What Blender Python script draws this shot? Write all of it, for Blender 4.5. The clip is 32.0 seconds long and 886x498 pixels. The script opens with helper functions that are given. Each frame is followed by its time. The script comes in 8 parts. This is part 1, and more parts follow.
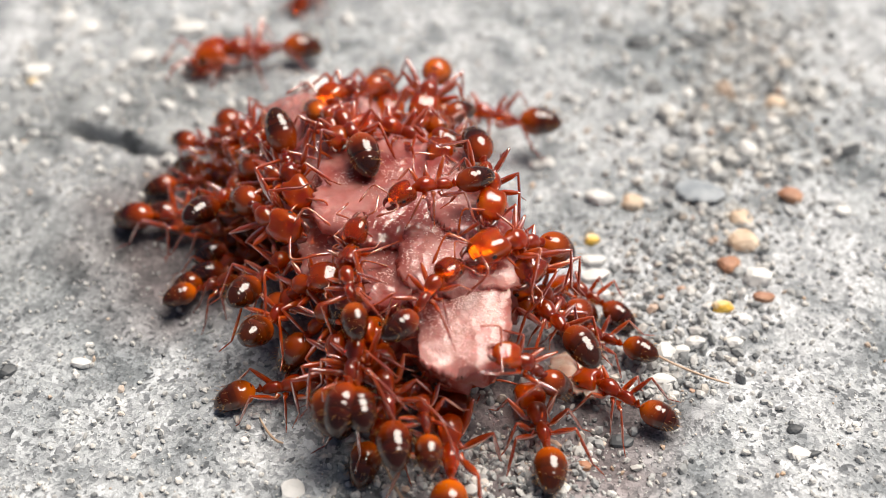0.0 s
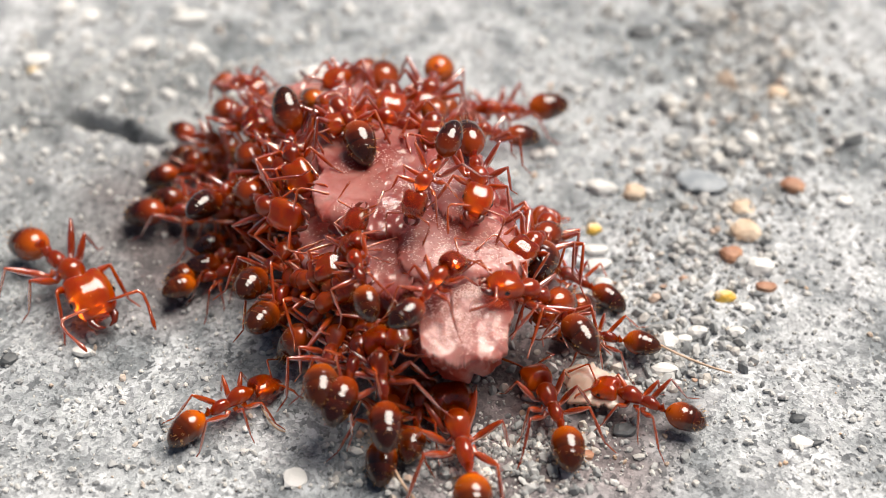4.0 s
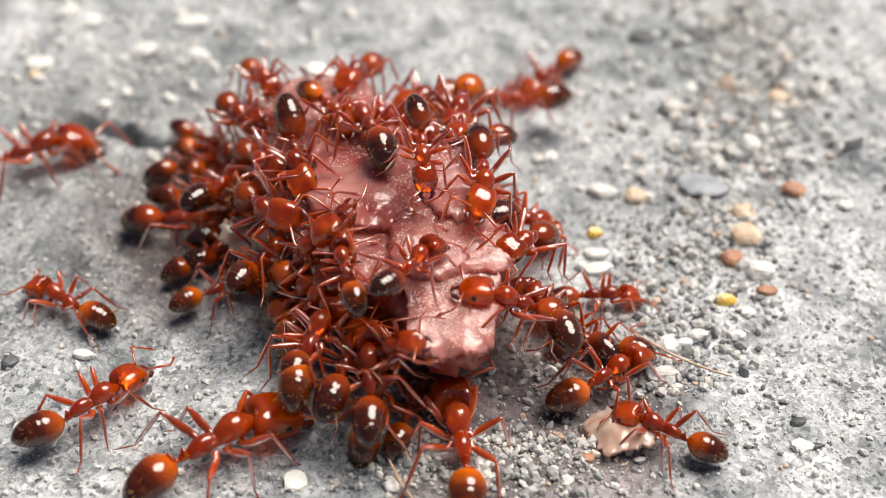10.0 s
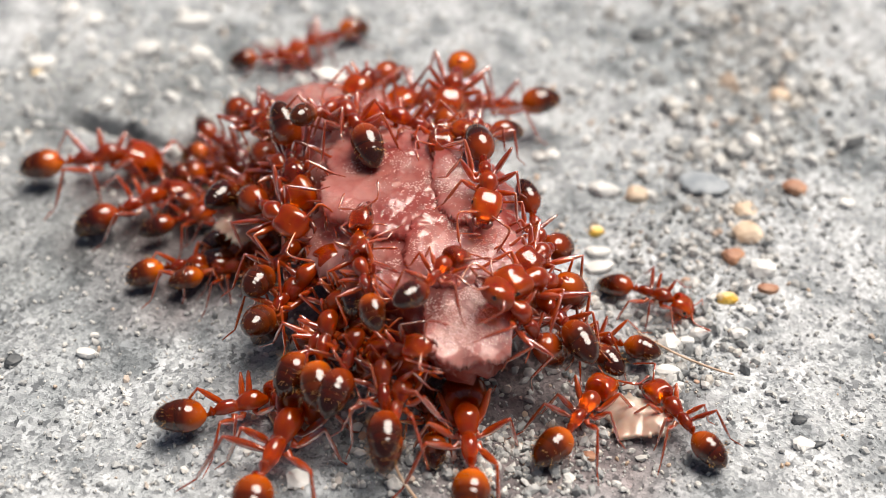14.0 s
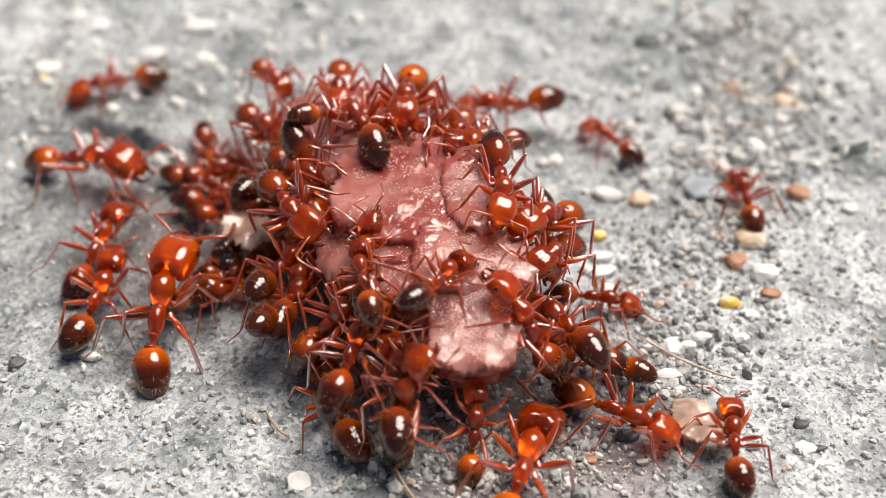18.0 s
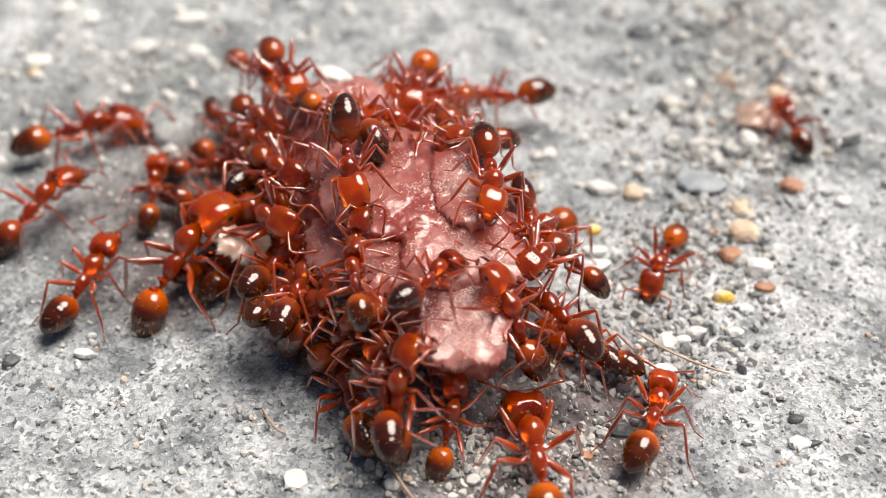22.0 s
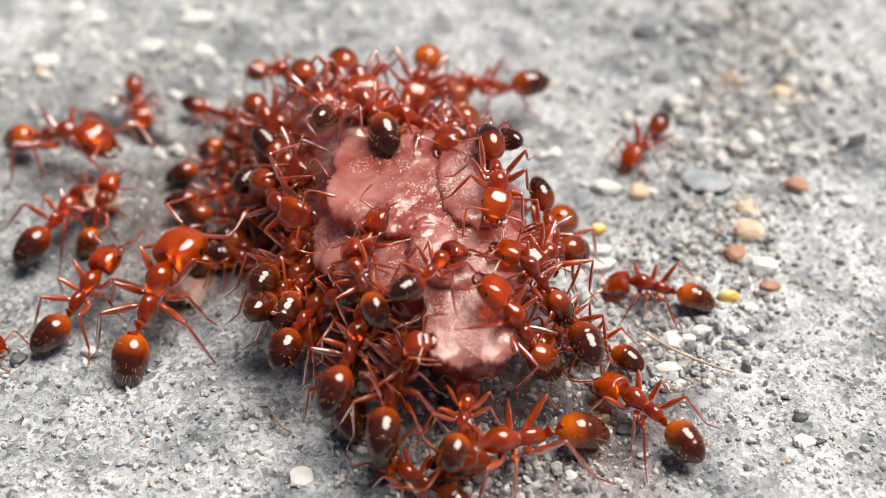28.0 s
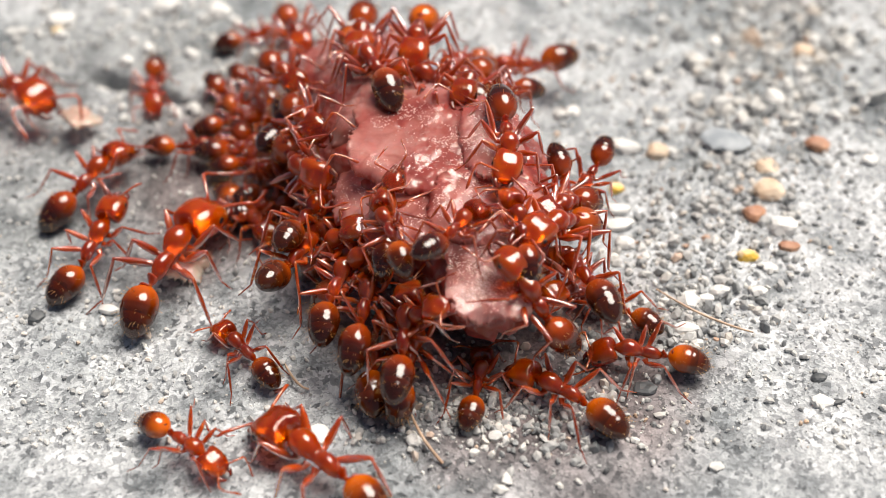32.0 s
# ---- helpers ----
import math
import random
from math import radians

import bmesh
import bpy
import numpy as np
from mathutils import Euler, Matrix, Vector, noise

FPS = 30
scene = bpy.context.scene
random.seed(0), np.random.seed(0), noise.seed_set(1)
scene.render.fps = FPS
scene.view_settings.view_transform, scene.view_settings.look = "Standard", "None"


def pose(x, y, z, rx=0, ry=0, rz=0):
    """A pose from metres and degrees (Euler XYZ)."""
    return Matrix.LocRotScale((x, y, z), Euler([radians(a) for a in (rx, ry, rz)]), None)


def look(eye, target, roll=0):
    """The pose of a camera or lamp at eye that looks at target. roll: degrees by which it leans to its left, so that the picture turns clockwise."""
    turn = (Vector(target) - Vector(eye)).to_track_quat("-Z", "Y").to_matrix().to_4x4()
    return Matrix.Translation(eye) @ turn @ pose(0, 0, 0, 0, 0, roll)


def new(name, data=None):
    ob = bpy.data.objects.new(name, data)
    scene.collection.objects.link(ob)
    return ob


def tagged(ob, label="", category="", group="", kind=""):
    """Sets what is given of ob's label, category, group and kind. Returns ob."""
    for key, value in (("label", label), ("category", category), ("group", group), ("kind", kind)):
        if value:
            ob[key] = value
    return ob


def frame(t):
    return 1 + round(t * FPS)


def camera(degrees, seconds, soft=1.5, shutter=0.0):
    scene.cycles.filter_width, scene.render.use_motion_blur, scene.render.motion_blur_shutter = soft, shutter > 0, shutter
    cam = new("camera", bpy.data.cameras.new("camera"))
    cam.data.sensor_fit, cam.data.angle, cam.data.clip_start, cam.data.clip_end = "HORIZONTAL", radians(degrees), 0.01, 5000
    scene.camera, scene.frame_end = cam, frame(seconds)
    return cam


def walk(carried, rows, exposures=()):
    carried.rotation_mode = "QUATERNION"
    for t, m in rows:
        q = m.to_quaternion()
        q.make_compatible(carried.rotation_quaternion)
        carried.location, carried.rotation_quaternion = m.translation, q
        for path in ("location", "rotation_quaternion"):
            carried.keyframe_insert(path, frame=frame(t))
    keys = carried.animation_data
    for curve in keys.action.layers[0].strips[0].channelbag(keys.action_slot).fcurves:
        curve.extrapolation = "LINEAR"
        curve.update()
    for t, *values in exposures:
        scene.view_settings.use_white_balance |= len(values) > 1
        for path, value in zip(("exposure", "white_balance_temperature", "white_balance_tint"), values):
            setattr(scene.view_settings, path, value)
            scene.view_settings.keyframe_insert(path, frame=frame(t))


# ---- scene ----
cam = camera(42.0, 32.0, soft=0.85)
cam.data.dof.use_dof = True
cam.data.dof.focus_distance = 0.0325
cam.data.dof.aperture_fstop = 56.0
# seconds, eye in millimetres, Euler degrees
walk(cam, [(t, pose(x / 1000, y / 1000, z / 1000, rx, ry, rz)) for t, x, y, z, rx, ry, rz in (
    (0, 0.000, -28.210, 25.400, 48.000, 0.000, 0.000),
    (0.5, -0.059, -28.250, 25.348, 48.197, -0.076, -0.034),
    (1, -0.089, -28.236, 25.361, 47.935, -0.061, -0.065),
    (1.5, -0.151, -28.230, 25.387, 48.004, -0.169, -0.136),
    (2, -0.120, -28.282, 25.256, 48.095, -0.153, -0.076),
    (2.5, -0.149, -28.211, 25.267, 47.696, -0.178, -0.135),
    (3, -0.126, -28.255, 25.258, 47.829, -0.136, -0.038),
    (3.5, -0.157, -28.258, 25.256, 47.735, -0.155, -0.035),
    (5.5, -0.086, -28.198, 25.203, 47.638, -0.148, -0.063),
    (6, -0.111, -28.208, 25.265, 47.604, -0.118, -0.095),
    (6.5, -0.142, -28.253, 25.199, 47.760, -0.158, -0.088),
    (7, -0.117, -28.248, 25.244, 47.748, -0.090, -0.001),
    (7.5, -0.142, -28.316, 25.265, 47.949, -0.112, 0.034),
    (8, -0.113, -28.262, 25.335, 47.677, -0.069, 0.001),
    (8.5, -0.128, -28.262, 25.218, 47.609, -0.118, -0.008),
    (9, -0.115, -28.315, 25.199, 47.987, -0.121, -0.045),
    (9.5, -0.129, -28.266, 25.252, 47.796, -0.107, -0.014),
    (10, -0.126, -28.338, 25.181, 48.023, -0.144, 0.041),
    (10.5, -0.138, -28.267, 25.149, 47.599, -0.136, -0.011),
    (11, -0.103, -28.258, 25.180, 47.486, -0.071, 0.013),
    (11.5, -0.103, -28.219, 25.176, 47.392, -0.098, 0.030),
    (12, -0.085, -28.314, 25.183, 47.824, -0.093, 0.040),
    (12.5, -0.153, -28.397, 25.238, 47.957, -0.073, 0.107),
    (13, -0.155, -28.395, 25.245, 47.904, -0.071, 0.104),
    (13.5, -0.142, -28.333, 25.312, 47.868, -0.042, 0.104),
    (14, -0.153, -28.332, 25.293, 47.808, -0.086, 0.062),
    (14.5, -0.178, -28.345, 25.403, 47.830, -0.018, 0.054),
    (16.5, -0.037, -28.399, 25.339, 47.984, 0.068, 0.223),
    (17, -0.049, -28.511, 25.228, 48.410, 0.030, 0.296),
    (17.5, -0.013, -28.593, 25.392, 48.638, 0.190, 0.371),
    (18, 0.091, -28.512, 25.194, 48.327, 0.193, 0.484),
    (18.5, -0.052, -28.306, 25.412, 47.648, 0.067, 0.078),
    (19, -0.124, -28.396, 25.436, 47.817, -0.004, 0.080),
    (19.5, -0.229, -28.396, 25.440, 47.937, -0.111, -0.011),
    (20, -0.163, -28.428, 25.429, 47.949, -0.025, 0.037),
    (20.5, -0.127, -28.347, 25.591, 47.844, 0.062, 0.017),
    (21, -0.175, -28.415, 25.411, 47.953, -0.091, 0.002),
    (21.5, -0.115, -28.340, 25.432, 47.751, -0.046, -0.016),
    (22, -0.084, -28.243, 25.444, 47.512, -0.015, -0.057),
    (22.5, -0.075, -28.326, 25.524, 47.850, 0.054, -0.003),
    (23, -0.059, -28.350, 25.497, 47.961, 0.076, -0.008),
    (23.5, -0.104, -28.263, 25.490, 47.598, -0.013, -0.051),
    (24, -0.099, -28.298, 25.406, 47.652, -0.032, -0.060),
    (24.5, -0.071, -28.263, 25.414, 47.489, 0.008, -0.034),
    (25, -0.062, -28.289, 25.442, 47.650, 0.045, 0.002),
    (25.5, -0.070, -28.299, 25.486, 47.681, 0.053, -0.023),
    (27.5, -0.101, -28.293, 25.518, 47.647, 0.060, 0.013),
    (28, -0.076, -28.384, 25.449, 47.599, 0.149, 0.177),
    (28.5, -0.095, -28.334, 25.302, 48.178, 0.075, 0.111),
    (29, -0.095, -28.334, 25.302, 47.545, 0.144, 0.182),
    (29.5, -0.095, -28.334, 25.302, 46.987, 0.215, 0.302),
    (30, -0.095, -28.334, 25.302, 46.876, 0.293, 0.379),
    (30.5, -0.095, -28.334, 25.302, 46.393, 0.304, 0.445),
    (31, -0.095, -28.334, 25.302, 46.265, 0.490, 0.567),
    (31.5, -0.095, -28.334, 25.302, 46.014, 0.510, 0.619),
    (32, -0.095, -28.334, 25.302, 45.690, 0.627, 0.846),
)], exposures=((0.0, 0.12, 7000, 11), (30.0, 0.12, 7000, 11), (30.8, 0.22, 7000, 11), (32.0, 0.22, 7000, 11)))

# ---- light: bright soft daylight from behind the meat ----
SUN_AZIMUTH, SUN_HEIGHT = radians(52.0), radians(66.0)
world = bpy.data.worlds.new("daylight")
scene.world = world
world.use_nodes = True
sky = world.node_tree.nodes.new("ShaderNodeTexSky")
sky.sky_type, sky.sun_disc = "NISHITA", False
sky.sun_elevation, sky.sun_rotation = SUN_HEIGHT, SUN_AZIMUTH
sky.air_density, sky.dust_density, sky.ozone_density = 1.0, 3.0, 1.0
background = world.node_tree.nodes["Background"]
background.inputs["Strength"].default_value = 0.042
world.node_tree.links.new(sky.outputs["Color"], background.inputs["Color"])
sun_data = bpy.data.lights.new("sun", "SUN")
sun_data.energy, sun_data.angle, sun_data.color = 5.0, radians(42.0), (1.0, 0.965, 0.92)
sun = new("sun", sun_data)
toward_sun = Vector((math.sin(SUN_AZIMUTH) * math.cos(SUN_HEIGHT), math.cos(SUN_AZIMUTH) * math.cos(SUN_HEIGHT), math.sin(SUN_HEIGHT)))
sun.matrix_world = look(toward_sun, (0, 0, 0))

MM = 0.001


# ---- materials ----
def material(name, colour, roughness=0.5, metallic=0.0, coat=0.0):
    m = bpy.data.materials.new(name)
    m.use_nodes = True
    s = m.node_tree.nodes["Principled BSDF"]
    s.inputs["Base Color"].default_value = (*colour, 1)
    s.inputs["Roughness"].default_value = roughness
    s.inputs["Metallic"].default_value = metallic
    s.inputs["Coat Weight"].default_value = coat
    s.inputs["Coat Roughness"].default_value = 0.06
    return m, m.node_tree.nodes, m.node_tree.links, s


def add(nodes, kind, **values):
    n = nodes.new(kind)
    for key, value in values.items():
        n.inputs[key.replace("_", " ")].default_value = value
    return n


def ramp(nodes, *stops):
    n = nodes.new("ShaderNodeValToRGB")
    e = n.color_ramp.elements
    while len(e) < len(stops):
        e.new(0.5)
    for point, (where, colour) in zip(e, stops):
        point.position, point.color = where, (*colour, 1)
    return n


def mixed(nodes, links, a, b, factor, blend="MIX"):
    n = nodes.new("ShaderNodeMix")
    n.data_type, n.blend_type = "RGBA", blend
    for socket, value in ((n.inputs["A"], a), (n.inputs["B"], b), (n.inputs["Factor"], factor)):
        if hasattr(value, "links"):
            links.new(value, socket)
        elif socket == n.inputs["Factor"]:
            socket.default_value = value
        else:
            socket.default_value = (*value, 1)
    return n.outputs[2]


def bump(nodes, links, shader, height, strength, distance):
    n = add(nodes, "ShaderNodeBump", Strength=strength, Distance=distance)
    links.new(height, n.inputs["Height"])
    links.new(n.outputs["Normal"], shader.inputs["Normal"])


def cuticle(name, light, dark, rear=None, roughness=0.09, clear=0.0, dents=0.3, coat=0.3):
    """Translucent glossy ant shell: mottled, a little different from ant to ant; with rear it darkens along the body to that colour."""
    m, nodes, links, s = material(name, light, roughness, coat=coat)
    where = nodes.new("ShaderNodeTexCoord")
    grain = add(nodes, "ShaderNodeTexNoise", Scale=1700.0, Detail=4.0)
    links.new(where.outputs["Object"], grain.inputs["Vector"])
    spread = ramp(nodes, (0.3, dark), (0.7, light))
    links.new(grain.outputs["Fac"], spread.inputs["Fac"])
    colour = spread.outputs["Color"]
    if rear:
        split = nodes.new("ShaderNodeSeparateXYZ")
        links.new(where.outputs["Generated"], split.inputs["Vector"])
        between = tuple(0.55 * a + 0.45 * b for a, b in zip(rear, dark))
        along = ramp(nodes, (0.2, rear), (0.37, between), (0.39, rear), (0.54, between), (0.57, dark), (0.72, tuple(0.6 * a + 0.4 * b for a, b in zip(dark, light))), (0.9, light))
        links.new(split.outputs["X"], along.inputs["Fac"])
        colour = mixed(nodes, links, colour, along.outputs["Color"], 0.9)
    one = nodes.new("ShaderNodeObjectInfo")
    shade = ramp(nodes, (0.0, (0.62, 0.54, 0.5)), (0.5, (0.92, 0.88, 0.85)), (1.0, (1.15, 1.25, 1.25)))
    links.new(one.outputs["Random"], shade.inputs["Fac"])
    colour = mixed(nodes, links, colour, shade.outputs["Color"], 1.0, "MULTIPLY")
    links.new(colour, s.inputs["Base Color"])
    s.inputs["Subsurface Weight"].default_value = 0.12 if rear else 0.35
    s.inputs["Transmission Weight"].default_value = clear
    s.inputs["IOR"].default_value = 1.65
    s.inputs["Subsurface Radius"].default_value = (1.0, 0.35, 0.1)
    s.inputs["Subsurface Scale"].default_value = 0.5 * MM
    fine = add(nodes, "ShaderNodeTexNoise", Scale=4200.0, Detail=4.0, Roughness=0.6)
    links.new(where.outputs["Object"], fine.inputs["Vector"])
    bump(nodes, links, s, fine.outputs["Fac"], dents, 0.05 * MM)
    return m


SHELL = cuticle("amber_shell", (0.9, 0.155, 0.002), (0.55, 0.028, 0.001), None, 0.035, 0.7, 0.18, 0.0)
THORAX_SHELL = cuticle("red_thorax_shell", (0.72, 0.1, 0.003), (0.36, 0.021, 0.001), None, 0.04, 0.6, 0.25, 0.0)
GASTER_DARK = cuticle("dark_gaster_shell", (0.36, 0.05, 0.003), (0.085, 0.009, 0.002), (0.013, 0.004, 0.002), 0.05, 0.0, 0.16, 0.0)
GASTER_AMBER = cuticle("amber_gaster_shell", (0.58, 0.105, 0.003), (0.13, 0.015, 0.001), (0.02, 0.004, 0.001), 0.05, 0.0, 0.18, 0.0)
LIMB = cuticle("limb_shell", (0.62, 0.085, 0.004), (0.28, 0.024, 0.001), None, 0.16, 0.4, 0.3, 0.0)
EYE_BLACK = material("eye_black", (0.01, 0.008, 0.008), 0.15)[0]
JAW = cuticle("jaw_shell", (0.16, 0.02, 0.006), (0.06, 0.008, 0.004))
HAIR = material("golden_hair", (0.65, 0.34, 0.1), 0.35)[0]


def concrete():
    m, nodes, links, s = material("concrete", (0.4, 0.4, 0.4), 0.82)
    where = nodes.new("ShaderNodeTexCoord").outputs["Object"]

    def cells(scale):
        n = add(nodes, "ShaderNodeTexVoronoi", Scale=scale)
        links.new(where, n.inputs["Vector"])
        return n

    def cloud(scale, detail=5.0):
        n = add(nodes, "ShaderNodeTexNoise", Scale=scale, Detail=detail)
        links.new(where, n.inputs["Vector"])
        return n.outputs["Fac"]

    warp = add(nodes, "ShaderNodeTexNoise", Scale=5200.0, Detail=3.0)
    links.new(where, warp.inputs["Vector"])
    shift = nodes.new("ShaderNodeVectorMath")
    shift.operation = "MULTIPLY_ADD"
    shift.inputs[1].default_value = (0.00034, 0.00034, 0.00034)
    links.new(warp.outputs["Color"], shift.inputs[0])
    links.new(where, shift.inputs[2])
    small, large = cells(11500.0), cells(6700.0)
    for n in (small, large):
        links.new(shift.outputs["Vector"], n.inputs["Vector"])
    tone = ramp(nodes, (0.0, (0.12, 0.124, 0.128)), (0.2, (0.29, 0.295, 0.298)), (0.5, (0.48, 0.485, 0.48)), (0.76, (0.63, 0.63, 0.62)), (1.0, (0.74, 0.74, 0.73)))
    links.new(small.outputs["Color"], tone.inputs["Fac"])
    tone2 = ramp(nodes, (0.0, (0.07, 0.075, 0.08)), (0.22, (0.21, 0.215, 0.22)), (0.55, (0.51, 0.51, 0.505)), (0.78, (0.7, 0.697, 0.69)), (1.0, (0.77, 0.767, 0.76)))
    links.new(large.outputs["Color"], tone2.inputs["Fac"])
    patch = ramp(nodes, (0.46, (0, 0, 0)), (0.54, (1, 1, 1)))
    links.new(cloud(1500.0), patch.inputs["Fac"])
    colour = mixed(nodes, links, tone.outputs["Color"], tone2.outputs["Color"], patch.outputs["Color"])
    stain = ramp(nodes, (0.32, (0.46, 0.49, 0.5)), (0.45, (0.8, 0.815, 0.815)), (0.58, (0.99, 0.99, 0.985)), (0.72, (1.06, 1.055, 1.045)))
    links.new(cloud(130.0, 7.0), stain.inputs["Fac"])
    colour = mixed(nodes, links, colour, stain.outputs["Color"], 1.0, "MULTIPLY")
    cloudy = ramp(nodes, (0.34, (0.5, 0.52, 0.53)), (0.47, (0.86, 0.865, 0.865)), (0.56, (1.05, 1.05, 1.045)), (0.68, (1.14, 1.14, 1.13)))
    links.new(cloud(650.0, 6.0), cloudy.inputs["Fac"])
    colour = mixed(nodes, links, colour, cloudy.outputs["Color"], 1.0, "MULTIPLY")
    # dark patches with wandering edges; by the meat, greasy juice plus painted crowd shade
    wander = nodes.new("ShaderNodeVectorMath")
    wander.operation = "MULTIPLY_ADD"
    wander.inputs[1].default_value = (0.006, 0.006, 0.0)
    drift = add(nodes, "ShaderNodeTexNoise", Scale=300.0, Detail=6.0)
    links.new(where, drift.inputs["Vector"])
    links.new(drift.outputs["Color"], wander.inputs[0])
    links.new(where, wander.inputs[2])
    # first patch is a plain wide darkening; the reddened ones lie round the meat
    for centre, width, deep, red in (((-0.0102, 0.0075, 0.0), 0.0105, 0.66, 1.0), ((-0.0046, 0.0040, 0.0), 0.0060, 0.5, 0.82), ((0.0055, -0.0044, 0.0), 0.0058, 0.42, 0.8), ((0.0012, 0.0004, 0.0), 0.0052, 0.55, 0.7)):
        away = nodes.new("ShaderNodeVectorMath")
        away.operation = "DISTANCE"
        away.inputs[1].default_value = centre
        links.new(wander.outputs["Vector"], away.inputs[0])
        span = nodes.new("ShaderNodeMath")
        span.operation = "DIVIDE"
        span.inputs[1].default_value = width
        links.new(away.outputs["Value"], span.inputs[0])
        stain_shade = ramp(nodes, (0.0, (deep, deep * red, deep * red)), (0.5, (deep + 0.06, (deep + 0.06) * red, (deep + 0.05) * red)), (0.95, (1, 1, 1)))
        links.new(span.outputs["Value"], stain_shade.inputs["Fac"])
        colour = mixed(nodes, links, colour, stain_shade.outputs["Color"], 1.0, "MULTIPLY")
    colour = mixed(nodes, links, colour, (0.925, 0.96, 1.02), 1.0, "MULTIPLY")
    links.new(colour, s.inputs["Base Color"])
    rise = nodes.new("ShaderNodeMath")
    rise.operation = "ADD"
    links.new(small.outputs["Distance"], rise.inputs[0])
    links.new(cloud(7000.0), rise.inputs[1])
    bump(nodes, links, s, rise.outputs["Value"], 0.45, 0.05 * MM)
    return m


def stone(name, *stops, roughness=0.55, scale=1500.0, by_piece=False):
    """Grains and pebbles: the stops give the range of colours; by_piece varies it from grain to grain."""
    m, nodes, links, s = material(name, stops[0][1], roughness)
    where = nodes.new("ShaderNodeTexCoord").outputs["Object"]
    n = add(nodes, "ShaderNodeTexNoise", Scale=scale, Detail=6.0)
    links.new(where, n.inputs["Vector"])
    tone = ramp(nodes, *stops)
    if by_piece:
        piece = nodes.new("ShaderNodeNewGeometry")
        links.new(piece.outputs["Random Per Island"], tone.inputs["Fac"])
        grit = ramp(nodes, (0.3, (0.75, 0.75, 0.75)), (0.7, (1.1, 1.1, 1.1)))
        links.new(n.outputs["Fac"], grit.inputs["Fac"])
        colour = mixed(nodes, links, tone.outputs["Color"], grit.outputs["Color"], 1.0, "MULTIPLY")
    else:
        links.new(n.outputs["Fac"], tone.inputs["Fac"])
        colour = tone.outputs["Color"]
    links.new(colour, s.inputs["Base Color"])
    bump(nodes, links, s, n.outputs["Fac"], 0.5, 0.06 * MM)
    return m


CONCRETE = concrete()
GRAINS = stone("mixed_grains", (0.0, (0.14, 0.145, 0.15)), (0.1, (0.36, 0.37, 0.375)), (0.5, (0.55, 0.55, 0.54)), (0.75, (0.7, 0.685, 0.65)), (0.93, (0.76, 0.75, 0.73)), (1.0, (0.62, 0.42, 0.28)), by_piece=True)
BAND_GRAINS = stone("gravel_mix", (0.0, (0.14, 0.15, 0.16)), (0.1, (0.28, 0.295, 0.3)), (0.4, (0.42, 0.43, 0.435)), (0.65, (0.52, 0.52, 0.51)), (0.84, (0.68, 0.675, 0.66)), (0.96, (0.64, 0.58, 0.51)), (1.0, (0.55, 0.34, 0.24)), by_piece=True)
WHITE_STONE = stone("white_stone", (0.3, (0.62, 0.615, 0.595)), (0.7, (0.82, 0.815, 0.8)))
GREY_STONE = stone("blue_grey_stone", (0.3, (0.2, 0.23, 0.26)), (0.7, (0.38, 0.41, 0.44)))
DARK_STONE = stone("dark_stone", (0.3, (0.035, 0.04, 0.045)), (0.7, (0.14, 0.15, 0.16)))
PEACH_STONE = stone("peach_stone", (0.3, (0.52, 0.36, 0.24)), (0.7, (0.8, 0.66, 0.52)))
RED_STONE = stone("red_brown_stone", (0.3, (0.28, 0.11, 0.06)), (0.7, (0.58, 0.32, 0.2)))
YELLOW_STONE = stone("yellow_stone", (0.35, (0.8, 0.72, 0.6)), (0.52, (0.85, 0.5, 0.06)), (0.7, (0.88, 0.6, 0.15)))
STRAW = stone("dry_fibre", (0.3, (0.36, 0.22, 0.14)), (0.7, (0.62, 0.46, 0.34)), roughness=0.4)


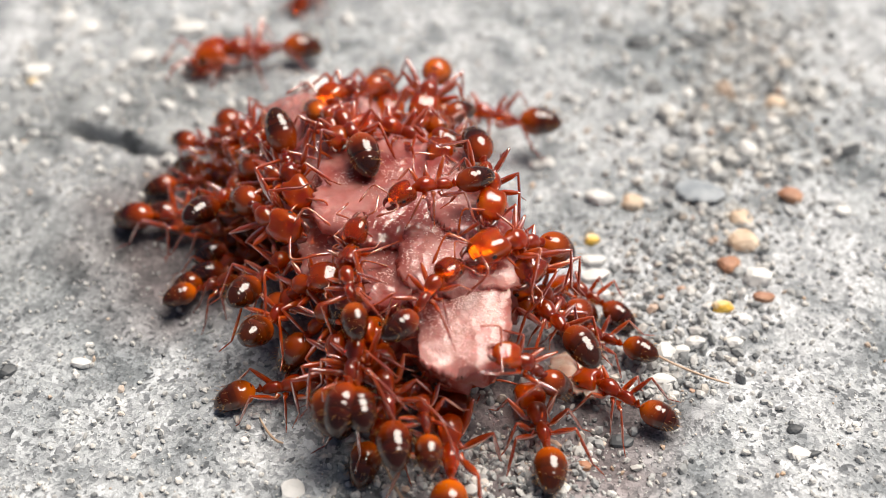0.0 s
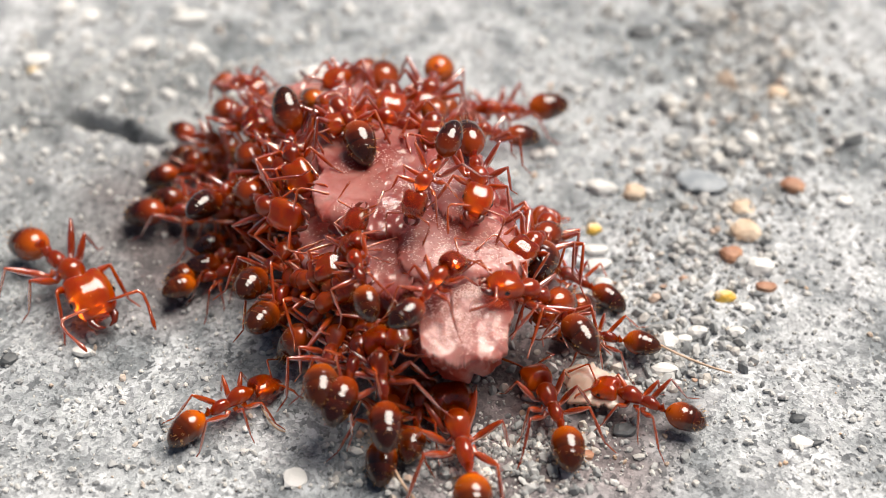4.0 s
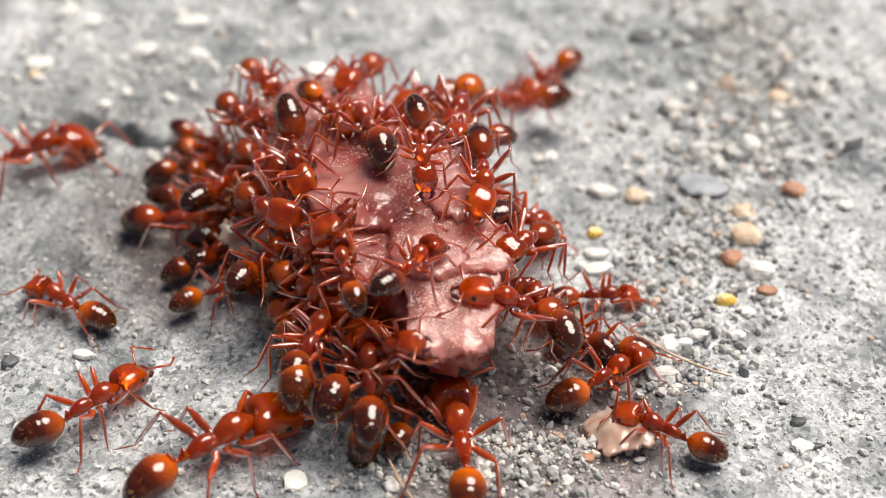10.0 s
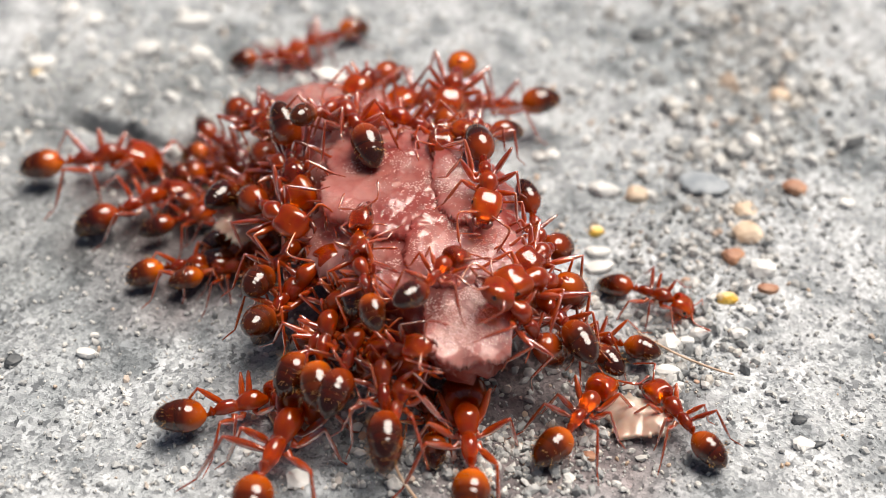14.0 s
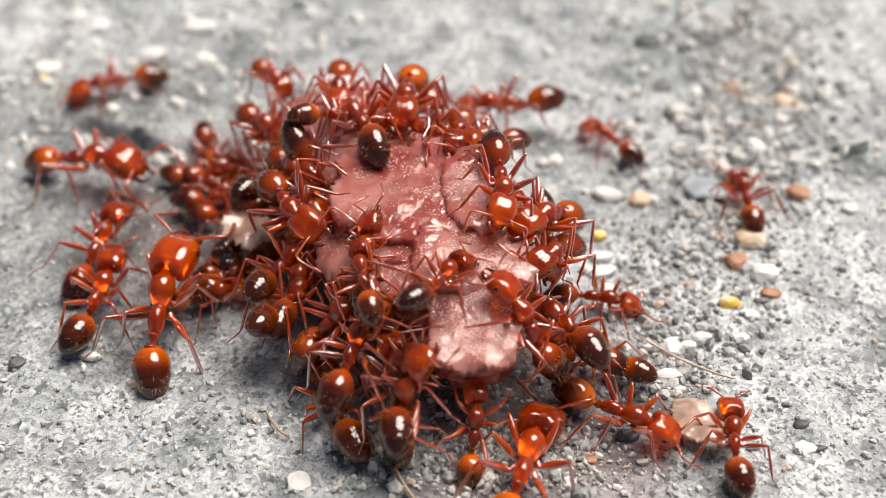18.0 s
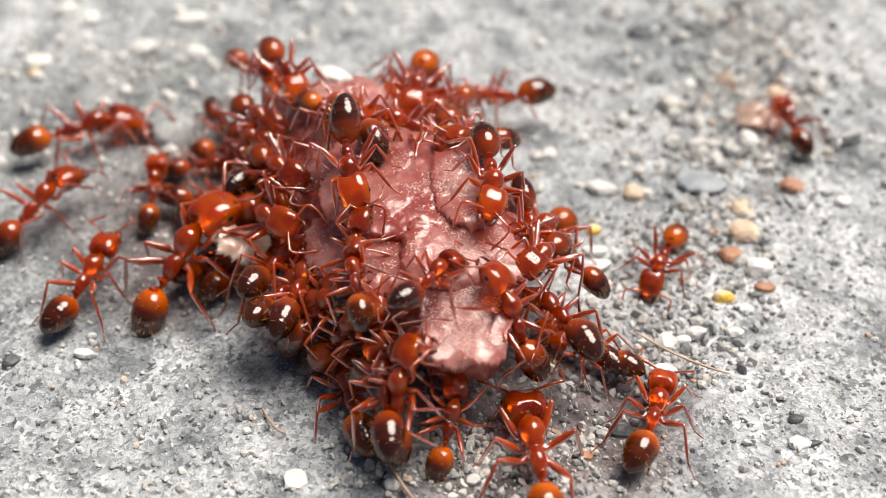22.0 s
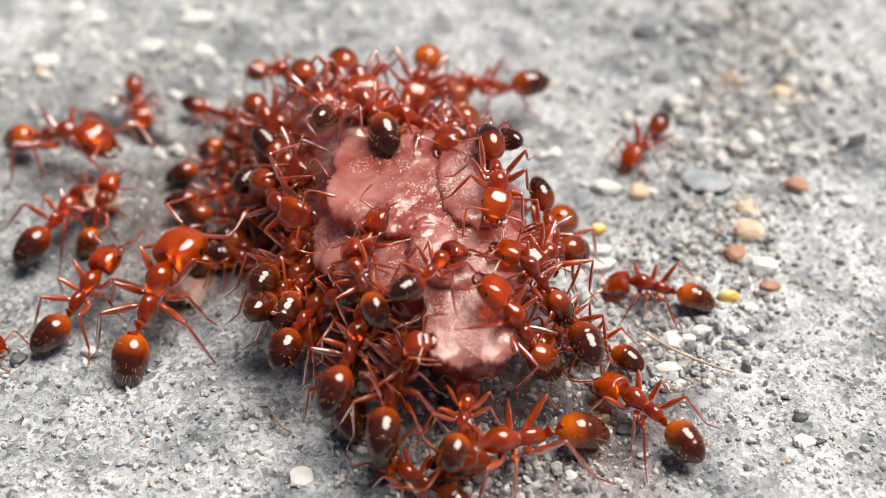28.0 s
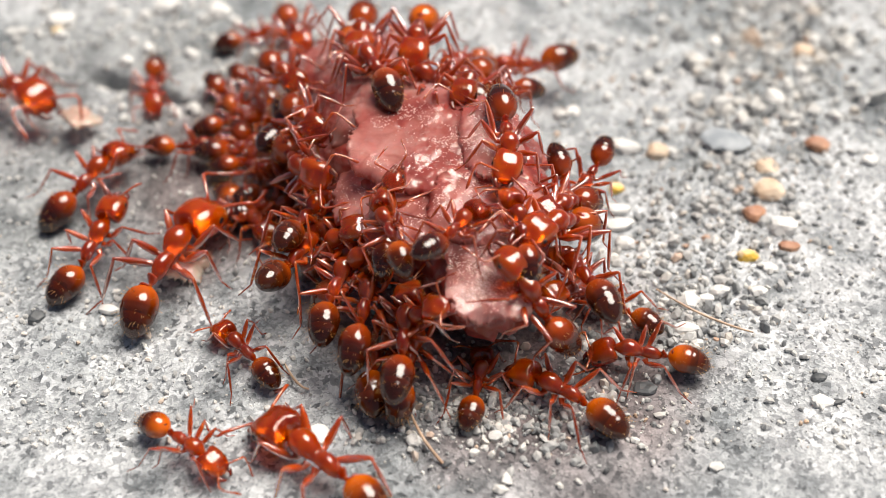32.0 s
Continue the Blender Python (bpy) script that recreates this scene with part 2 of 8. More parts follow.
def flesh(name, pale, deep, weight, clear=0.0):
    """Wet translucent flesh: cloudy colour, pale fibres, creases and small glistening specks."""
    m, nodes, links, s = material(name, pale, 0.3, coat=0.25)
    s.inputs["Specular IOR Level"].default_value = 0.6
    where = nodes.new("ShaderNodeTexCoord").outputs["Object"]

    def cloud(scale, detail=6.0, rough=0.6):
        n = add(nodes, "ShaderNodeTexNoise", Scale=scale, Detail=detail, Roughness=rough)
        links.new(where, n.inputs["Vector"])
        return n.outputs["Fac"]

    def value(operation, a, b):
        n = nodes.new("ShaderNodeMath")
        n.operation = operation
        for socket, v in zip(n.inputs, (a, b)):
            if hasattr(v, "links"):
                links.new(v, socket)
            else:
                socket.default_value = v
        return n.outputs["Value"]

    tone = ramp(nodes, (0.38, deep), (0.5, pale), (0.62, tuple(min(0.88, c * 1.05 + 0.08) for c in pale)))
    links.new(cloud(480.0, 5.0, 0.55), tone.inputs["Fac"])
    spots = ramp(nodes, (0.58, (0, 0, 0)), (0.7, (0.4, 0.4, 0.4)))
    links.new(cloud(3400.0, 4.0), spots.inputs["Fac"])
    colour = mixed(nodes, links, tone.outputs["Color"], (0.8, 0.52, 0.46), spots.outputs["Color"])
    # thin creased films
    fold = value("ABSOLUTE", value("SUBTRACT", cloud(620.0, 1.5, 0.4), 0.5), 0.0)
    film = value("ABSOLUTE", value("SUBTRACT", cloud(1500.0, 2.0, 0.5), 0.5), 0.0)
    crease = ramp(nodes, (0.0, (0.72, 0.5, 0.48)), (0.035, (1, 1, 1)))
    links.new(fold, crease.inputs["Fac"])
    colour = mixed(nodes, links, colour, crease.outputs["Color"], 0.6, "MULTIPLY")
    links.new(colour, s.inputs["Base Color"])
    wet = ramp(nodes, (0.40, (0.04, 0.04, 0.04)), (0.62, (0.16, 0.16, 0.16)))
    links.new(cloud(900.0, 4.0), wet.inputs["Fac"])
    links.new(wet.outputs["Color"], s.inputs["Roughness"])
    s.inputs["Subsurface Weight"].default_value = weight
    s.inputs["Transmission Weight"].default_value = clear
    s.inputs["Subsurface Radius"].default_value = (1.0, 0.45, 0.36)
    s.inputs["Subsurface Scale"].default_value = 0.5 * MM
    # beads and grain of the wet, torn places
    torn = ramp(nodes, (0.48, (0, 0, 0)), (0.58, (1, 1, 1)))
    links.new(cloud(380.0, 3.0), torn.inputs["Fac"])
    bead = value("MULTIPLY", cloud(6800.0, 3.0, 0.65), value("ADD", value("MULTIPLY", torn.outputs["Color"], 0.32), 0.04))
    cracks = add(nodes, "ShaderNodeTexVoronoi", Scale=3000.0)
    links.new(where, cracks.inputs["Vector"])
    crackle = value("MULTIPLY", cracks.outputs["Distance"], value("MULTIPLY", torn.outputs["Color"], 0.6))
    height = value("ADD", value("ADD", value("ADD", value("MULTIPLY", fold, 0.3), value("MULTIPLY", film, 0.12)), bead), crackle)
    bump(nodes, links, s, height, 0.8, 0.13 * MM)
    return m


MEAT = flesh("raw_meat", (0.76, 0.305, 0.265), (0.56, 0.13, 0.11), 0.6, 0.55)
# lump beneath the layers: redder flesh, darkened in colour for the shade there
MEAT_SHADED = flesh("shaded_meat_flank", (0.46, 0.10, 0.075), (0.3, 0.035, 0.025), 0.6, 0.3)
BEAD = material("wet_bead", (0.8, 0.5, 0.45), 0.03)[0]
BEAD.node_tree.nodes["Principled BSDF"].inputs["Transmission Weight"].default_value = 0.15
CRUMB = flesh("pale_meat", (0.74, 0.5, 0.41), (0.66, 0.4, 0.32), 0.6, 0.3)


# ---- building helpers ----
def mesh_of(name, verts, faces, mat, smooth=True):
    me = bpy.data.meshes.new(name)
    me.from_pydata([tuple(v) for v in verts], [], faces)
    me.materials.append(mat)
    me.polygons.foreach_set("use_smooth", [smooth] * len(me.polygons))
    me.update()
    return me


def loft(sections, sides=18, power=2.0):
    """Rings along x: (x, z, half width, half height), closed at both ends."""
    verts, faces = [], []
    for x, z, ry, rz in sections:
        for k in range(sides):
            a = 2 * math.pi * k / sides
            c, s = math.cos(a), math.sin(a)
            cc = math.copysign(abs(c) ** (2 / power), c)
            ss = math.copysign(abs(s) ** (2 / power), s)
            verts.append((x, ry * cc, z + rz * ss))
    for i in range(len(sections) - 1):
        for k in range(sides):
            a, b = i * sides + k, i * sides + (k + 1) % sides
            faces.append((a, b, b + sides, a + sides))
    faces.append(tuple(reversed(range(sides))))
    faces.append(tuple(range((len(sections) - 1) * sides, len(sections) * sides)))
    return verts, faces


def smooth_sections(points, steps=4):
    """Catmull-Rom through the given sections, for rounded profiles."""
    p = [points[0], *points, points[-1]]
    out = []
    for i in range(1, len(p) - 2):
        for k in range(steps):
            t = k / steps
            out.append(tuple(0.5 * (2 * b + (c - a) * t + (2 * a - 5 * b + 4 * c - d) * t * t + (3 * b - a - 3 * c + d) * t ** 3) for a, b, c, d in zip(p[i - 1], p[i], p[i + 1], p[i + 2])))
    out.append(points[-1])
    return out


def tube(points, radii, sides=7):
    """A tapered tube through the points."""
    verts, faces = [], []
    pts = [Vector(p) for p in points]
    for i, (p, r) in enumerate(zip(pts, radii)):
        d = (pts[min(i + 1, len(pts) - 1)] - pts[max(i - 1, 0)]).normalized()
        side = d.cross(Vector((0, 0, 1)))
        side = side.normalized() if side.length > 1e-4 else Vector((0, 1, 0))
        upward = side.cross(d)
        for k in range(sides):
            a = 2 * math.pi * k / sides
            verts.append(p + r * (math.cos(a) * side + math.sin(a) * upward))
    for i in range(len(pts) - 1):
        for k in range(sides):
            a, b = i * sides + k, i * sides + (k + 1) % sides
            faces.append((a, b, b + sides, a + sides))
    faces.append(tuple(reversed(range(sides))))
    faces.append(tuple(range((len(pts) - 1) * sides, len(pts) * sides)))
    return verts, faces


def joined(*pieces):
    verts, faces = [], []
    for v, f in pieces:
        n = len(verts)
        verts += list(v)
        faces += [tuple(i + n for i in face) for face in f]
    return verts, faces


def scaled(vf, s=MM):
    return [Vector(v) * s for v in vf[0]], vf[1]


def part(name, mesh, parent, label="", m=None):
    ob = new(name, mesh)
    ob.parent = parent
    if m is not None:
        ob.matrix_basis = m
    return tagged(ob, label)


# ---- ground: one sheet, fine where the camera looks, reaching far out ----
def lattice_noise(x, y, size, seed):
    """Smooth value noise with cells of that size."""
    u, v = x / size, y / size
    i, j = np.floor(u).astype(int), np.floor(v).astype(int)
    fu, fv = u - i, v - j
    fu, fv = fu * fu * (3 - 2 * fu), fv * fv * (3 - 2 * fv)

    def value(a, b):
        h = (a * 374761393 + b * 668265263 + seed * 974634777) & 0x7FFFFFFF
        h = ((h ^ (h >> 13)) * 1274126177) & 0x7FFFFFFF
        return (h ^ (h >> 16)) % 65536 / 65535.0

    top = value(i, j) * (1 - fu) + value(i + 1, j) * fu
    low = value(i, j + 1) * (1 - fu) + value(i + 1, j + 1) * fu
    return top * (1 - fv) + low * fv


def ground_height(x, y):
    """Millimetres, for arrays: a worn concrete face with grain, shallow pits and a small crack behind the meat."""
    x, y = np.asarray(x, float), np.asarray(y, float)
    z = 0.30 * (lattice_noise(x, y, 5.0, 1) - 0.5) + 0.22 * (lattice_noise(x, y, 1.7, 2) - 0.5)
    z += 0.08 * (lattice_noise(x, y, 0.55, 3) - 0.5) + 0.07 * (lattice_noise(x, y, 0.23, 4) - 0.5)
    pits = lattice_noise(x, y, 1.1, 5)
    z -= 0.5 * np.clip(pits - 0.78, 0, 1)
    off = np.abs((y - 6.3) + 0.45 * (x + 12.4) + 0.5 * (lattice_noise(x, y, 0.8, 6) - 0.5))
    z -= 3.4 * np.exp(-(off / 0.27) ** 2) * np.exp(-((x + 12.2) / 1.6) ** 4)
    return z * np.exp(-((np.hypot(x, y) / 60.0) ** 4)) - 0.06


def spread_axis(lo, hi, step, reach):
    inner = list(np.arange(lo, hi + step, step))
    left, right, d = [], [], step
    a, b = lo, inner[-1]
    while a > -reach or b < reach:
        d *= 1.22
        a, b = a - d, b + d
        left.insert(0, a)
        right.append(b)
    return np.array(left + inner + right)


def build_ground():
    xs, ys = spread_axis(-19, 19, 0.1, 4000.0), spread_axis(-11, 24, 0.1, 4000.0)
    gx, gy = np.meshgrid(xs, ys)
    gz = ground_height(gx, gy)
    n, rows = len(xs), len(ys)
    co = np.stack([gx, gy, gz], -1).reshape(-1, 3) * MM
    k = (np.arange(rows - 1)[:, None] * n + np.arange(n - 1)[None, :]).ravel()
    quads = np.stack([k, k + 1, k + n + 1, k + n], -1)
    me = bpy.data.meshes.new("ground")
    me.vertices.add(len(co))
    me.vertices.foreach_set("co", co.ravel())
    me.loops.add(quads.size)
    me.loops.foreach_set("vertex_index", quads.ravel())
    me.polygons.add(len(quads))
    me.polygons.foreach_set("loop_start", np.arange(0, quads.size, 4))
    me.polygons.foreach_set("use_smooth", np.ones(len(quads), bool))
    me.update(calc_edges=True)
    me.materials.append(CONCRETE)
    tagged(new("ground", me), "rough grey speckled concrete, worn and gritty", "concrete ground", kind="structure")


build_ground()


# ---- the meat ----
MEAT_CENTRE = (-0.8, -2.2, 1.7)
MEAT_LOBES = (
    (-0.9, -2.0, 1.9, 3.1, 3.0, 2.15, 0.0),
    (0.3, -5.2, 1.9, 1.45, 2.4, 1.0, 0.1),
    (-3.7, 2.9, 1.5, 2.4, 3.0, 1.9, 0.5),
    (-2.4, 0.2, 1.7, 2.7, 2.8, 2.2, 0.5),
    (-0.2, -3.8, 1.75, 2.4, 2.3, 1.75, 0.1),
)


def meat_field(x, y, z):
    """Above 1 inside the lump of meat: a smooth union of flattened lobes (millimetres)."""
    total = 0.0
    for cx, cy, cz, rx, ry, rz, turn in MEAT_LOBES:
        c, s = math.cos(turn), math.sin(turn)
        u, v, w = (x - cx) * c + (y - cy) * s, (y - cy) * c - (x - cx) * s, z - cz
        d = np.abs(u / rx) ** 2.6 + np.abs(v / ry) ** 2.6 + np.abs(w / rz) ** 2.6
        total = total + np.exp(5.0 * (1.0 - d))
    return total


def meat_out(dirs, steps=90, reach=11.0):
    """How far the meat reaches from its centre along each way."""
    s = np.linspace(0.0, reach, steps)
    c = np.array(MEAT_CENTRE)
    best = np.zeros(len(dirs))
    for value in s:
        p = c + dirs * value
        inside = meat_field(p[:, 0], p[:, 1], p[:, 2]) > 1
        best = np.where(inside, value, best)
    return best


def meat_top(x, y):
    """Height of the meat's upper face at x, y, for arrays; nan beside it."""
    z = np.full(np.shape(x), np.nan)
    for value in np.arange(0.2, 6.0, 0.04):
        z = np.where(meat_field(x, y, value) > 1, value, z)
    return z


def beads(surface, rim, seed, layer, clusters):
    """Clusters of small wet droplets on a torn layer."""
    rng = random.Random(int(seed) + 70)
    inner = np.flatnonzero((rim > 0.15) & (rim < 0.93))
    pieces = []
    for _ in range(clusters):
        heart = surface[rng.choice(inner)]
        near = inner[np.hypot(*(surface[inner] - heart)[:, :2].T) < rng.uniform(0.25, 0.6)]
        for _ in range(min(len(near), rng.randint(24, 60))):
            x, y, z = surface[rng.choice(near)]
            r = 0.008 + 0.022 * rng.random() ** 2
            ring = loft([(r * math.cos(a), 0, r * math.sin(a) + 1e-4, r * math.sin(a) + 1e-4) for a in np.linspace(0, math.pi, 6)], 8)
            pieces.append(([(x + u + rng.uniform(-0.004, 0.004), y + v, z + 0.4 * w + 0.1 * r) for u, v, w in ring[0]], ring[1]))
    me = mesh_of("dew", *scaled(joined(*pieces)), BEAD)
    tagged(part("dew", me, layer, "fine wet dew on torn flesh"), kind="stuff")


def flap(name, cx, cy, rx, ry, lift, seed, parent, ragged=0.16, droop=0.5, thick=0.3, floor=0.0, clusters=16):
    """A torn layer of flesh that lies on the lump: an uneven disc with a ragged rim, draped over the upper face."""
    rings, around = 40, 220
    verts, top_z = [], []
    xs, ys, rim = [], [], []
    for i in range(rings + 1):
        for k in range(around):
            a = 2 * math.pi * k / around
            f = i / rings
            way = Vector((math.cos(a), math.sin(a), 0))
            lobed = 0.8 * noise.noise(way * 2 + Vector((0, 0, seed)))
            scalloped = 0.5 * noise.noise(way * 3.1 + Vector((0, 0, seed + 5))) + 0.16 * noise.noise(way * 8.3 + Vector((0, 0, seed + 9))) + 0.1 * abs(noise.noise(way * 17 + Vector((0, 0, seed))))
            r = 1 + ragged * (lobed * f + scalloped * f ** 5)
            xs.append(cx + rx * f * r * math.cos(a))
            ys.append(cy + ry * f * r * math.sin(a))
            rim.append(f)
    xs, ys, rim = np.array(xs), np.array(ys), np.array(rim)
    z = meat_top(xs, ys)
    low = np.nanmin(z)
    z = np.where(np.isnan(z), low, z)
    z = np.log(np.exp(5 * z) + np.exp(5 * max(low + 0.3, floor))) / 5 + lift - droop * np.clip(rim - 0.75, 0, 1) ** 2 * 8
    co = np.stack([xs, ys, z], -1) - np.array(MEAT_CENTRE)
    n = len(co)
    jitter = np.array([0.2 * noise.noise((x * 0.8, y * 0.8, seed)) + 0.16 * abs(noise.noise((x * 0.9, y * 0.9, seed))) - 0.06 * max(0.0, 0.1 - abs(noise.noise((x * 0.6, y * 0.8, seed + 7)))) / 0.1 for x, y in zip(xs, ys)])
    co[:, 2] += jitter
    under = co.copy()
    under[:, 2] -= thick * (1.05 - rim) + 0.10
    verts = np.concatenate([co, under]) * MM
    faces = []
    for i in range(rings):
        for k in range(around):
            a, b = i * around + k, i * around + (k + 1) % around
            faces.append((a, a + around, b + around, b))
            faces.append((n + a, n + b, n + b + around, n + a + around))
    for k in range(around):
        a, b = rings * around + k, rings * around + (k + 1) % around
        faces.append((a, n + a, n + b, b))
    layer = part(name, mesh_of(name, verts, faces, MEAT), parent)
    beads(co, rim, seed, layer, clusters)


def slab(name, cx, cy, rx, ry, height, fall, lean, seed, parent, thick=0.35, teeth=0.1, square=2.8, clusters=16):
    """A flat torn sheet of flesh: squarish, with a ragged thin rim and a crumpled, faceted face; fall and lean tilt it along y and x."""
    rings, around = 46, 280
    shift = Vector((seed * 1.7, seed * 0.9, seed))
    co, rim, thin = [], [], []
    for i in range(rings + 1):
        f = i / rings
        for k in range(around):
            a = 2 * math.pi * k / around
            c, d = math.cos(a), math.sin(a)
            way = Vector((c, d, 0))
            edge = (abs(c) ** square + abs(d) ** square) ** (-1 / square)
            edge *= 1 + 0.18 * noise.noise(way * 1.2 + shift) + 0.04 * noise.noise(way * 3.3 + shift)
            ragged = teeth * (0.6 * noise.noise(way * 5 + shift) + 0.7 * max(0.0, noise.noise(way * 11 + shift) - 0.1) + 0.35 * noise.noise(way * 26 + shift))
            r = f * (edge + ragged * f ** 16)
            x, y = cx + rx * r * c, cy + ry * r * d
            at = Vector((x, y, seed))
            facet = noise.voronoi(at * 0.95 + shift)[0]
            fine = noise.voronoi(at * 2.7 + shift)[0]
            z = height + fall * (y - cy) + lean * (x - cx) + 0.16 * noise.noise(at * 0.55 + shift)
            z += 0.06 * (facet[1] - facet[0] - 0.3) + 0.018 * (fine[1] - fine[0] - 0.3)
            torn = max(0.0, noise.noise(at * 0.8 + shift * 2))
            z += 0.05 * torn * noise.noise(at * 6.5) + 0.025 * torn * noise.noise(at * 14)
            z -= (0.1 - 0.35 * noise.noise(way * 2.2 + shift)) * f ** 12
            co.append((x, y, z))
            rim.append(f)
            thin.append(thick * (1 - 0.72 * f ** 3) + 0.05)
    co, rim = np.array(co) - np.array(MEAT_CENTRE), np.array(rim)
    under = co.copy()
    under[:, 2] -= np.array(thin)
    n = len(co)
    faces = []
    for i in range(rings):
        for k in range(around):
            a, b = i * around + k, i * around + (k + 1) % around
            faces.append((a, a + around, b + around, b))
            faces.append((n + a, n + b, n + b + around, n + a + around))
    for k in range(around):
        a, b = rings * around + k, rings * around + (k + 1) % around
        faces.append((a, n + a, n + b, b))
    layer = part(name, mesh_of(name, np.concatenate([co, under]) * MM, faces, MEAT), parent)
    beads(co, rim, seed, layer, clusters)


def build_meat():
    root = new("meat_chunk")
    root.location = Vector(MEAT_CENTRE) * MM
    bm = bmesh.new()
    bmesh.ops.create_icosphere(bm, subdivisions=6, radius=1.0)
    dirs = np.array([v.co for v in bm.verts])
    dirs /= np.linalg.norm(dirs, axis=1)[:, None]
    out = meat_out(dirs, 180)
    co = dirs * out[:, None]
    for i, (c, d) in enumerate(zip(co, dirs)):
        p = Vector(c)
        rough = 0.2 * noise.noise(p * 0.8) + 0.12 * noise.noise(p * 1.9 + Vector((5, 1, 2))) + 0.05 * noise.noise(p * 4.5) + 0.025 * noise.noise(p * 10)
        tear = abs(noise.noise(p * 1.3 + Vector((9, 9, 9))))
        co[i] = c + d * (rough - 0.28 * max(0.0, 0.16 - tear) / 0.16)
    co[:, 2] = np.maximum(co[:, 2], 0.12 - MEAT_CENTRE[2])
    for v, c in zip(bm.verts, co):
        v.co = Vector(c) * MM
    me = bpy.data.meshes.new("flesh")
    bm.to_mesh(me)
    bm.free()
    me.materials.append(MEAT_SHADED)
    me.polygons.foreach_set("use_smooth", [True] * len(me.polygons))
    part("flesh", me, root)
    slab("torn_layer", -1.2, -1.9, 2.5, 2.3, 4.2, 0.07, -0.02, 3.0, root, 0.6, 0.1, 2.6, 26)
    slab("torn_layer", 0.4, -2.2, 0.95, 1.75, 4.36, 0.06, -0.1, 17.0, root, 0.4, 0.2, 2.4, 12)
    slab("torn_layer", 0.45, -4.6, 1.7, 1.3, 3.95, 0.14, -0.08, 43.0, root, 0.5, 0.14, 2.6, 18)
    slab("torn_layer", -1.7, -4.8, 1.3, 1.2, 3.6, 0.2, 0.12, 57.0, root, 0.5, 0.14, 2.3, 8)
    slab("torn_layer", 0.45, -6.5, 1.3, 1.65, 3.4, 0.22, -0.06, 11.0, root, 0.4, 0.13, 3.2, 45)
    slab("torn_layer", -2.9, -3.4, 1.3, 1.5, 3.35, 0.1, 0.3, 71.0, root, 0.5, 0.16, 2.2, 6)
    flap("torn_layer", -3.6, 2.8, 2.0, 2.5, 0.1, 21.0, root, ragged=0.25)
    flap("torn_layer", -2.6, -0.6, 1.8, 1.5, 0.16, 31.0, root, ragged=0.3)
    return tagged(root, "torn chunk of wet pink raw meat lying on the concrete", "meat")


meat_chunk = build_meat()


# ---- ants: one shape in parts, x forward, feet at z = 0, in ant units of a millimetre ----
def section_mesh(name, points, mat, sides=18, steps=4, power=2.0):
    return mesh_of(name, *scaled(loft(smooth_sections(points, steps), sides, power)), mat)


def head_mesh():
    """Squarish head, notched behind, with a furrow down the brow and hollows at the feelers' roots."""
    rings = smooth_sections([(-0.52, 0.02, 0.12, 0.10), (-0.48, 0.02, 0.32, 0.23), (-0.36, 0.02, 0.42, 0.33), (-0.05, 0.01, 0.455, 0.36), (0.22, -0.02, 0.425, 0.32), (0.40, -0.06, 0.35, 0.23), (0.52, -0.09, 0.22, 0.12)], 4)
    verts, faces = loft(rings, 28, 2.6)
    out = []
    for x, y, z in verts:
        x += 0.13 * math.exp(-(y / 0.17) ** 2) * max(0.0, min(1.0, (-0.2 - x) / 0.28))
        if z > 0:
            z -= 0.035 * math.exp(-(y / 0.05) ** 2) * max(0.0, min(1.0, (x + 0.45) / 0.3))
            z -= 0.06 * math.exp(-((abs(y) - 0.14) / 0.07) ** 2 - ((x - 0.33) / 0.1) ** 2)
        out.append((x, y, z))
    return mesh_of("head", *scaled((out, faces)), SHELL)


HEAD = head_mesh()
THORAX = section_mesh("thorax", [(-0.68, -0.07, 0.06, 0.06), (-0.60, -0.04, 0.13, 0.14), (-0.42, 0.01, 0.175, 0.20), (-0.20, 0.02, 0.165, 0.18), (-0.10, -0.01, 0.145, 0.14), (0.0, 0.04, 0.19, 0.19), (0.22, 0.09, 0.265, 0.25), (0.44, 0.08, 0.25, 0.235), (0.58, 0.03, 0.16, 0.16), (0.70, 0.0, 0.08, 0.09)], THORAX_SHELL, 18, 4)
WAIST = section_mesh("waist", [(-0.36, -0.10, 0.045, 0.045), (-0.28, -0.08, 0.06, 0.06), (-0.20, -0.02, 0.13, 0.14), (-0.14, 0.02, 0.135, 0.165), (-0.07, -0.04, 0.08, 0.09), (0.0, -0.08, 0.045, 0.05), (0.07, -0.04, 0.09, 0.11), (0.12, 0.01, 0.115, 0.165), (0.18, -0.04, 0.08, 0.10), (0.26, -0.08, 0.05, 0.055), (0.36, -0.08, 0.05, 0.05)], THORAX_SHELL, 14, 3)


def gaster_sections(length):
    base = smooth_sections([(0.70, -0.02, 0.07, 0.07), (0.64, -0.01, 0.18, 0.16), (0.48, 0.0, 0.34, 0.32), (0.20, 0.0, 0.445, 0.42), (-0.12, -0.01, 0.435, 0.41), (-0.44, -0.04, 0.35, 0.33), (-0.62, -0.06, 0.25, 0.23), (-0.73, -0.08, 0.14, 0.13), (-0.785, -0.09, 0.03, 0.03)], 6)
    out = []
    for x, z, a, b in base:
        for edge in (0.0, -0.3, -0.52):
            if 0 < edge - x < 0.05:
                a, b = a * 0.972, b * 0.972
        out.append((length * x, z, 0.97 * a, 0.97 * b))
    return out


GASTERS = [mesh_of("gaster", *scaled(loft(gaster_sections(length), 24)), mat) for mat, length in ((GASTER_DARK, 0.96), (GASTER_AMBER, 0.88))]


